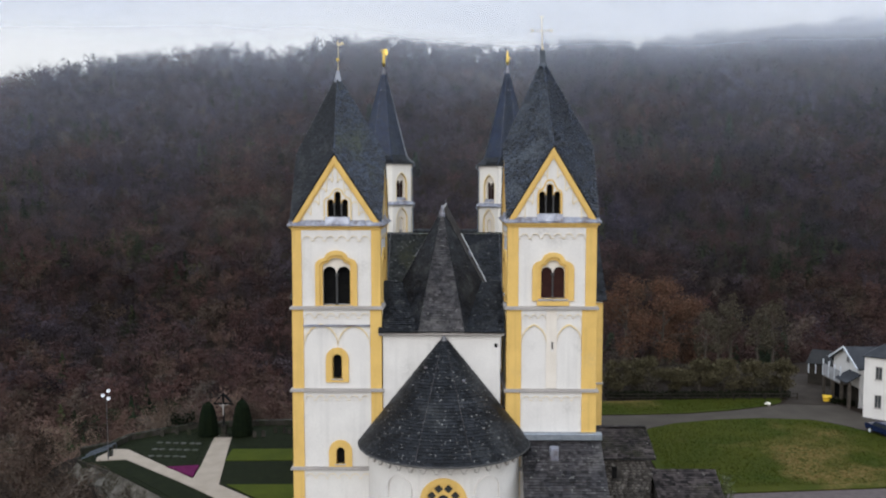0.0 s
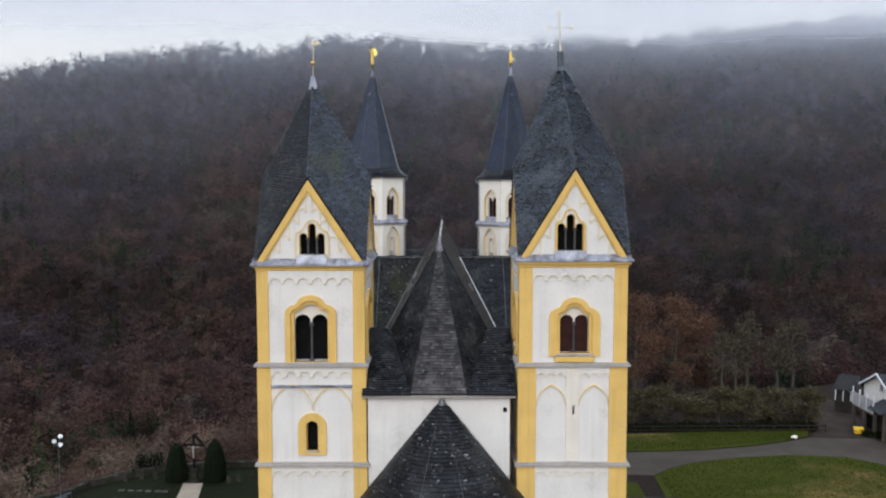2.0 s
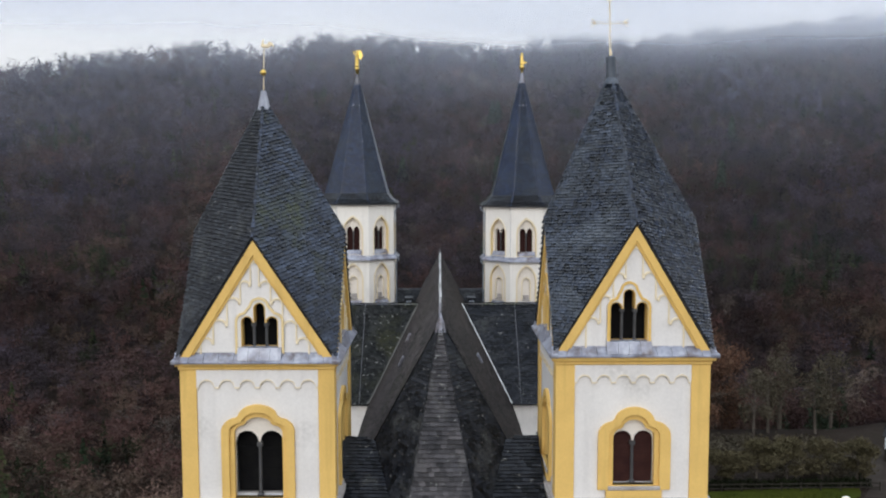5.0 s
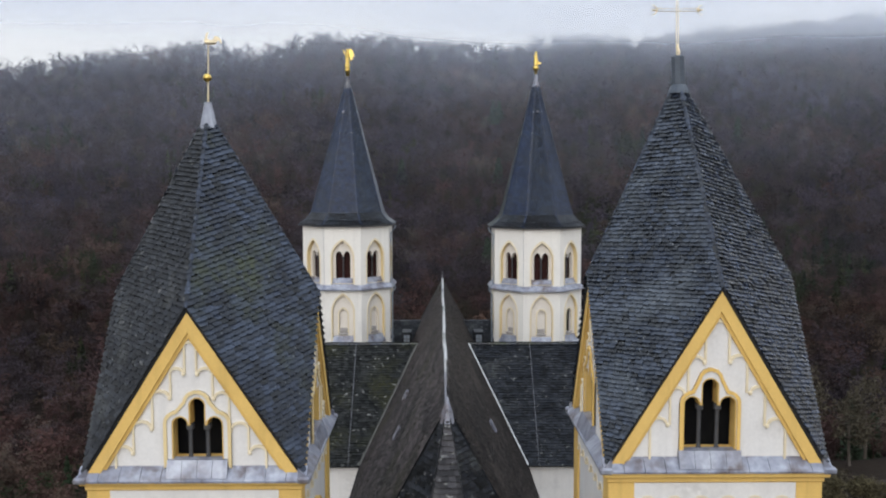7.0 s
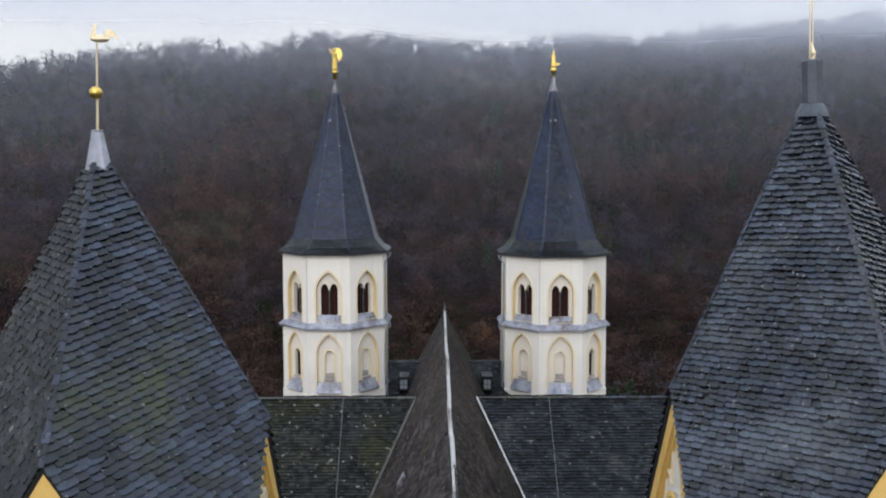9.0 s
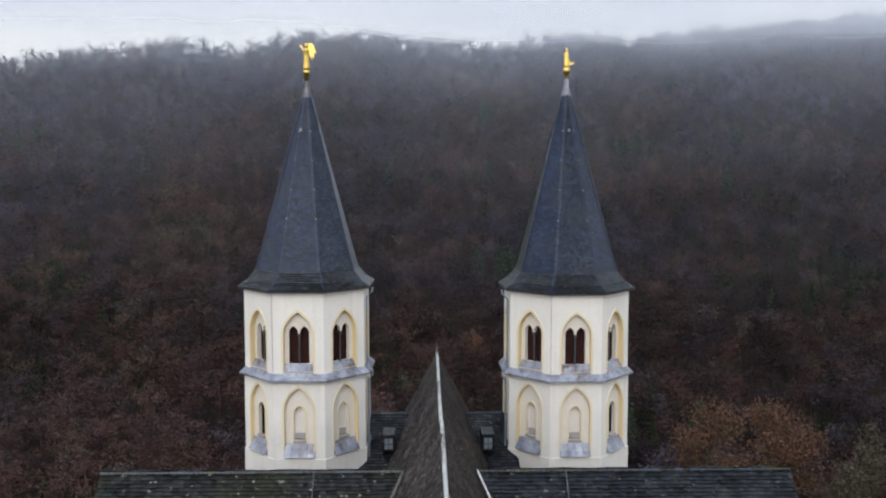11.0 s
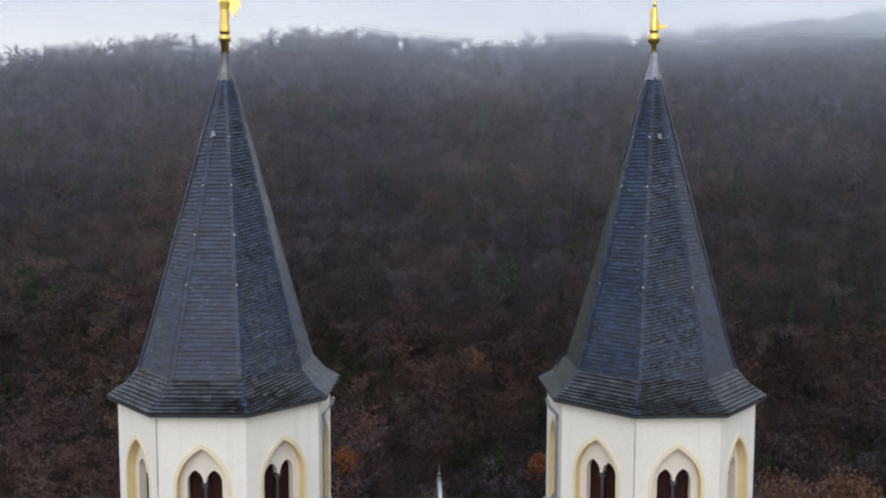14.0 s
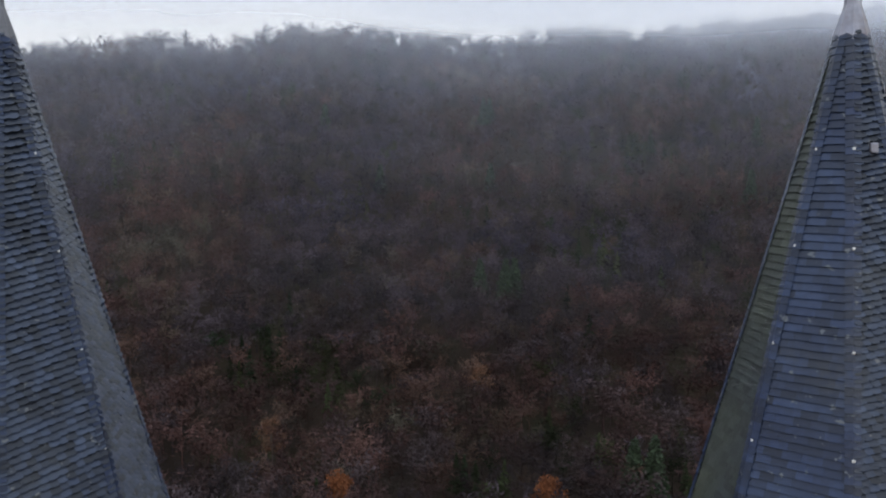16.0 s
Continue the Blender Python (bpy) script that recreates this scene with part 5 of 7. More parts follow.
# small roof hatches on the left slope and ladder hooks
for y, d, s in ((84.0, 2.3, -1), (77.0, 2.5, -1), (79.0, 2.6, 1)):
    z = slope_z(d) + ridge_z(y) - RIDGE_TOP
    m = Matrix.Translation((AX + s * d, y, z)) @ Matrix.Rotation(s * math.atan(PITCH), 4, "Y")
    bm = bmesh.new()
    box(bm, (-0.3, -0.35, 0.0), (0.3, 0.35, 0.16), m, 0.04)
    box(bm, (-0.34, -0.39, 0.14), (0.34, 0.39, 0.2), m, 0.02)
    part("roof_hatch", bm, LEAD, main_roof, "small lead-covered roof hatch")

# transept
TR_Y, TR_Z, TR_E, TR_EZ = 98.6, 21.9, 91.5, 14.4
transept = thing("transept", (AX, TR_Y, GROUND_Z), "white transept under a dark lichen-covered slate roof", "church transept")
bm = bmesh.new()
box(bm, (-17.25, TR_E + 0.5, GROUND_Z), (-5.0, 2 * TR_Y - TR_E - 0.5, TR_EZ))
part("wall", bm, WHITE, transept)
bm = bmesh.new()
box(bm, (6.3, TR_E + 0.5, GROUND_Z), (19.4, 2 * TR_Y - TR_E - 0.5, TR_EZ))
part("wall", bm, WHITE, transept)
bm = bmesh.new()
for x0, x1 in ((-17.25, -16.75), (18.9, 19.4)):
    m = Matrix(((0, 1, 0, 0), (1, 0, 0, 0), (0, 0, 1, 0), (0, 0, 0, 1)))
    plate(bm, [[(TR_E + 0.5, TR_EZ), (2 * TR_Y - TR_E - 0.5, TR_EZ), (TR_Y, TR_Z - 0.2)]], x0, x1, m)
part("gable", bm, WHITE, transept)
for x0, x1 in ((-17.33, -16.2), (18.35, 19.48)):
    bm = bmesh.new()
    box(bm, (x0, TR_E + 0.4, GROUND_Z), (x1, TR_E + 1.6, TR_EZ - 0.3), bevel=0.02)
    part("corner_strip", bm, YELLOW, transept, "ochre corner pilaster strip")
bm = bmesh.new()
box(bm, (-17.5, TR_E + 0.25, 4.3), (19.65, TR_E + 1.7, 4.5), bevel=0.03)
part("ledge", bm, STONE_LEDGE, transept)
tr_planes = []
for x0, x1, inner in ((-17.7, AX, 1), (AX, 19.85, -1)):
    if inner > 0:
        poly = [Vector((x0, TR_E, TR_EZ)), Vector((AX - (ridge_z(TR_E) - TR_EZ) / PITCH, TR_E, TR_EZ)), Vector((AX - (ridge_z(TR_Y) - TR_Z) / PITCH, TR_Y, TR_Z)), Vector((x0, TR_Y, TR_Z))]
    else:
        poly = [Vector((AX + (ridge_z(TR_E) - TR_EZ) / PITCH, TR_E, TR_EZ)), Vector((x1, TR_E, TR_EZ)), Vector((x1, TR_Y, TR_Z)), Vector((AX + (ridge_z(TR_Y) - TR_Z) / PITCH, TR_Y, TR_Z))]
    back = [Vector((p.x, 2 * TR_Y - p.y, p.z)) for p in poly]
    tr_planes.append((poly, back))
bm = bmesh.new()
for poly, back in tr_planes:
    slab(bm, poly, 0.14)
    slab(bm, back, 0.14)
tr_roof = part("roof", bm, DECK, transept, "dark slate roof with lichen and a mossy ridge")
lay_slates(slate_places(tr_planes[0][0], 0.22, 0.30, 0, 31, Vector((0, -1, 1)), 2.0), SLATE_LICHEN, tr_roof, lambda p: p.x > -7.5 and p.z > 18.5)
lay_slates(slate_places(tr_planes[1][0], 0.22, 0.30, 0, 32, Vector((0, -1, 1)), 2.0), SLATE_DARK, tr_roof)
lay_slates([q for pl in tr_planes for q in slate_places(pl[1], 0.3, 0.42, 0, 33, Vector((0, 1, 1)))], SLATE_DARK, tr_roof)
for (poly, _), s in zip(tr_planes, (-1, 1)):
    bm = bmesh.new()
    xa, xb = sorted((poly[2].x, poly[3].x))
    n_r = int((xb - xa) / 0.42)
    for i in range(n_r):
        x = xa + (xb - xa) * i / n_r
        r = 0.16 + 0.02 * math.sin(i * 5.3)
        bmesh.ops.create_cone(bm, cap_ends=True, segments=8, radius1=r, radius2=r * 0.9, depth=0.44,
                              matrix=Matrix.Translation((x + 0.2, TR_Y, TR_Z + 0.0)) @ Matrix.Rotation(math.pi / 2, 4, "Y"))
    part("ridge_tiles", bm, SLATE_MOSSY, tr_roof, "mossy ridge tiles")
    # valley gutter against the main roof
    lo, hi = (poly[1], poly[2]) if s < 0 else (poly[0], poly[3])
    bm = bmesh.new()
    d = (hi - lo)
    up = Vector((0, -0.5, 0.8)).normalized()
    w = d.normalized().cross(up).normalized() * (0.11 if s > 0 else 0.14)
    a = [lo + w + up * 0.16, lo - w + up * 0.16, hi - w + up * 0.16, hi + w + up * 0.16]
    vs = [bm.verts.new(p) for p in a] + [bm.verts.new(p - up * 0.1) for p in a]
    for f in ((0, 1, 2, 3), (4, 5, 6, 7), (0, 1, 5, 4), (1, 2, 6, 5), (2, 3, 7, 6), (3, 0, 4, 7)):
        bm.faces.new([vs[i] for i in f])
    part("valley_lead", bm, LEAD_WHITE if s > 0 else VALLEY, tr_roof, "bright lead valley strip" if s > 0 else "dark mortared valley")
    # lightning cable up the slope
    bm = bmesh.new()
    x = -6.2 if s < 0 else 7.5
    tube(bm, [(x, TR_E, TR_EZ + 0.08), (x, TR_Y - 0.05, TR_Z + 0.1)], 0.03, 6)
    part("lightning_cable", bm, IRON, tr_roof)

# low roofs between the octagonal towers, each with a small dormer
west_roof = thing("west_link", (AX, 109, GROUND_Z), "low slate-roofed link between the octagonal towers with small dormers", "church wing")
bm = bmesh.new()
box(bm, (W_LEFT + 3.4, 105.6, GROUND_Z), (W_RIGHT - 3.4, 113.5, 18.2))
part("wall", bm, WHITE, west_roof)
bm = bmesh.new()
wl = [Vector((W_LEFT + 3.3, 105.3, 18.2)), Vector((W_RIGHT - 3.3, 105.3, 18.2)), Vector((W_RIGHT - 3.3, 110.6, 21.7)), Vector((W_LEFT + 3.3, 110.6, 21.7))]
slab(bm, wl, 0.12)
slab(bm, [wl[3], wl[2], Vector((W_RIGHT - 3.3, 114.0, 18.4)), Vector((W_LEFT + 3.3, 114.0, 18.4))], 0.12)
lr = part("roof", bm, DECK, west_roof)
lay_slates(slate_places(wl, 0.24, 0.34, 0, 41, Vector((0, -1, 1))), SLATE_DARK, lr)
for x in (-2.55, 3.9):
    m = Matrix.Translation((x, 107.8, 20.5))
    bm = bmesh.new()
    box(bm, (-0.42, -0.5, -0.35), (0.42, 1.3, 0.75), m, 0.03)
    d = part("dormer", bm, SLATE_DARK, west_roof, "small dark slate-clad dormer")
    bm = bmesh.new()
    box(bm, (-0.26, -0.53, -0.2), (0.26, -0.49, 0.5), m, 0.01)
    part("pane", bm, ZINC, d)
    for lo, hi in (((-0.03, -0.56, -0.2), (0.03, -0.52, 0.5)), ((-0.26, -0.57, 0.12), (0.26, -0.53, 0.18))):
        bm = bmesh.new()
        box(bm, lo, hi, m)
        part("glazing_bar", bm, IRON, d)

# apse: half round wall under a half cone
APX = 0.87
apse = thing("apse", (APX, 59.8, GROUND_Z), "white rounded apse with rose window and dark conical slate roof", "church apse")
AR, EY = 6.15, 0.92
bm = bmesh.new()
N = 40
outer = [(APX - AR * math.cos(math.pi * i / N), 59.8 - EY * AR * math.sin(math.pi * i / N)) for i in range(N + 1)]
inner = [(APX - (AR - 0.8) * math.cos(math.pi * i / N), 59.8 - EY * (AR - 0.8) * math.sin(math.pi * i / N)) for i in range(N + 1)]
for z0, z1 in ((GROUND_Z, 3.0), (3.0, 7.3)):
    a = [bm.verts.new((x, y, z0)) for x, y in outer]
    b = [bm.verts.new((x, y, z1)) for x, y in outer]
    c = [bm.verts.new((x, y, z0)) for x, y in inner]
    d = [bm.verts.new((x, y, z1)) for x, y in inner]
    for i in range(N):
        if z1 > 5 and abs(i - N / 2 + 0.5) < 3.0:
            continue
        bm.faces.new((a[i], a[i + 1], b[i + 1], b[i])), bm.faces.new((c[i], c[i + 1], d[i + 1], d[i]))
        bm.faces.new((b[i], b[i + 1], d[i + 1], d[i]))
part("wall", bm, WHITE, apse)
# rose window in the middle
m = Matrix.Translation((APX, 59.8 - EY * AR + 0.16, 0))
cz, rr = 4.35, 1.5
circle = [(rr * math.cos(2 * math.pi * i / 32), cz + rr * math.sin(2 * math.pi * i / 32)) for i in range(32)]
bm = bmesh.new()
plate(bm, [rect(-2.05, 2.05, 2.4, 7.3), circle], 0.0, 0.6, m)
rose_wall = part("wall", bm, WHITE, apse)
bm = bmesh.new()
plate(bm, [[(1.2 * (u), cz + 1.2 * (v - cz)) for u, v in circle], [(0.93 * u, cz + 0.93 * (v - cz)) for u, v in circle]], -0.12, 0.25, m)
rose = part("rose_window", bm, YELLOW, apse, "round ochre-framed rose window with foiled tracery")
lobes = []
for i in range(8):
    a0 = 2 * math.pi * i / 8 + 0.39
    u, v = 0.97 * math.cos(a0), cz + 0.97 * math.sin(a0)
    lobes.append([(u + (0.30 + 0.045 * math.cos(8 * math.pi * j / 16)) * math.cos(2 * math.pi * j / 16), v + (0.30 + 0.045 * math.cos(8 * math.pi * j / 16)) * math.sin(2 * math.pi * j / 16)) for j in range(16)])
lobes.append([(0.46 * math.cos(2 * math.pi * j / 16), cz + 0.46 * math.sin(2 * math.pi * j / 16)) for j in range(16)])
bm = bmesh.new()
plate(bm, [circle] + lobes, 0.05, 0.22, m)
part("tracery", bm, YELLOW, rose)
bm = bmesh.new()
plate(bm, [circle], 0.3, 0.34, m)
part("pane", bm, PANE, rose)
for i in range(19):
    t = math.pi * (i + 0.5) / 19
    x, y = APX - (AR + 0.02) * math.cos(t), 59.8 - EY * (AR + 0.02) * math.sin(t)
    ang = math.atan2(math.cos(t), math.sin(t))
    mm = Matrix.Translation((x, y, 0)) @ Matrix.Rotation(-ang, 4, "Z")
    bm = bmesh.new()
    plate(bm, [scallops(-0.52, 0.52, 7.3, 6.55, 1, 0.42)], -0.13, 0.1, mm)
    part("frieze", bm, WHITE, apse)
    # grey strip that paints the shadow line along each scallop
    edge = scallops(-0.52, 0.52, 7.3, 6.55, 1, 0.42)[2:]
    bm = bmesh.new()
    plate(bm, [edge + [(u, v - 0.06) for u, v in reversed(edge)]], -0.15, 0.05, mm)
    part("frieze_moulding", bm, STONE_LEDGE, apse)
for t0 in (0.315, 0.685):
    t = math.pi * t0
    x, y = APX - (AR + 0.02) * math.cos(t), 59.8 - EY * (AR + 0.02) * math.sin(t)
    mm = Matrix.Translation((x, y, 0)) @ Matrix.Rotation(-math.atan2(math.cos(t), math.sin(t)), 4, "Z")
    bm = bmesh.new()
    o = round_arch(-1.15, 1.15, 1.0, 5.0, 12)
    plate(bm, [o, inset(o, 0.10)], -0.08, 0.14, mm)
    part("blind_arch", bm, WHITE, apse, "white blind arch")
RA, top = 6.95, Vector((APX, 59.6, 16.05))
bm = bmesh.new()
segs = 30
rim = [Vector((APX - RA * math.cos(math.pi * i / segs), 59.6 - 0.95 * RA * math.sin(math.pi * i / segs), 7.42)) for i in range(segs + 1)]
for i in range(segs):
    slab(bm, [rim[i], rim[i + 1], top], 0.12)
bmesh.ops.remove_doubles(bm, verts=bm.verts, dist=0.015)
cone = part("roof", bm, DECK, apse, "dark half-conical slate roof with pale lichen")
ps = [q for i in range(segs) for q in slate_places([rim[i], rim[i + 1], top], 0.27, 0.36, 0, 50 + i, rim[i] - Vector((APX, 59.7, 6)))]
lay_slates(ps, SLATE_CONE, cone, lambda p: p.z > 10.8)
bm = bmesh.new()
tube(bm, [r - Vector((0, 0, 0.06)) for r in rim], 0.09, 8)
part("gutter", bm, BASALT, cone, "dark metal gutter round the apse")
for k in (12, 18):
    bm = bmesh.new()
    out = Vector((rim[k].x - APX, rim[k].y - 59.6, 3.0)).normalized() * 0.075
    tube(bm, [rim[k].lerp(top, f) + out for f in (0.03, 0.3, 0.6, 0.85)], [0.035, 0.03, 0.025, 0.02], 6)
    part("hip_mortar", bm, SLATE_WORN, cone)
for k, f in ((7, 0.72), (21, 0.62)):
    p = rim[k].lerp(top, f)
    bm = bmesh.new()
    box(bm, (-0.14, -0.1, -0.02), (0.14, 0.1, 0.16), Matrix.Translation(p) @ Matrix.Rotation(radians(-40 if k < 15 else 40), 4, "Z"), 0.03)
    part("roof_hook", bm, LEAD, cone)
bm = bmesh.new()
lathe(bm, [(0.3, -0.35), (0.2, -0.1), (0.08, 0.06)], (APX, 59.45), 10, 16.05)
part("cap", bm, IRON, cone)

# side apse roof against the tower
side_chapel = thing("side_chapel", (10.3, 55, GROUND_Z), "low side chapel with a dark slate pent roof below the tower", "chapel")
bm = bmesh.new()
box(bm, (7.3, 51.3, GROUND_Z), (13.3, 59.8, 0.8))
part("wall", bm, WHITE, side_chapel)
sp = [Vector((6.9, 51.0, 0.9)), Vector((13.7, 51.0, 0.9)), Vector((13.6, 59.6, 7.6)), Vector((7.2, 59.6, 7.6))]
bm = bmesh.new()
slab(bm, sp, 0.14)
sr = part("roof", bm, DECK, side_chapel, "dark slate pent roof with lichen spots")
lay_slates(slate_places(sp, 0.26, 0.36, 0, 77, Vector((0, -1, 1))), SLATE_WORN, sr)
bm = bmesh.new()
box(bm, (7.2, 59.1, 7.55), (13.7, 59.75, 8.12), bevel=0.06)
part("flashing", bm, ZINC, sr, "wide lead flashing against the tower")
m = Matrix.Translation((9.7, 58.2, 7.0))
bm = bmesh.new()
box(bm, (-0.35, -0.3, -0.75), (0.35, 0.3, 0.35), m, 0.08)
part("vent", bm, LEAD, sr, "pale lead roof vent")


# ---------------------------------------------------------------- abbey grounds
lawn = sheet("lawn", [(25.5, 59.0), (61, 61.0), (68, 64), (63, 69.5), (58.6, 74.4), (56, 77), (52.9, 78.9), (46, 79.5), (39.3, 79.0), (33, 77.8), (29.2, 76.3), (26.5, 74.5)], GROUND_Z + 0.01, GRASS, "green winter lawn with straw-coloured patches", "lawn", 0.10)
road = sheet("road", [(13, 75.8), (26.5, 74.7), (29.2, 76.5), (33, 78.0), (39.3, 79.2), (46, 79.7), (52.9, 79.1), (56.2, 77.2), (58.9, 74.6), (63.3, 69.7), (68.2, 62), (74, 62), (70, 74), (62, 79), (60.5, 84.4), (52, 84.9), (48, 83.6), (43, 82.3), (36, 81.2), (29, 80.8), (13, 80.6)],
             GROUND_Z + 0.005, ASPHALT, "curving grey asphalt lane", "road", 0.04)
# brown earth, its colour also darkened to hold the yard's shade
track = sheet("dirt_yard", [(52.2, 85.1), (60.5, 84.6), (63.5, 92), (64, 99), (56, 99), (56.5, 92), (54.2, 87)], GROUND_Z + 0.005, DIRT, "brown earth yard between gate and sheds, darkened for shade", "yard", 0.04)
verge = sheet("grass_verge", [(13, 80.9), (29, 81.1), (36, 81.5), (43, 82.6), (48, 83.9), (51.8, 85.2), (53.6, 87.6), (40, 87.0), (26, 86.2), (13, 85.8)], GROUND_Z + 0.01, GRASS, "strip of grass between lane and hedge", "lawn", 0.10)
forecourt = sheet("paved_court", [(24.5, 44), (75, 46), (75, 62.5), (61, 60.8), (25.5, 58.8)], GROUND_Z + 0.005, PAVING, "purple-grey paved court", "pavement", 0.05)
yard = sheet("church_yard", [(-14.4, 30), (24, 30), (24, 73), (12.5, 75.4), (12.5, 80.4), (-14.4, 80.4)], GROUND_Z + 0.002, GRASS, "grass round the church", "lawn", 0.05)


def grass_tufts(name, inside, count, z, seed, h0, h1, material, label):
    rng = np.random.default_rng(seed)
    V, Fc = [], []
    for i in range(count):
        x, y = site(*inside(rng))
        a, h, w = rng.uniform(0, 6.28), rng.uniform(h0, h1), rng.uniform(0.03, 0.07)
        lx, ly = rng.normal(0, h * 0.5, 2)
        k = len(V)
        V += [(x - w * math.cos(a), y - w * math.sin(a), z), (x + w * math.cos(a), y + w * math.sin(a), z), (x + lx, y + ly, z + h)]
        Fc.append((k, k + 1, k + 2))
    me = bpy.data.meshes.new(name)
    me.from_pydata(V, [], Fc)
    me.materials.append(material)
    return tagged(new(name, me), label, "grass", kind="stuff")


BLADES = surface("grass_blades", (0.030, 0.044, 0.005), (0.050, 0.056, 0.007), 0.14, 0.9, 0.0, 3.0, pieces=0.35, stain=(0.14, 0.10, 0.036), stain_scale=0.08, stain_cut=(0.54, 0.66), spec=0.08)
grass_tufts("lawn_grass", lambda r: (lambda x: (x, r.uniform(60.0 + 0.055 * (x - 26), float(np.interp(x, (26.5, 29.2, 33, 39.3, 46, 52.9, 56, 58.6, 63), (74.3, 76.1, 77.6, 78.8, 79.3, 78.7, 76.8, 74.2, 69.3))))))(r.uniform(27, 63)), 30000, GROUND_Z + 0.1, 5, 0.06, 0.22, BLADES, "short uneven grass of the lawn")
grass_tufts("verge_grass", lambda r: (lambda x: (x, r.uniform(81.3 + max(0.0, 0.19 * (x - 34)), 85.6 + 0.03 * (x - 26))))(r.uniform(14, 50)), 5000, GROUND_Z + 0.1, 6, 0.08, 0.3, BLADES, "rough grass beside the lane")


# ---------------------------------------------------------------- cemetery terrace
Y = YARD_Z
terrace = thing("terrace", (-29, 63, GROUND_Z), "raised cemetery terrace behind a rubble retaining wall", "terrace", kind="structure")
TOPLINE = [site(*p) for p in ((-14.5, 74.9), (-24.4, 74.4), (-31.7, 73.7), (-34.8, 72.3), (-38.8, 70.2), (-39.9, 67.9), (-42.6, 66.4), (-42.2, 65.0), (-40.4, 64.0), (-37.3, 62.3), (-33.9, 60.0), (-29.7, 57.0), (-24.0, 52.6), (-14.5, 46.0))]
bm = bmesh.new()
plate(bm, [TOPLINE], -Y, -Y + 0.3, Matrix(((1, 0, 0, 0), (0, 0, 1, 0), (0, -1, 0, 0), (0, 0, 0, 1))))
part("terrace_ground", bm, EARTH, terrace)
rngw = np.random.default_rng(4)
stone_v = []
for i in range(4):
    kb = bmesh.new()
    bmesh.ops.create_icosphere(kb, subdivisions=1, radius=0.5)
    for v in kb.verts:
        v.co *= rngw.uniform(0.8, 1.15)
    me = bpy.data.meshes.new("stone")
    kb.to_mesh(me)
    kb.free()
    me.materials.append(RUBBLE)
    stone_v.append(me)
dark_v = []
for me in stone_v:
    me2 = me.copy()
    me2.materials[0] = RUBBLE_DARK
    dark_v.append(me2)
bm = bmesh.new()
for (x0, y0), (x1, y1) in zip(TOPLINE[:9], TOPLINE[1:10]):
    d = Vector((x1 - x0, y1 - y0, 0))
    nrm = Vector((d.y, -d.x, 0)).normalized() * -1
    m = Matrix.Translation((x0, y0, 0)) @ Matrix.Rotation(math.atan2(d.y, d.x), 4, "Z")
    low = -11 if y0 > 99 else -14
    plate(bm, [rect(-0.2, d.length + 0.2, low, Y + 0.75 if y0 > 99.8 else Y - 0.1)], -0.3, 0.35, m)
rw = part("retaining_wall", bm, RUBBLE_DARK, terrace, "dark rubble retaining wall with a parapet")
for (x0, y0), (x1, y1) in zip(TOPLINE[:6], TOPLINE[1:7]):
    L = math.hypot(x1 - x0, y1 - y0)
    n_c = int(L / 0.9)
    for i in range(n_c):
        f = (i + 0.5) / n_c
        ob = hang(new("coping_stone", dark_v[i % 4]), rw)
        ob.matrix_basis = pose(x0 + (x1 - x0) * f, y0 + (y1 - y0) * f, Y + (0.75 if y0 > 99.8 else 0.0), 0, 0, math.degrees(math.atan2(y1 - y0, x1 - x0)) + rngw.uniform(-6, 6)) @ Matrix.Diagonal((0.98, 0.8, 0.24, 1))
# pale rock face below the terrace corner
def rock_face():
    line = TOPLINE[5:13]
    pts = []
    for (x0, y0), (x1, y1) in zip(line, line[1:]):
        for i in range(7):
            pts.append((x0 + (x1 - x0) * i / 7, y0 + (y1 - y0) * i / 7))
    V, rows = [], 9
    for x, y in pts:
        d = Vector((x + 20, 1.6 * (y - 103))).normalized()
        for r in range(rows):
            f = r / (rows - 1)
            p = Vector((x + d.x * (0.1 + 3.2 * f), y + d.y * (0.1 + 3.2 * f), Y - 0.05 - 6.5 * f))
            p += Vector(noise.noise_vector(p * 0.55)) * 1.2 * min(1, 4 * f) + Vector(noise.noise_vector(p * 1.7)) * 0.35 * min(1, 4 * f)
            V.append(tuple(p))
    Fc = [(i * rows + r, (i + 1) * rows + r, (i + 1) * rows + r + 1, i * rows + r + 1) for i in range(len(pts) - 1) for r in range(rows - 1)]
    me = bpy.data.meshes.new("rock_face")
    me.from_pydata(V, [], Fc)
    me.materials.append(ROCK)
    ob = hang(new("rock_face", me), terrace)
    return tagged(ob, "pale grey lichened rock face")


ROCK = surface("lichened_rock", (0.045, 0.040, 0.034), (0.15, 0.138, 0.12), 0.6, 0.95, 0.9, 5.0, stain=(0.026, 0.022, 0.013), stain_scale=0.45, stain_cut=(0.42, 0.56), spec=0.1, depth=0.1)
rock_face()

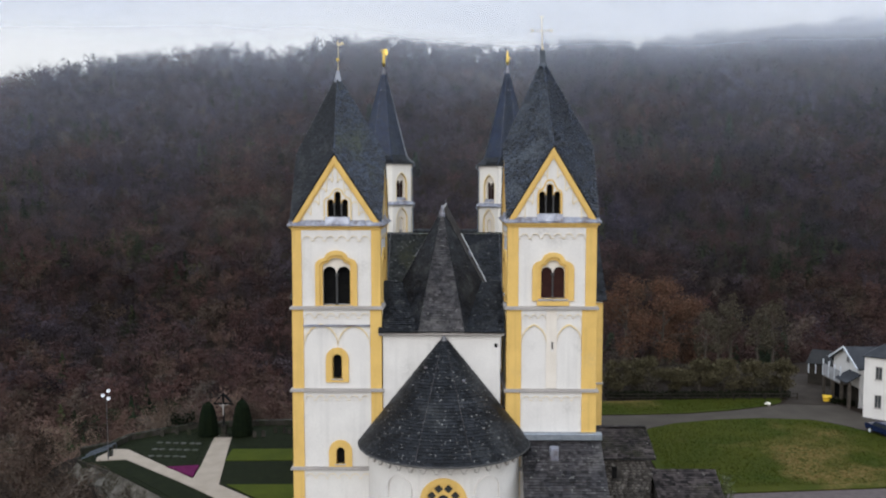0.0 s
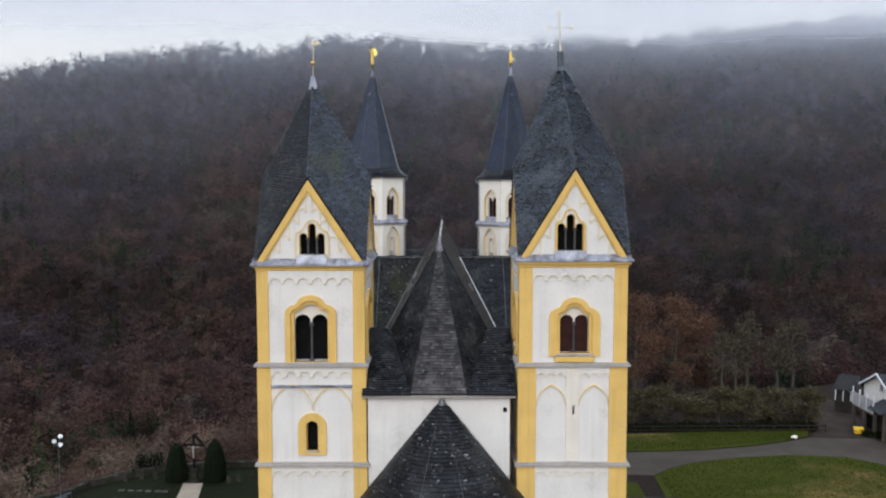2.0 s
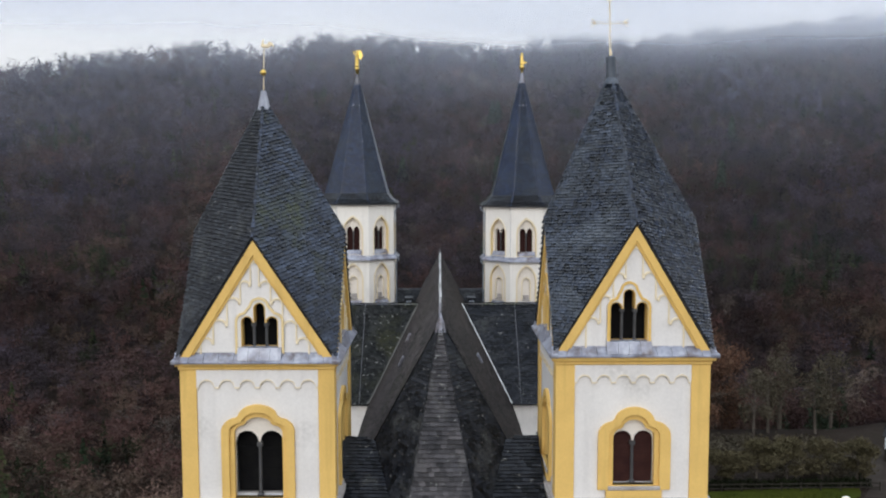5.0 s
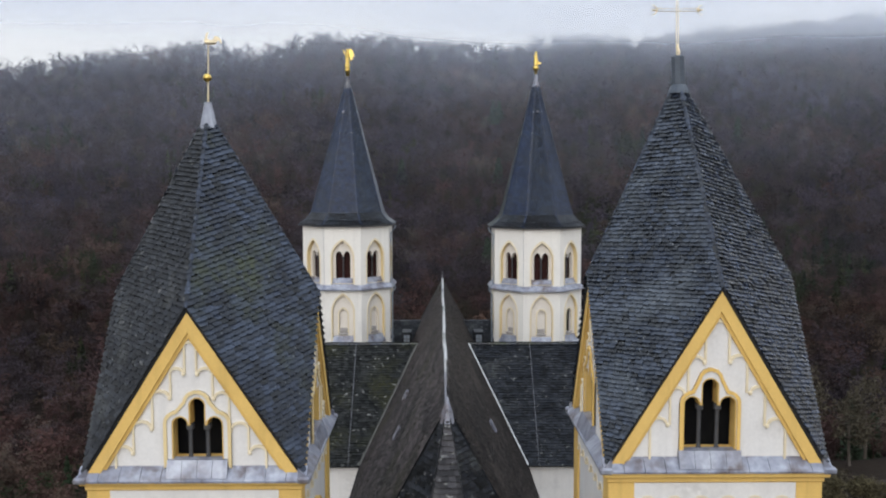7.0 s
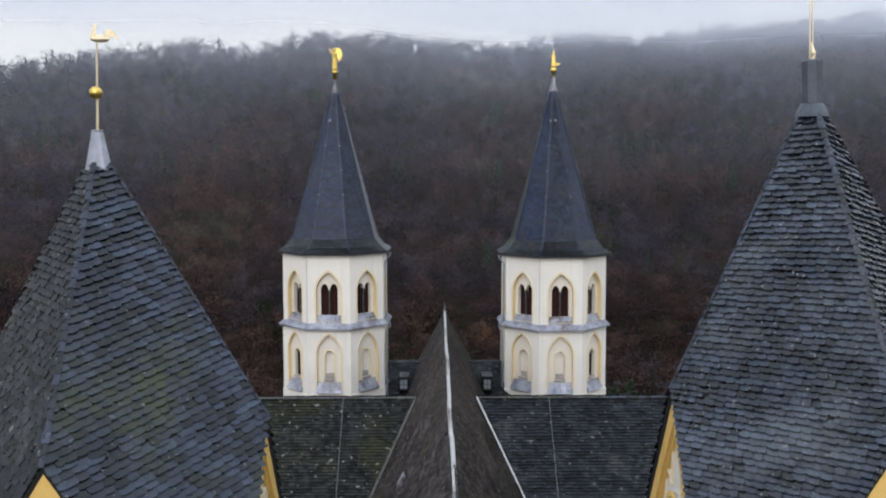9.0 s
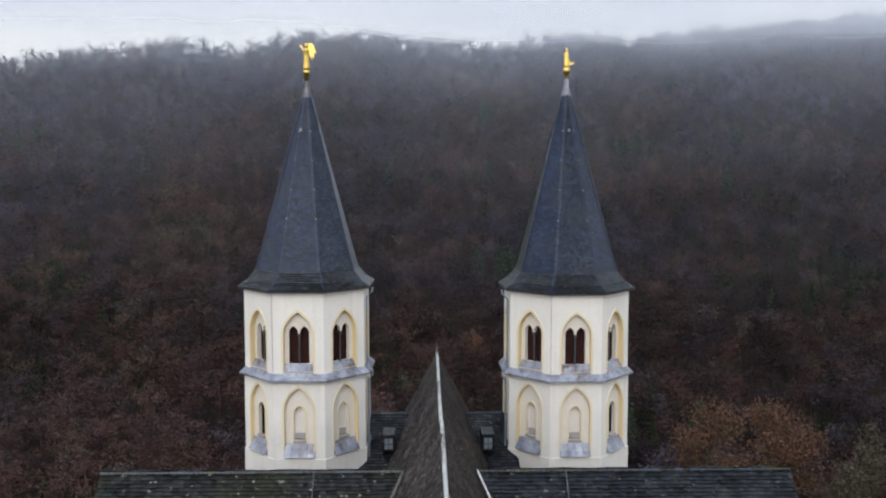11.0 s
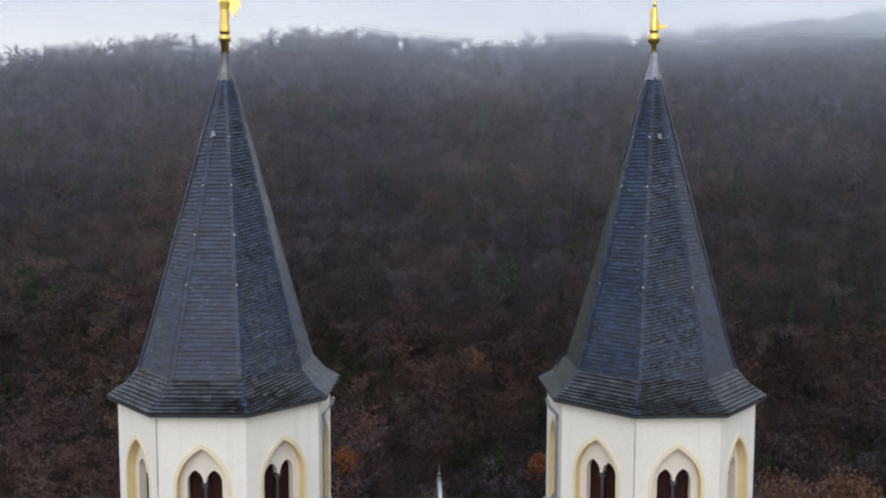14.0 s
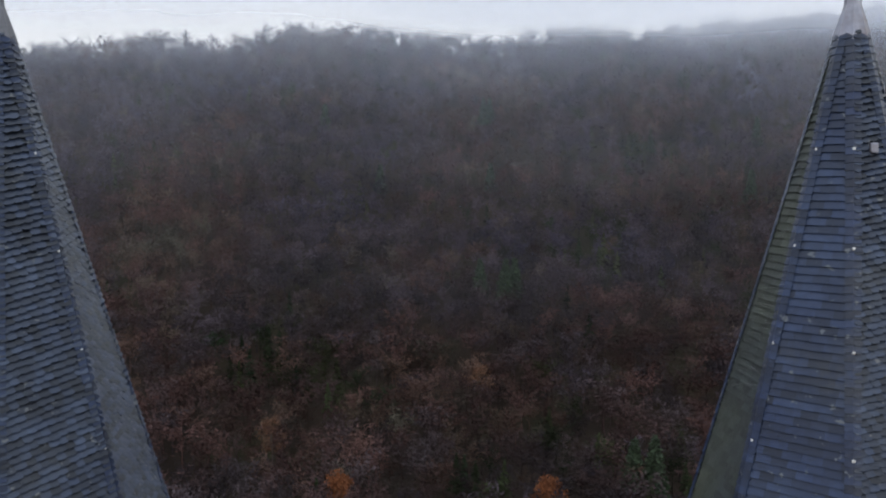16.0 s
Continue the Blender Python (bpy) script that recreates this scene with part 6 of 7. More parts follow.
sheet("gravel_path", [(-28.4, 70.6), (-26.2, 70.6), (-25.55, 67.3), (-23.7, 58.7), (-19.6, 55.9), (-14.6, 52.0), (-14.6, 49.8), (-26.4, 58.2), (-36.6, 64.7), (-39.9, 64.3), (-40.3, 65.3), (-39.4, 67.5), (-37.6, 67.3), (-27.0, 60.0), (-27.2, 62.8)], Y + 0.01, GRAVEL, "pale gravel path across the cemetery", "path", 0.05)
sheet("flower_bed", [(-30.9, 62.6), (-27.4, 62.95), (-27.1, 60.3)], Y + 0.01, HEATHER, "triangular bed of purple heather", "flower bed", 0.18)
sheet("cemetery_lawn", [(-25.0, 67.2), (-16.0, 67.2), (-16.0, 64.2), (-24.9, 64.2)], Y + 0.01, GREEN, "strip of bright green cemetery lawn", "lawn", 0.08)
sheet("cemetery_lawn", [(-22.8, 58.6), (-15.0, 58.6), (-15.0, 53.0), (-19.2, 56.0)], Y + 0.01, GREEN, "bright green grass beside the gravel path", "lawn", 0.08)
sheet("cemetery_lawn", [(-37.9, 69.6), (-29.5, 70.2), (-28.0, 63.2), (-31.2, 62.9), (-37.6, 67.6)], Y + 0.005, EARTH, "dark grass of the grave field", "lawn", 0.05)
sheet("cemetery_lawn", [(-36.2, 64.2), (-26.2, 57.8), (-14.8, 49.6), (-14.8, 47.0), (-24.0, 53.2), (-29.6, 57.5), (-33.8, 60.5), (-37.1, 62.7), (-39.2, 63.8)], Y + 0.004, EARTH, "dark grass slope below the path", "lawn", 0.05)


GRAVE = surface("mossy_grave_stone", (0.060, 0.062, 0.056), (0.095, 0.096, 0.09), 2.0, 0.9, 0.4, 12.0, stain=(0.04, 0.05, 0.03), stain_scale=1.5, stain_cut=(0.45, 0.6), spec=0.1)


def grave_slab(loc, yaw, w, h, standing):
    bm = bmesh.new()
    if standing:
        plate(bm, [round_arch(-w / 2, w / 2, 0, h - w / 2, 8)], -0.07, 0.07, Matrix())
    else:
        box(bm, (-w / 2, -h / 2, 0), (w / 2, h / 2, 0.14), bevel=0.03)
    ob = part("gravestone", bm, RUBBLE_DARK if standing else GRAVE)
    ob.matrix_basis = pose(*site(*loc[:2]), loc[2], 0, 0, yaw)
    return tagged(ob, "small weathered upright gravestone" if standing else "small flat grey grave slab in the grass", "gravestone", "gravestones of the cemetery")


rngg = np.random.default_rng(9)
flat, upright = grave_slab((-34.6, 69.0, Y + 0.05), 4, 0.7, 0.4, False), grave_slab((-25.2, 71.8, Y), 0, 0.5, 0.9, True)
for r, (y0, n_g) in enumerate(((69.0, 6), (67.2, 6), (65.4, 5))):
    for i in range(n_g):
        if r == 0 and i == 0:
            continue
        copy_thing(flat, pose(*site(-34.6 + 1.0 * i + 0.25 * r + rngg.uniform(-0.1, 0.1), y0 - 0.06 * i), Y + 0.05, 0, 0, rngg.uniform(-6, 6)))
for i in range(8):
    copy_thing(upright, pose(*site(-24.2 + i * 1.05 + rngg.uniform(-0.2, 0.2), 71.2 + rngg.uniform(-0.8, 1.2)), Y, 0, 0, rngg.uniform(-8, 8)))
for i in range(4):
    copy_thing(upright, pose(*site(-36.8 + i * 1.6, 71.6 + rngg.uniform(-0.5, 0.3)), Y, 0, 0, rngg.uniform(-8, 8)))


def leafy(name, centres, count, size, seed, material, parent, label="", up=0.0):
    """A crown of many small leaf blades in clumps round the given centres (x, y, z, radius, height)."""
    rng = np.random.default_rng(seed)
    V, Fc = [], []
    for cx, cy, cz, r, h in centres:
        n_l = int(count)
        p = rng.normal(0, 1, (n_l, 3))
        p /= np.linalg.norm(p, axis=1)[:, None]
        p *= (rng.uniform(0, 1, (n_l, 1)) ** 0.4)
        p *= (1 + 0.25 * np.sin(p[:, :1] * 5 + p[:, 1:2] * 7 + seed))
        p = p * np.array([r, r, h]) + np.array([cx, cy, cz])
        d = rng.normal(0, 1, (n_l, 3)) + np.array([0, 0, up])
        d /= np.linalg.norm(d, axis=1)[:, None]
        e = rng.normal(0, 1, (n_l, 3))
        e = np.cross(d, e)
        e /= np.linalg.norm(e, axis=1)[:, None]
        s = size * rng.uniform(0.6, 1.5, (n_l, 1))
        k = len(V)
        quad = np.stack([p - d * s, p + e * s * 0.35, p + d * s, p - e * s * 0.35], 1).reshape(-1, 3)
        V += quad.tolist()
        Fc += [(k + 4 * i, k + 4 * i + 1, k + 4 * i + 2, k + 4 * i + 3) for i in range(n_l)]
    me = bpy.data.meshes.new(name)
    me.from_pydata(V, [], Fc)
    me.materials.append(material)
    ob = hang(new(name, me), parent)
    return tagged(ob, label)


def branching(bm, base, height, spread, seed, r0, limbs=9):
    rng = np.random.default_rng(seed)
    b = Vector(base)
    top = b + Vector((rng.normal(0, 0.3), rng.normal(0, 0.3), height * 0.8))
    tube(bm, [b, b.lerp(top, 0.35) + Vector((rng.normal(0, .1), rng.normal(0, .1), 0)), b.lerp(top, 0.7), top], [r0, r0 * 0.75, r0 * 0.45, r0 * 0.12], 7)
    for i in range(limbs):
        f = rng.uniform(0.28, 0.8)
        s = b.lerp(top, f)
        a = rng.uniform(0, 6.28)
        ln = spread * rng.uniform(0.6, 1.1) * (1.15 - f * 0.6)
        e = s + Vector((ln * math.cos(a), ln * math.sin(a), ln * rng.uniform(0.4, 1.0)))
        mid = s.lerp(e, 0.5) + Vector((0, 0, ln * 0.12))
        tube(bm, [s, mid, e], [r0 * 0.32, r0 * 0.2, r0 * 0.05], 5)
        for j in range(3):
            q = s.lerp(e, rng.uniform(0.4, 0.95))
            v = Vector((rng.normal(0, 1), rng.normal(0, 1), rng.uniform(0.2, 1.2))).normalized() * ln * 0.4
            tube(bm, [q, q + v], [r0 * 0.1, r0 * 0.03], 4)


# two clipped thujas flanking the crucifix
def thuja(x, y, h, r, seed):
    t = thing("thuja", (x, y, Y), "dense dark green clipped columnar thuja", "conifer", "thujas beside the crucifix")
    bm = bmesh.new()
    tube(bm, [(x, y, Y), (x, y, Y + h * 0.7)], [0.1, 0.03], 6)
    part("trunk", bm, BARK, t)
    bm = bmesh.new()
    lathe(bm, [(r * 1.0, 0.1), (r * 1.02, h * 0.2), (r * 0.9, h * 0.5), (r * 0.7, h * 0.78), (r * 0.45, h * 0.93), (0.05, h)], (x, y), 14, Y)
    for v in bm.verts:
        v.co += Vector(noise.noise_vector(v.co * 1.3)) * 0.1
    part("inner_crown", bm, THUJA, t)
    leafy("foliage", [(x, y, Y + h * (0.08 + 0.84 * i / 9), r * (1.12 - 0.06 * i if i < 6 else 1.2 - 0.11 * i), h * 0.09) for i in range(10)], 160, 0.16, seed, THUJA, t, up=1.2)
    settle(t)


thuja(-29.45, 71.4, 4.35, 1.25, 1)
thuja(-25.1, 71.4, 4.7, 1.3, 2)

# crucifix between them
cru = thing("wayside_crucifix", (-27.3, 71.0, Y), "dark wooden crucifix with a pale carved statue on a stone plinth", "crucifix")
bm = bmesh.new()
box(bm, (-27.85, 70.6, Y), (-26.75, 71.4, Y + 0.35), bevel=0.04)
box(bm, (-27.65, 70.7, Y + 0.35), (-26.95, 71.3, Y + 1.5), bevel=0.05)
part("plinth", bm, RUBBLE_DARK, cru)
bm = bmesh.new()
box(bm, (-27.42, 70.93, Y + 1.4), (-27.18, 71.07, Y + 5.35), bevel=0.02)
box(bm, (-28.55, 70.93, Y + 4.15), (-26.05, 71.07, Y + 4.38), bevel=0.02)
part("cross", bm, BLACK, cru, "dark weathered wooden cross")
for s in (-1, 1):
    bm = bmesh.new()
    slab(bm, [Vector((-27.3, 70.72, Y + 5.62)), Vector((-27.3 + s * 1.1, 70.72, Y + 4.5)), Vector((-27.3 + s * 1.1, 71.25, Y + 4.5)), Vector((-27.3, 71.25, Y + 5.62))], 0.12)
    part("roof_board", bm, BLACK, cru, "dark sloping board of the crucifix roof")
bm = bmesh.new()
lathe(bm, [(0.05, 0), (0.08, 0.5), (0.09, 0.9), (0.13, 1.2), (0.10, 1.32), (0.06, 1.36), (0.09, 1.48), (0.03, 1.58)], (-27.3, 70.83), 8, Y + 2.75)
for s in (-1, 1):
    tube(bm, [(-27.3 + s * 0.1, 70.85, Y + 4.0), (-27.3 + s * 0.62, 70.88, Y + 4.2)], [0.04, 0.03], 6)
part("statue", bm, STONE_LEDGE, cru, "pale carved figure")

settle(cru)

# floodlight mast at the terrace edge
mast = thing("floodlight_mast", (-38.6, 64.6, Y), "slim dark mast with three white floodlights", "floodlight")
bm = bmesh.new()
tube(bm, [(-38.6, 64.6, Y), (-38.6, 64.6, Y + 1.0), (-38.6, 64.6, 1.0)], [0.06, 0.045, 0.035], 8)
tube(bm, [(-39.1, 64.6, 0.7), (-38.1, 64.6, 0.7)], 0.04, 6)
part("pole", bm, IRON, mast)
for i, (dx, dz, yaw) in enumerate(((-0.42, 0.2, 40), (0.35, -0.15, -10), (0.3, 0.75, 20))):
    m = pose(-38.6 + dx, 64.5, 0.9 + dz, -15, 0, yaw)
    bm = bmesh.new()
    lathe(bm, [(0.09, 0.0), (0.19, 0.1), (0.22, 0.24), (0.22, 0.28), (0.19, 0.28)], (0, 0), 14)
    bm.transform(m @ Matrix.Rotation(math.pi / 2, 4, "X") @ Matrix.Translation((0, 0, -0.1)))
    head = part("lamp_head", bm, LAMP_WHITE, mast, "round white floodlight", True)
bm = bmesh.new()
tube(bm, [(-38.6, 64.6, 0.7), (-38.3, 64.6, 1.4)], 0.03, 6)
part("bracket", bm, IRON, mast)

settle(mast)

# handrailed steps at the terrace corner
steps = thing("steps", (-43.3, 65.4, Y), "short flight of dark stone steps with metal handrails", "steps")
for i in range(5):
    bm = bmesh.new()
    box(bm, (-0.3, -1.1, -0.18), (0.3, 1.1, 0.0), pose(-41.0 - i * 0.5, 65.8, Y + 0.12 - i * 0.17, 0, 0, 20), 0.02)
    part("step", bm, RUBBLE_DARK, steps)
for dy in (-1.1, 0.1, 1.2):
    bm = bmesh.new()
    tube(bm, [(-40.8, 65.9 + dy, Y + 0.95), (-43.6, 64.9 + dy, Y + 0.1)], 0.08, 6)
    for f in (0.0, 0.5, 1.0):
        tube(bm, [(-40.8 - 2.8 * f, 65.9 + dy - f, Y + 0.95 - 0.85 * f), (-40.8 - 2.8 * f, 65.9 + dy - f, Y - 0.9 * f)], 0.035, 6)
    part("handrail", bm, POST_METAL, steps, "blue-grey metal handrail")

settle(steps)
steps.location.x += 1.9
steps.location.y += 0.9

# shrub beside the thujas
sh = thing("shrub", (-33.5, 73.6, Y), "low dark evergreen shrub by the wall", "shrub")
bm = bmesh.new()
branching(bm, (-33.5, 73.6, Y), 2.2, 1.0, 3, 0.08, 6)
part("stems", bm, BARK, sh)
leafy("foliage", [(-34.4, 73.6, Y + 1.1, 1.3, 0.9), (-32.7, 73.7, Y + 1.3, 1.2, 1.1), (-33.6, 73.4, Y + 0.8, 1.5, 0.8)], 260, 0.17, 8, THUJA, sh)


settle(sh)


# ---------------------------------------------------------------- stone annexes by the tower
def stone_annex(x0, x1, y0, y1, eave, ridge, label, slit):
    a = thing("stone_annex", ((x0 + x1) / 2, y0, GROUND_Z), label, "annex", "rubble annexes")
    bm = bmesh.new()
    box(bm, (x0 + 0.15, y0 + 0.2, GROUND_Z), (x1 - 0.15, y1 - 0.2, eave))
    w = part("wall", bm, RUBBLE, a, "coarse rubble masonry")
    rng = np.random.default_rng(int(x0 * 10))
    row = 0
    z = max(eave - 4.2, GROUND_Z)
    while z < eave - 0.2:
        x = x0 + 0.2 + 0.2 * (row % 2)
        while x < x1 - 0.4:
            ww, hh = rng.uniform(0.28, 0.62), rng.uniform(0.2, 0.3)
            if not (slit and abs(x - slit[0]) < 0.35 and abs(z - slit[1]) < 0.6):
                ob = hang(new("stone", stone_v[int(rng.integers(4))]), w)
                ob.matrix_basis = pose(x + ww / 2, y0 + 0.2, z + 0.12, rng.uniform(-8, 8), rng.uniform(-5, 5), 0) @ Matrix.Diagonal((ww, rng.uniform(0.14, 0.32), hh, 1))
            x += ww * 0.98
        z += 0.25
        row += 1
    if slit:
        bm = bmesh.new()
        box(bm, (slit[0] - 0.2, y0 + 0.02, slit[1] - 0.5), (slit[0] + 0.2, y0 + 0.25, slit[1] + 0.5), bevel=0.02)
        part("window", bm, BLACK, a, "narrow dark window")
    p = [Vector((x0 - 0.1, y0 - 0.3, eave - 0.1)), Vector((x1 + 0.1, y0 - 0.3, eave - 0.1)), Vector((x1 + 0.1, (y0 + y1) / 2, ridge)), Vector((x0 - 0.1, (y0 + y1) / 2, ridge))]
    q = [p[3], p[2], Vector((x1 + 0.1, y1 + 0.3, eave - 0.1)), Vector((x0 - 0.1, y1 + 0.3, eave - 0.1))]
    bm = bmesh.new()
    slab(bm, p, 0.12)
    slab(bm, q, 0.12)
    r = part("roof", bm, DECK, a)
    lay_slates(slate_places(p, 0.25, 0.34, 0, 91, Vector((0, -1, 1))), SLATE_BROWN, r)
    lay_slates(slate_places(q, 0.25, 0.34, 0, 92, Vector((0, 1, 1))), SLATE_BROWN, r)


stone_annex(14.0, 18.6, 62.0, 69.5, 5.3, 6.75, "small rubble-stone annex with a brown slate roof and slit window", (15.3, 3.9))
stone_annex(18.7, 24.0, 60.5, 65.5, 2.3, 3.82, "lower rubble-stone annex with a weathered slate roof", None)
bush = thing("shrub", (25.0, 64.0, GROUND_Z), "tall ivy-green shrub at the annex corner", "shrub")
bm = bmesh.new()
branching(bm, (25.0, 64.0, GROUND_Z), 8.6, 0.9, 12, 0.16, 8)
part("stems", bm, BARK, bush)
IVY = surface("ivy_leaves", (0.045, 0.060, 0.020), (0.070, 0.075, 0.026), 0.9, 0.7, 0.1, 5.0, pieces=0.4)
leafy("foliage", [(24.9 + 0.3 * math.sin(i), 64 + 0.3 * math.cos(i * 2), GROUND_Z + 1 + 1.05 * i, 1.0, 1.0) for i in range(9)], 200, 0.14, 13, IVY, bush)


# ---------------------------------------------------------------- houses and yard
def house_window(parent, m, w, h):
    bm = bmesh.new()
    plate(bm, [rect(-w / 2, w / 2, -h / 2, h / 2), rect(-w / 2 + 0.08, w / 2 - 0.08, -h / 2 + 0.08, h / 2 - 0.08)], -0.05, 0.06, m)
    box(bm, (-0.03, -0.03, -h / 2 + 0.05), (0.03, 0.04, h / 2 - 0.05), m)
    f = part("window", bm, STONE_LEDGE, parent, "grey-framed casement window")
    bm = bmesh.new()
    box(bm, (-w / 2 + 0.06, 0.0, -h / 2 + 0.06), (w / 2 - 0.06, 0.02, h / 2 - 0.06), m)
    part("pane", bm, PANE, f)
    bm = bmesh.new()
    box(bm, (-w / 2 - 0.1, -0.14, -h / 2 - 0.1), (w / 2 + 0.1, 0.02, -h / 2), m, 0.02)
    part("sill", bm, STONE_LEDGE, f)


house = thing("house", (63.8, 118.7, GROUND_Z), "white rendered two-storey house with low dark slate roof", "house")
mh = pose(63.8, 118.7, GROUND_Z, 0, 0, -36)
bm = bmesh.new()
box(bm, (0, 0, 0), (17, 4.6, 9.6), mh)
part("wall", bm, WHITE, house)
for u in (2.0, 5.6, 9.2, 12.8):
    for v in (2.7, 7.0):
        house_window(house, mh @ Matrix.Translation((u, -0.02, v)), 0.95, 2.0)
bm = bmesh.new()
rp = [mh @ Vector(p) for p in ((-0.3, -0.4, 9.45), (17.4, -0.4, 9.45), (15.0, 2.3, 11.2), (2.4, 2.3, 11.2))]
rq = [mh @ Vector(p) for p in ((17.4, 5.0, 9.45), (-0.3, 5.0, 9.45), (2.4, 2.3, 11.2), (15.0, 2.3, 11.2))]
rs = [mh @ Vector(p) for p in ((-0.3, 5.0, 9.45), (-0.3, -0.4, 9.45), (2.4, 2.3, 11.2))]
rt = [mh @ Vector(p) for p in ((17.4, -0.4, 9.45), (17.4, 5.0, 9.45), (15.0, 2.3, 11.2))]
for p in (rp, rq, rs, rt):
    slab(bm, p, 0.15)
part("roof", bm, GREY_ROOF, house, "low hipped dark slate roof")

# outbuilding: its gable looks across the lane, the ridge runs away from it
shed = thing("outbuilding", (65.6, 128.4, GROUND_Z), "white gabled outbuilding with a boarded balcony on stone piers", "outbuilding")
ms = pose(65.6, 128.4, GROUND_Z, 0, 0, -90)
bm = bmesh.new()
box(bm, (-4.6, 0.0, 0), (4.6, 12, 6.4), ms)
plate(bm, [[(-4.6, 6.4), (4.6, 6.4), (0, 8.75)]], 0.0, 0.3, ms)
part("wall", bm, WHITE, shed)
bm = bmesh.new()
for e in (-5.1, 5.1):
    slab(bm, [ms @ Vector((e, -0.6, 6.3)), ms @ Vector((0, -0.6, 8.95)), ms @ Vector((0, 12.4, 8.95)), ms @ Vector((e, 12.4, 6.3))], 0.16)
part("roof", bm, GREY_ROOF, shed, "grey slate gable roof")
for e in (-1, 1):
    bm = bmesh.new()
    slab(bm, [ms @ Vector((e * 5.15, -0.68, 6.38)), ms @ Vector((0, -0.68, 9.05)), ms @ Vector((0, -0.56, 9.05)), ms @ Vector((e * 5.15, -0.56, 6.38))], 0.28)
    part("verge_board", bm, LAMP_WHITE, shed, "white verge board")
bm = bmesh.new()
box(bm, (-4.5, -1.8, 3.1), (1.9, 0.0, 3.3), ms, 0.02)
part("balcony_floor", bm, WOOD, shed)
bm = bmesh.new()
grooved(bm, -4.5, 1.9, 3.3, 5.3, -1.8, 18, ms)
part("balcony_boarding", bm, PALE_BOARD, shed, "pale weathered board front of the balcony")
for x in (-4.45, -2.3, -0.2, 1.85):
    bm = bmesh.new()
    box(bm, (x - 0.08, -1.84, 3.3), (x + 0.08, -1.68, 6.0), ms, 0.015)
    part("balcony_post", bm, LAMP_WHITE, shed)
bm = bmesh.new()
slab(bm, [ms @ Vector(p) for p in ((1.2, -0.05, 5.5), (5.3, -0.05, 5.5), (5.3, -2.4, 4.2), (1.2, -2.4, 4.2))], 0.12)
part("lean_to_roof", bm, GREY_ROOF, shed, "grey lean-to roof beside the balcony")
for x in (-4.2, -0.9, 2.2, 4.9):
    bm = bmesh.new()
    box(bm, (x - 0.22, -1.9, 0), (x + 0.22, -1.46, 3.1 if x < 2 else 4.25), ms, 0.04)
    part("pier", bm, BARK, shed, "brown stone pier")
bm = bmesh.new()
grooved(bm, -4.55, 4.55, 0.0, 3.1, -0.06, 16, ms)
part("boarding", bm, DARK_WOOD, shed, "dark boarded lower storey")
# black sheet painting the darkness of the opening between the piers
bm = bmesh.new()
box(bm, (-3.4, -0.16, 0.05), (-1.2, -0.1, 2.4), ms)
part("door", bm, BLACK, shed)
house_window(shed, ms @ Matrix.Translation((0.6, -0.02, 7.0)), 0.8, 0.9)
kiosk = thing("garden_shed", (62.3, 95, GROUND_Z), "dark slate-roofed garden shed with white posts", "shed")
mk = pose(61.3, 93.5, GROUND_Z, 0, 0, -30) @ Matrix.Diagonal((0.8, 0.8, 0.86, 1))
bm = bmesh.new()
box(bm, (0, 0, 0), (4.2, 4, 4.2), mk)
part("wall", bm, DARK_WOOD, kiosk)
bm = bmesh.new()
slab(bm, [mk @ Vector(p) for p in ((-0.4, -0.5, 4.1), (4.6, -0.5, 4.1), (4.0, 2.2, 6.4), (0.4, 2.2, 6.4))], 0.14)
slab(bm, [mk @ Vector(p) for p in ((-0.4, 4.6, 4.1), (4.6, 4.6, 4.1), (4.0, 2.2, 6.4), (0.4, 2.2, 6.4))], 0.14)
part("roof", bm, DECK, kiosk)
for i in range(4):
    bm = bmesh.new()
    box(bm, (0.05 + 1.32 * i, -0.35, 2.2), (0.2 + 1.32 * i, -0.2, 4.05), mk)
    part("post", bm, LAMP_WHITE, kiosk)

bin_ = thing("grit_bin", (59.6, 86.0, GROUND_Z), "yellow plastic grit bin with sloping lid", "bin")
mb = pose(59.6, 86.0, GROUND_Z + 0.04, 0, 0, -12)
bm = bmesh.new()
box(bm, (-0.6, -0.38, 0), (0.6, 0.38, 0.6), mb, 0.06)
part("body", bm, YELLOW_PLASTIC, bin_)
bm = bmesh.new()
slab(bm, [mb @ Vector(p) for p in ((-0.66, -0.44, 0.63), (0.66, -0.44, 0.63), (0.66, 0.42, 0.86), (-0.66, 0.42, 0.86))], 0.08)
part("lid", bm, YELLOW_PLASTIC, bin_)

# stone trough by the verge
tr = thing("boulder", (49.6, 84.6, GROUND_Z), "pale whitewashed boulder on the verge", "boulder")
bm = bmesh.new()
bmesh.ops.create_icosphere(bm, subdivisions=2, radius=0.42, matrix=Matrix.Translation((49.6, 84.6, GROUND_Z + 0.2)) @ Matrix.Diagonal((1.1, 0.7, 0.6, 1)))
for v in bm.verts:
    v.co += Vector(noise.noise_vector(v.co * 1.7)) * 0.12
part("stone", bm, CREAM, tr, smooth=True)


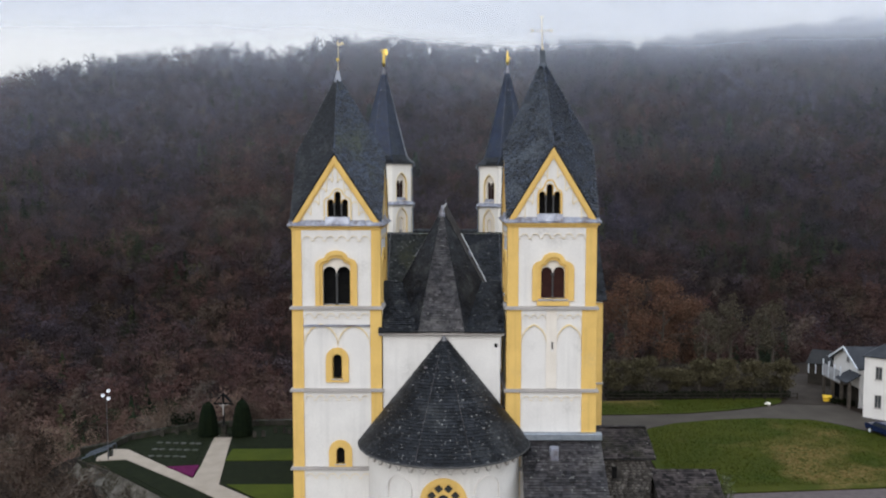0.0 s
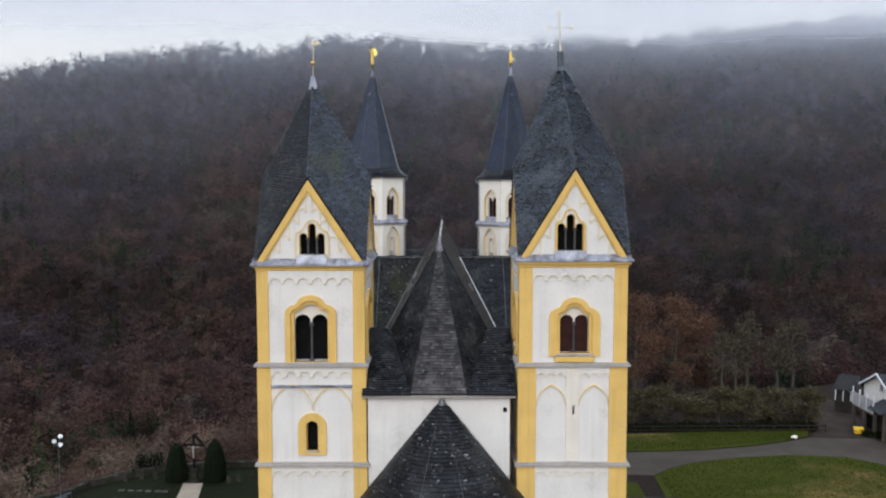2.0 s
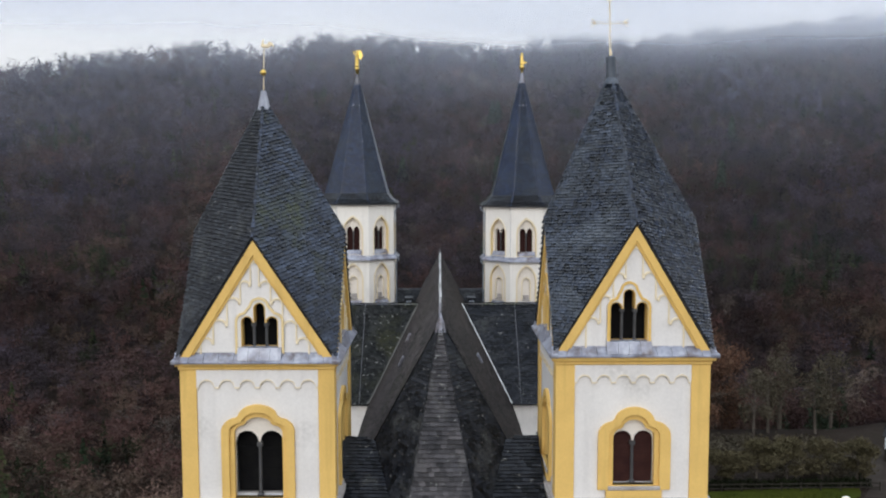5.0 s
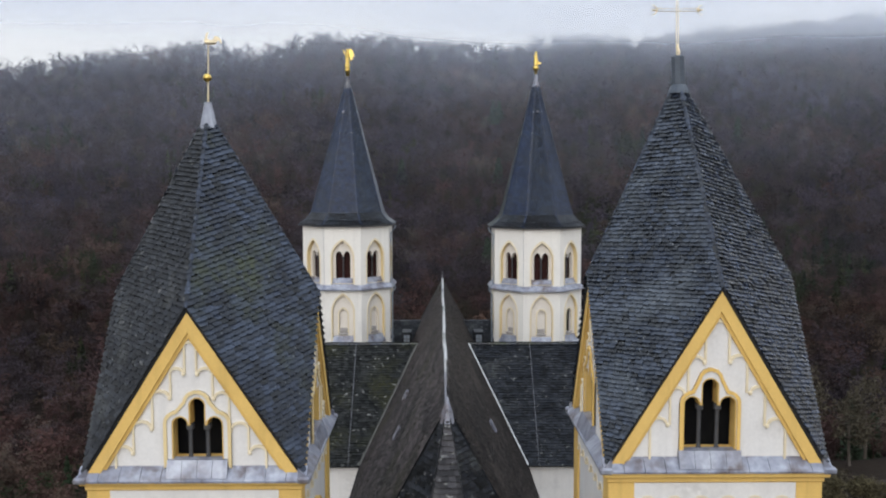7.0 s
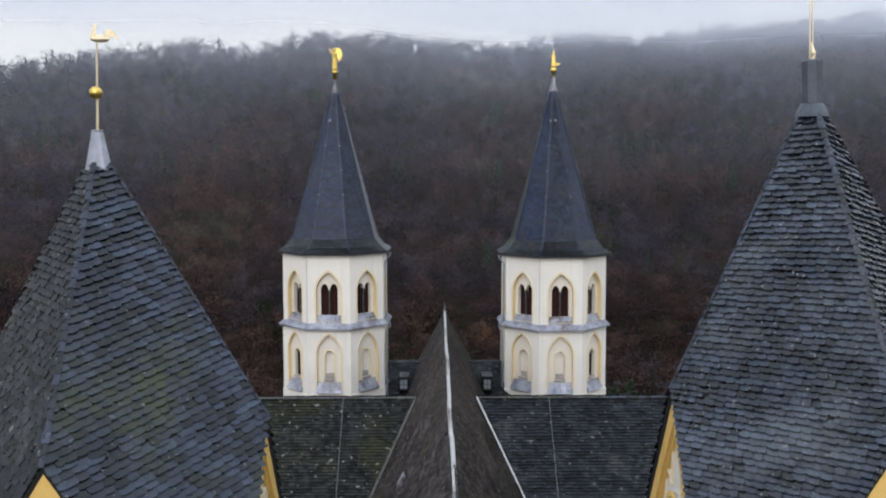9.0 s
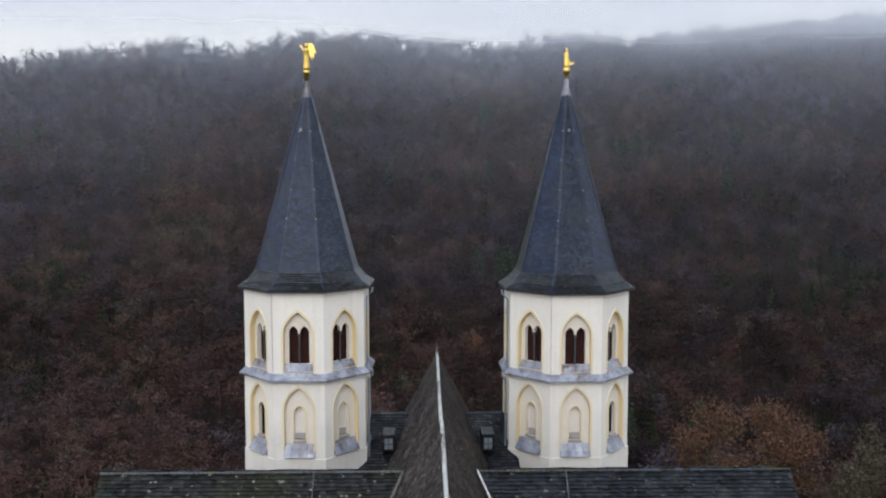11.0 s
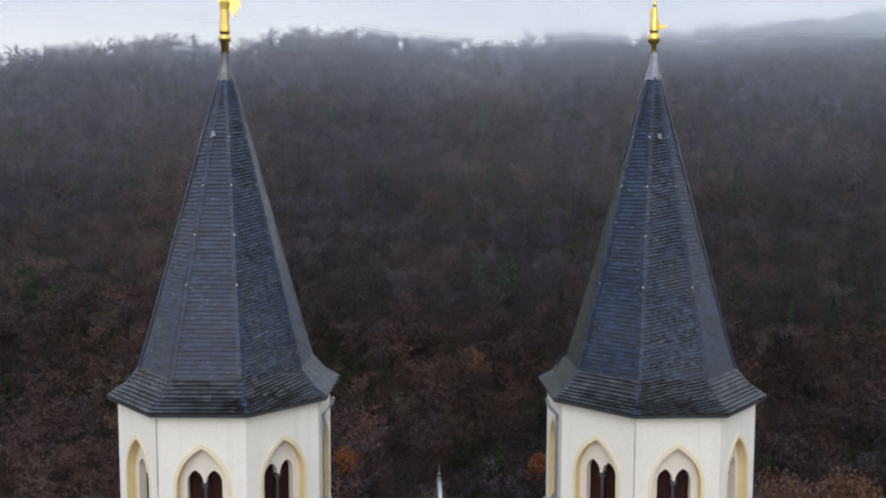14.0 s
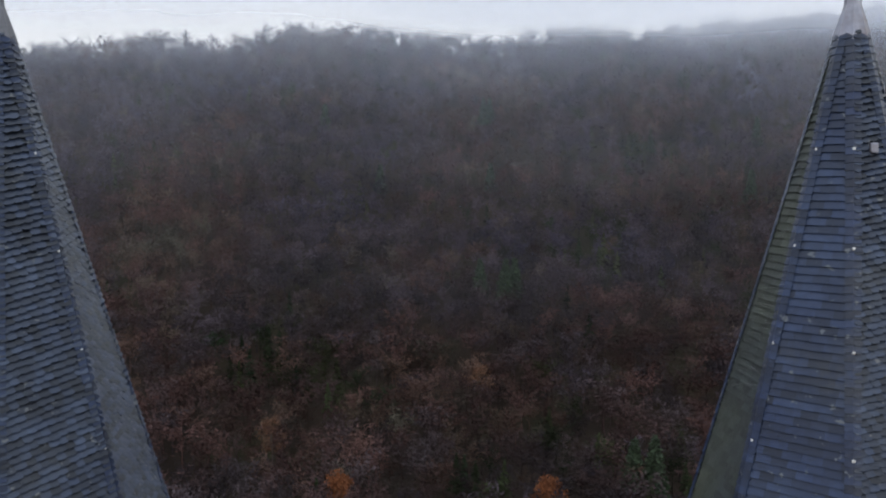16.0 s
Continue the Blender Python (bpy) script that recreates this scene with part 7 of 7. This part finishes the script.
def car(x, y, yaw):
    c = thing("car", (x, y, GROUND_Z), "dark blue parked estate car on the lane", "car")
    m = pose(x, y, GROUND_Z + 0.05, 0, 0, yaw)
    side = [(-2.1, 0.35), (-2.15, 0.75), (-2.05, 0.95), (-1.2, 1.02), (-0.55, 1.42), (0.9, 1.46), (1.7, 1.35), (2.1, 0.95), (2.15, 0.45), (2.05, 0.32)]
    bm = bmesh.new()
    plate(bm, [side], -0.82, 0.82, m)
    bmesh.ops.bevel(bm, geom=[e for e in bm.edges if len(e.link_faces) == 2 and e.calc_face_angle(0) > 0.9], offset=0.08, segments=2, affect="EDGES")
    body = part("body", bm, CAR_BLUE, c)
    for s in (-1, 1):
        bm = bmesh.new()
        plate(bm, [[(-1.05, 1.02), (-0.5, 1.36), (0.28, 1.38), (0.28, 1.02)]], s * 0.83 - 0.01, s * 0.83 + 0.01, m)
        part("side_window", bm, PANE, body)
        bm = bmesh.new()
        plate(bm, [[(0.36, 1.02), (0.36, 1.38), (1.5, 1.33), (1.75, 1.02)]], s * 0.83 - 0.01, s * 0.83 + 0.01, m)
        part("side_window", bm, PANE, body)
    for a, b in (((-1.16, 1.05), (-0.58, 1.41)), ((1.75, 1.33), (2.08, 0.98))):
        bm = bmesh.new()
        nx, nz = (-(b[1] - a[1]), b[0] - a[0])
        k = 0.02 / math.hypot(nx, nz)
        vs = [m @ Vector((p[0] + nx * k, w, p[1] + nz * k)) for p in (a, b) for w in (-0.68, 0.68)]
        bm.faces.new([bm.verts.new(vs[i]) for i in (0, 1, 3, 2)])
        part("windscreen", bm, PANE, body)
    for s in (-1, 1):
        bm = bmesh.new()
        box(bm, (-2.17, s * 0.6 - 0.17, 0.62), (-2.05, s * 0.6 + 0.17, 0.8), m, 0.03)
        part("headlight", bm, LAMP_WHITE, body)
    for u in (-1.35, 1.35):
        for s in (-1, 1):
            mw = m @ Matrix.Translation((u, s * 0.78, 0.31)) @ Matrix.Rotation(math.pi / 2, 4, "X")
            bm = bmesh.new()
            lathe(bm, [(0.2, -0.1), (0.31, -0.1), (0.33, -0.05), (0.33, 0.05), (0.31, 0.1), (0.2, 0.1)], (0, 0), 18)
            bm.transform(mw)
            w = part("wheel", bm, RUBBER, c)
            bm = bmesh.new()
            lathe(bm, [(0.2, -0.11), (0.05, -0.12), (0.05, 0.12), (0.2, 0.11)], (0, 0), 12)
            bm.transform(mw)
            part("rim", bm, LAMP_WHITE, w)
    settle(c, 1.25)


car(59.6, 73.7, -74)

# fence in front of the hedge
fence = thing("fence", (40, 86.6, GROUND_Z), "low dark wet wooden post-and-rail fence", "fence")
fx = [26 + 2.4 * i for i in range(13)]
fy = lambda x: 86.3 + 0.02 * (x - 26)
for i, x in enumerate(fx):
    bm = bmesh.new()
    box(bm, (x - 0.07, fy(x) - 0.07, GROUND_Z), (x + 0.07, fy(x) + 0.07, GROUND_Z + 1.15), bevel=0.015)
    part("post", bm, DARK_WOOD, fence)
    if i < len(fx) - 1:
        for z in (0.45, 0.95):
            bm = bmesh.new()
            box(bm, (x, fy(x) - 0.11, GROUND_Z + z), (x + 2.4, fy(x) - 0.05, GROUND_Z + z + 0.12), bevel=0.01)
            part("rail", bm, DARK_WOOD, fence)
gate = thing("gate_post", (54.0, 88.2, GROUND_Z), "squat stone gate post beside the lane", "gate post")
bm = bmesh.new()
box(bm, (53.7, 87.9, GROUND_Z), (54.3, 88.5, GROUND_Z + 1.6), bevel=0.03)
box(bm, (53.62, 87.82, GROUND_Z + 1.6), (54.38, 88.58, GROUND_Z + 1.75), bevel=0.03)
part("stone", bm, RUBBLE_DARK, gate)


for ob in (kiosk, bin_, tr, fence, gate):
    settle(ob)


# ---------------------------------------------------------------- bare trees of the grounds
def twiggy_tree(name, x, y, z, h, spread, seed, material, label, group, count=900, low=0.25, size=0.34):
    t = thing(name, (x, y, z), label, "tree", group)
    bm = bmesh.new()
    branching(bm, (x, y, z), h, spread, seed, 0.018 * h + 0.05, 11)
    part("trunk", bm, BARK, t)
    rng = np.random.default_rng(seed)
    cl = []
    for i in range(11):
        a, f = rng.uniform(0, 6.28), rng.uniform(low, 0.92)
        rr = spread * math.sin(math.pi * min(1, 0.22 + 0.72 * (f - low) / (1 - low))) * rng.uniform(0.35, 0.85)
        cl.append((x + rr * math.cos(a), y + rr * math.sin(a), z + h * f, spread * rng.uniform(0.35, 0.55), h * rng.uniform(0.09, 0.16)))
    leafy("crown", cl, count // 11, size, seed, material, t, up=0.4)
    return t


# a row of round-headed bare trees behind the fence, over a low hedge
for i in range(7):
    x = 27.8 + i * 4.3 + 0.4 * math.sin(i * 3.1)
    twiggy_tree("pollard_tree", *site(x, 88.6 + 0.4 * math.sin(i * 1.7)), GROUND_Z - 0.2, 6.2 + 0.4 * math.sin(i * 2.3), 2.7, 60 + i, TWIG,
                "round-headed brown leafless pollard tree behind the fence", "pollard row", 4400, 0.34, 0.20)
low_hedge = thing("hedge", (40, 87.2, GROUND_Z), "low dark clipped hedge behind the fence", "hedge")
leafy("foliage", [(26.5 + 0.9 * k, 87.2 + 0.02 * (0.9 * k), GROUND_Z + 0.6, 0.75, 0.6) for k in range(31)], 130, 0.2, 5, EARTH, low_hedge)
bm = bmesh.new()
for k in range(31):
    x = 26.5 + 0.9 * k
    tube(bm, [(x, 87.2, GROUND_Z - 0.1), (x + 0.1, 87.25, GROUND_Z + 0.8)], [0.03, 0.012], 5)
part("stems", bm, BARK, low_hedge)
settle(low_hedge)
# brown thicket between the pollards and the wood
rngt = np.random.default_rng(31)
clumps = []
for k in range(150):
    x, y = site(rngt.uniform(20, 56), rngt.uniform(89.5, 99))
    clumps.append((x, y, terrain(x, y) + rngt.uniform(0.5, 1.6), rngt.uniform(0.9, 1.8), rngt.uniform(0.6, 1.2)))
tagged(leafy("thicket", clumps, 90, 0.26, 32, BARE_TWIG, None), "brown leafless undergrowth behind the pollard row", "undergrowth", kind="stuff")
# bare trees between the oaks and the outbuilding
for i, (x, y, h, s) in enumerate(((50.5, 103.5, 12.5, 3.0), (54.0, 106.5, 13.5, 3.2), (57.5, 103.0, 11.0, 2.6), (61.5, 105.5, 12.0, 3.0), (47.0, 101.0, 10.5, 2.6))):
    x, y = site(x, y)
    twiggy_tree("bare_tree", x, y, terrain(x, y) - 0.2, 1.08 * h + (GROUND_Z - terrain(x, y)), 1.08 * s, 120 + i, BARE_TWIG, "grey-brown leafless tree at the wood's edge", "bare trees", 1500, 0.28, 0.24)
# oaks that keep their rust-brown leaves
for i, (x, y, h, s) in enumerate(((33.5, 104.5, 16.5, 5.2), (41.0, 106.0, 15.5, 5.4), (46.5, 108.5, 13.0, 4.2))):
    x, y = site(x, y)
    twiggy_tree("oak", x, y, terrain(x, y) - 0.2, 1.08 * h + (GROUND_Z - terrain(x, y)), 1.08 * s, 80 + i, RUST_LEAF, "broad oak still carrying rust-brown winter leaves", "rust-leaved oaks", 7500, 0.22, 0.21)
kerb_hedge = thing("hedge", (60.5, 84.8, GROUND_Z), "low dark hedge in front of the outbuilding", "hedge")
leafy("foliage", [(59.9 + 0.55 * k, 85.3 - 0.32 * k, GROUND_Z + 0.45, 0.6, 0.5) for k in range(8)], 110, 0.18, 15, EARTH, kerb_hedge)
bm = bmesh.new()
for k in range(8):
    tube(bm, [(59.9 + 0.55 * k, 85.3 - 0.32 * k, GROUND_Z - 0.05), (60.0 + 0.55 * k, 85.3 - 0.32 * k, GROUND_Z + 0.7)], [0.03, 0.012], 5)
part("stems", bm, BARK, kerb_hedge)
settle(kerb_hedge)
# scattered conifers and bare trees at the edge of the spur
CONIFER = surface("spruce_needles", (0.014, 0.026, 0.012), (0.022, 0.036, 0.016), 1.0, 0.9, 0.2, 6.0, pieces=0.4)
for i, (x, y, h) in enumerate(((61.5, 108, 11.0), (66, 110, 9.5), (57.5, 112, 9.0), (26.5, 122, 13.0), (30.0, 118, 10.0))):
    x, y = site(x, y)
    t = thing("spruce", (x, y, terrain(x, y) - 0.2), "dark green spruce at the wood's edge", "conifer", "spruces")
    z = terrain(x, y) - 0.2
    bm = bmesh.new()
    tube(bm, [(x, y, z), (x, y, z + h)], [0.16, 0.03], 6)
    part("trunk", bm, BARK, t)
    leafy("crown", [(x, y, z + h * (0.1 + 0.085 * k), (1 - 0.085 * k) * h * 0.2 + 0.15, h * 0.06) for k in range(11)], 130, 0.4, 30 + i, CONIFER, t, up=-0.5)


# single trees that stand out of the wood across the valley
AMBER_LEAF = surface("amber_leaves", (0.17, 0.062, 0.026), (0.12, 0.050, 0.026), 0.5, 0.9, 0.3, 5.0, pieces=0.35, spec=0.08)
for i, (x, y, h, s) in enumerate(((33.0, 306.0, 16.0, 4.4), (-21.0, 309.0, 15.0, 4.6), (-43.0, 331.0, 16.0, 4.2), (18.0, 361.0, 16.0, 4.6))):
    twiggy_tree("oak", x, y, terrain(x, y) - 0.3, h, s, 180 + i, AMBER_LEAF if i < 2 else RUST_LEAF, "oak with amber-brown winter leaves in the valley wood", "amber oaks", 3300 if i < 2 else 1300, 0.45, 0.36)
for i, (x, y, h) in enumerate(((23.0, 428, 19.0), (33.0, 426, 21.0), (37.0, 430, 20.0), (63.0, 316, 19.0), (58.0, 318, 17.0), (85.0, 312, 18.0), (37.0, 611, 20.0), (41.0, 614, 19.0), (-21.0, 524, 18.0), (35.0, 528, 19.0), (188.0, 570, 20.0), (162.0, 509, 20.0), (-56.0, 590, 19.0))):
    z = terrain(x, y) - 0.3
    t = thing("spruce", (x, y, z), "dark green spruce among the leafless hillside trees", "conifer", "hillside spruces")
    bm = bmesh.new()
    tube(bm, [(x, y, z), (x, y, z + h)], [0.22, 0.03], 6)
    part("trunk", bm, BARK, t)
    leafy("crown", [(x, y, z + h * (0.25 + 0.07 * k), (1 - 0.085 * k) * h * 0.2 + 0.15, h * 0.05) for k in range(11)], 190, 0.85, 230 + i, CONIFER, t, up=-0.5)


# ---------------------------------------------------------------- the wood
def bare_template(seed, twigs, conifer=False, thin=1.0, low=0.25):
    """One tree of unit height as loose triangles: a trunk, limbs above the share low of its height and a haze of twigs."""
    rng = np.random.default_rng(seed)
    tri = []

    def bar(a, b, w0, w1):
        a, b = np.array(a), np.array(b)
        d = b - a
        for k in range(2):
            s = np.cross(d, [(0.3, 1, 0.1), (1, -0.2, 0.1)][k])
            s /= np.linalg.norm(s) + 1e-9
            tri.append((a - s * w0, a + s * w0, b + s * w1))
    if conifer:
        bar((0, 0, 0), (0, 0, 1), 0.012, 0.002)
        for i in range(twigs):
            f = rng.uniform(0.12, 1) ** 0.8
            r = 0.21 * (1.05 - f) * rng.uniform(0.5, 1.1)
            a = rng.uniform(0, 6.28)
            p = np.array((r * math.cos(a), r * math.sin(a), f))
            d = np.array((math.cos(a), math.sin(a), -0.35)) * 0.06 * (1.3 - f)
            s = np.array((-math.sin(a), math.cos(a), rng.normal(0, 0.4))) * 0.035
            tri.append((p - d - s, p - d + s, p + d))
        return np.array(tri)
    lean = rng.normal(0, 0.03, 2)
    bar((0, 0, -0.05), (lean[0], lean[1], 0.72), 0.013, 0.004)
    limbs = []
    for i in range(9):
        f = rng.uniform(low, max(0.7, low + 0.22))
        a = rng.uniform(0, 6.28)
        ln = rng.uniform(0.15, 0.30)
        s = np.array((lean[0] * f, lean[1] * f, f))
        e = s + np.array((ln * math.cos(a), ln * math.sin(a), ln * rng.uniform(0.5, 1.3)))
        bar(s, e, 0.006, 0.002)
        limbs.append((s, e))
    for i in range(twigs):
        s, e = limbs[int(rng.integers(len(limbs)))]
        p = s + (e - s) * rng.uniform(0.3, 1.15) + rng.normal(0, 0.05, 3)
        p[2] = min(p[2], 0.97)
        d = np.array((p[0] * 0.8, p[1] * 0.8, 0.12)) + rng.normal(0, 0.35, 3)
        d = d / np.linalg.norm(d) * rng.uniform(0.04, 0.10)
        w = np.cross(d, rng.normal(0, 1, 3))
        w = w / (np.linalg.norm(w) + 1e-9) * rng.uniform(0.008, 0.022) * thin
        tri.append((p - w, p + w, p + d))
    return np.array(tri)


def build_wood():
    rng = np.random.default_rng(12)
    near = [bare_template(i, 290, thin=0.7) for i in range(6)]
    fine_near = [bare_template(60 + i, 520, thin=0.38) for i in range(4)]
    mid = [bare_template(20 + i, 150, thin=0.9) for i in range(6)]
    crest = [bare_template(80 + i, 120, thin=0.8, low=0.42) for i in range(6)]
    cone = [bare_template(40 + i, 130, True) for i in range(2)]
    V, T, G = [], [], []
    y = 96.0
    while y < 795:
        step = 5.0 + y * 0.0040
        half = 0.58 * (y + 12) + 30
        x = -half + rng.uniform(0, step)
        while x < half:
            px, py = x + rng.normal(0, step * 0.28), y + rng.normal(0, step * 0.28)
            x += step if y < 715 else step * 0.75
            if py < 200 and terrain(px, py) > GROUND_Z - 2.0 or 200 < py < 292 and px > -30:
                continue
            z = terrain(px, py)
            big = fractal(px, py, 0.012)
            fine = fractal(px + 300, py, 0.05)
            far = py / 780
            h = rng.uniform(11, 17) * (0.75 if rng.uniform() < 0.2 else 1.0)
            if py < 165:
                h *= 0.62
            if py > 715:
                h *= rng.choice((0.5, 0.8, 1.1, 1.25, 1.4))
            tone = 0.36 + 0.62 * big + 0.18 * fine + rng.normal(0, 0.07)
            tone -= 0.10 * max(0, far - 0.45)
            if py < 520 and rng.uniform() < 0.06:
                tone = rng.uniform(0.55, 0.70)
            if rng.uniform() < 0.05:
                tone = 0.78
            warm = min(1.0, max(0.0, (600 - py) / 260.0))
            tone = (1 - warm) * tone + warm * (0.42 + 0.42 * tone + rng.normal(0, 0.07))
            if px < -10:
                lw = min(1.0, max(0.0, (340 - py) / 150.0))
                tone = (1 - lw) * tone + lw * (0.66 + 0.12 * tone + rng.normal(0, 0.035))
            tone = min(max(tone, 0.0), 0.82)
            green = fractal(px - 500, py + 200, 0.014)
            kind = fine_near if py < 190 else near if py < 480 else crest if py > 738 and fractal(px, 0, 0.013) > 0.32 and rng.uniform() < 0.6 else mid
            if green > 0.30 and rng.uniform() < 0.42 or rng.uniform() < 0.012:
                tone = rng.uniform(0.86, 1.0)
                if rng.uniform() < 0.6:
                    kind = cone
            t = kind[int(rng.integers(len(kind)))]
            a = rng.uniform(0, 6.28)
            c, s = math.cos(a), math.sin(a)
            wide = rng.uniform(0.95, 1.4) * h
            if kind is cone:
                wide = h
            R = np.array(((c * wide, -s * wide, 0), (s * wide, c * wide, 0), (0, 0, h)))
            V.append((t.reshape(-1, 3) @ R.T + np.array((px, py, z))).astype(np.float32))
            T.append(np.full(len(t) * 3, tone, np.float32))
            # brightness per crown: random, set by place; the lift at left paints haze
            crown_gain = math.exp(0.42 * rng.normal() + 0.50 * fractal(px + 900, py, 0.018)) * (1 + 0.35 * min(1.0, max(0.0, (-px - 60) / 60.0)))
            G.append(np.full(len(t) * 3, min(max(crown_gain, 0.45), 1.7) * (1.5 if py < 200 and px < 2 else 0.9 if py < 200 and px > 24 else (0.88 if px < -10 and py < 330 else 0.74) + 0.26 * min(1.0, max(0.0, (py - 300) / 300.0))), np.float32))
            # undergrowth along the crest
            if 715 < py < 772:
                low = mid[int(rng.integers(len(mid)))]
                R = np.array(((c * 12, -s * 12, 0), (s * 12, c * 12, 0), (0, 0, 6.5)))
                V.append((low.reshape(-1, 3) @ R.T + np.array((px + rng.normal(0, 2), py - 2, z - 0.5))).astype(np.float32))
                T.append(np.full(len(low) * 3, tone, np.float32))
                G.append(np.full(len(low) * 3, 1.0, np.float32))
        y += step * (0.92 if y < 715 else 0.6)
    # the slope below the terrace and left of the spur
    for i in range(420):
        px, py = rng.uniform(-90, -26), rng.uniform(50, 98)
        z = terrain(px, py)
        if z > GROUND_Z - 2.0 or px > -49 and below_terrace(px, py) < 6.5:
            continue
        h = rng.uniform(6, 11)
        t = fine_near[int(rng.integers(4))]
        a = rng.uniform(0, 6.28)
        c, s, w = math.cos(a), math.sin(a), h * 1.25
        R = np.array(((c * w, -s * w, 0), (s * w, c * w, 0), (0, 0, h)))
        V.append((t.reshape(-1, 3) @ R.T + np.array((px, py, z))).astype(np.float32))
        G.append(np.full(len(t) * 3, 0.9 * math.exp(0.25 * rng.normal()), np.float32))
        T.append(np.full(len(t) * 3, min(0.78, max(0.6, 0.73 + rng.normal(0, 0.03))), np.float32))
    V, T, G = np.concatenate(V), np.concatenate(T), np.concatenate(G)
    n_t = len(V) // 3
    me = bpy.data.meshes.new("winter_wood")
    me.vertices.add(len(V))
    me.vertices.foreach_set("co", V.ravel())
    me.loops.add(len(V))
    me.loops.foreach_set("vertex_index", np.arange(len(V), dtype=np.int32))
    me.polygons.add(n_t)
    me.polygons.foreach_set("loop_start", np.arange(0, len(V), 3, dtype=np.int32))
    me.update()
    at = me.attributes.new("tone", "FLOAT", "POINT")
    at.data.foreach_set("value", T)
    at = me.attributes.new("crown_brightness", "FLOAT", "POINT")
    at.data.foreach_set("value", G)
    me.materials.append(FOREST)
    return tagged(new("winter_wood", me), "leafless brown and violet winter wood with some evergreens", "wood", kind="stuff")


wood = build_wood()


# ---------------------------------------------------------------- low cloud on the hill
def mist_material(name, tint):
    """Thin cloud: lets most light through; the mesh says how thick it is, with drifts on top."""
    m = bpy.data.materials.new(name)
    m.use_nodes = True
    n, l = m.node_tree.nodes, m.node_tree.links
    n.clear()
    out = n.new("ShaderNodeOutputMaterial")
    geo = n.new("ShaderNodeNewGeometry")
    mp = n.new("ShaderNodeMapping")
    mp.inputs["Scale"].default_value = (0.006, 0.006, 0.014)
    l.new(geo.outputs["Position"], mp.inputs[0])
    ns = n.new("ShaderNodeTexNoise")
    ns.inputs["Scale"].default_value, ns.inputs["Detail"].default_value = 1.0, 3.0
    l.new(mp.outputs[0], ns.inputs["Vector"])
    dr = n.new("ShaderNodeMapRange")
    dr.inputs[1].default_value, dr.inputs[2].default_value, dr.inputs[3].default_value, dr.inputs[4].default_value = 0.25, 0.75, 0.6, 1.4
    l.new(ns.outputs[0], dr.inputs[0])
    at = n.new("ShaderNodeAttribute")
    at.attribute_name = "thickness"
    mul = n.new("ShaderNodeMath")
    mul.operation = "MULTIPLY"
    mul.use_clamp = True
    l.new(at.outputs["Fac"], mul.inputs[0])
    l.new(dr.outputs[0], mul.inputs[1])
    dif, trl, tra = n.new("ShaderNodeBsdfDiffuse"), n.new("ShaderNodeBsdfTranslucent"), n.new("ShaderNodeBsdfTransparent")
    dif.inputs[0].default_value = trl.inputs[0].default_value = (*tint, 1)
    mx, mx2 = n.new("ShaderNodeMixShader"), n.new("ShaderNodeMixShader")
    l.new(dif.outputs[0], mx.inputs[1])
    l.new(trl.outputs[0], mx.inputs[2])
    l.new(mul.outputs[0], mx2.inputs[0])
    l.new(tra.outputs[0], mx2.inputs[1])
    l.new(mx.outputs[0], mx2.inputs[2])
    l.new(mx2.outputs[0], out.inputs[0])
    return m


MIST = mist_material("mist", (0.76, 0.83, 0.985))
CLOUD = mist_material("cloud", (0.84, 0.875, 0.94))


def mist_bank(y, base, cloud, low, high, soft, material=MIST):
    """A bank of thin cloud over the slope: base everywhere above the trees, cloud added between the heights low and high."""
    xs = np.linspace(-0.75 * y - 150, 0.75 * y + 150, 90)
    zs = np.linspace(-60, 240, 60)
    V, A = [], []
    for x in xs:
        yb = y + 10 * math.sin(x * 0.011 + y)
        lift = 0.03 * x + 0.055 * max(0.0, x - 60)
        for z in zs:
            V.append((x, yb + 0.04 * z, z))
            clear = min(1.0, max(0.0, (z - terrain(x, yb + 0.04 * z) - 7) / soft))
            clear = clear * clear * (3 - 2 * clear)
            up = min(1.0, max(0.0, (z + lift - low) / (high - low)))
            gone = min(1.0, max(0.0, (225 - z - 0.04 * x) / 42.0))
            A.append((base + cloud * up * up * (3 - 2 * up)) * clear * gone)
    k = len(zs)
    Fc = [(k * i + j, k * i + k + j, k * i + k + 1 + j, k * i + 1 + j) for i in range(len(xs) - 1) for j in range(k - 1)]
    me = bpy.data.meshes.new("mist")
    me.from_pydata(V, [], Fc)
    at = me.attributes.new("thickness", "FLOAT", "POINT")
    at.data.foreach_set("value", A)
    me.materials.append(material)
    me.polygons.foreach_set("use_smooth", [True] * len(me.polygons))
    ob = new("mist", me)
    ob.visible_shadow = False
    return tagged(ob, "thin grey low cloud drifting over the hilltop", "mist", "mist banks", kind="structure")


for y, base, cloud, low, high, soft in ((380, 0.018, 0.02, 60, 120, 34), (500, 0.042, 0.03, 80, 130, 34), (580, 0.048, 0.07, 92, 140, 32),
                                        (645, 0.07, 0.14, 106, 154, 30), (705, 0.08, 0.40, 128, 170, 20)):
    mist_bank(y, base, cloud, low, high, soft, CLOUD if y > 700 else MIST)


# ---------------------------------------------------------------- single slates
for poses, material, parent in PIECES:
    for m in poses:
        ob = hang(new("slate", slate_mesh(material)), parent)
        ob.matrix_basis = m
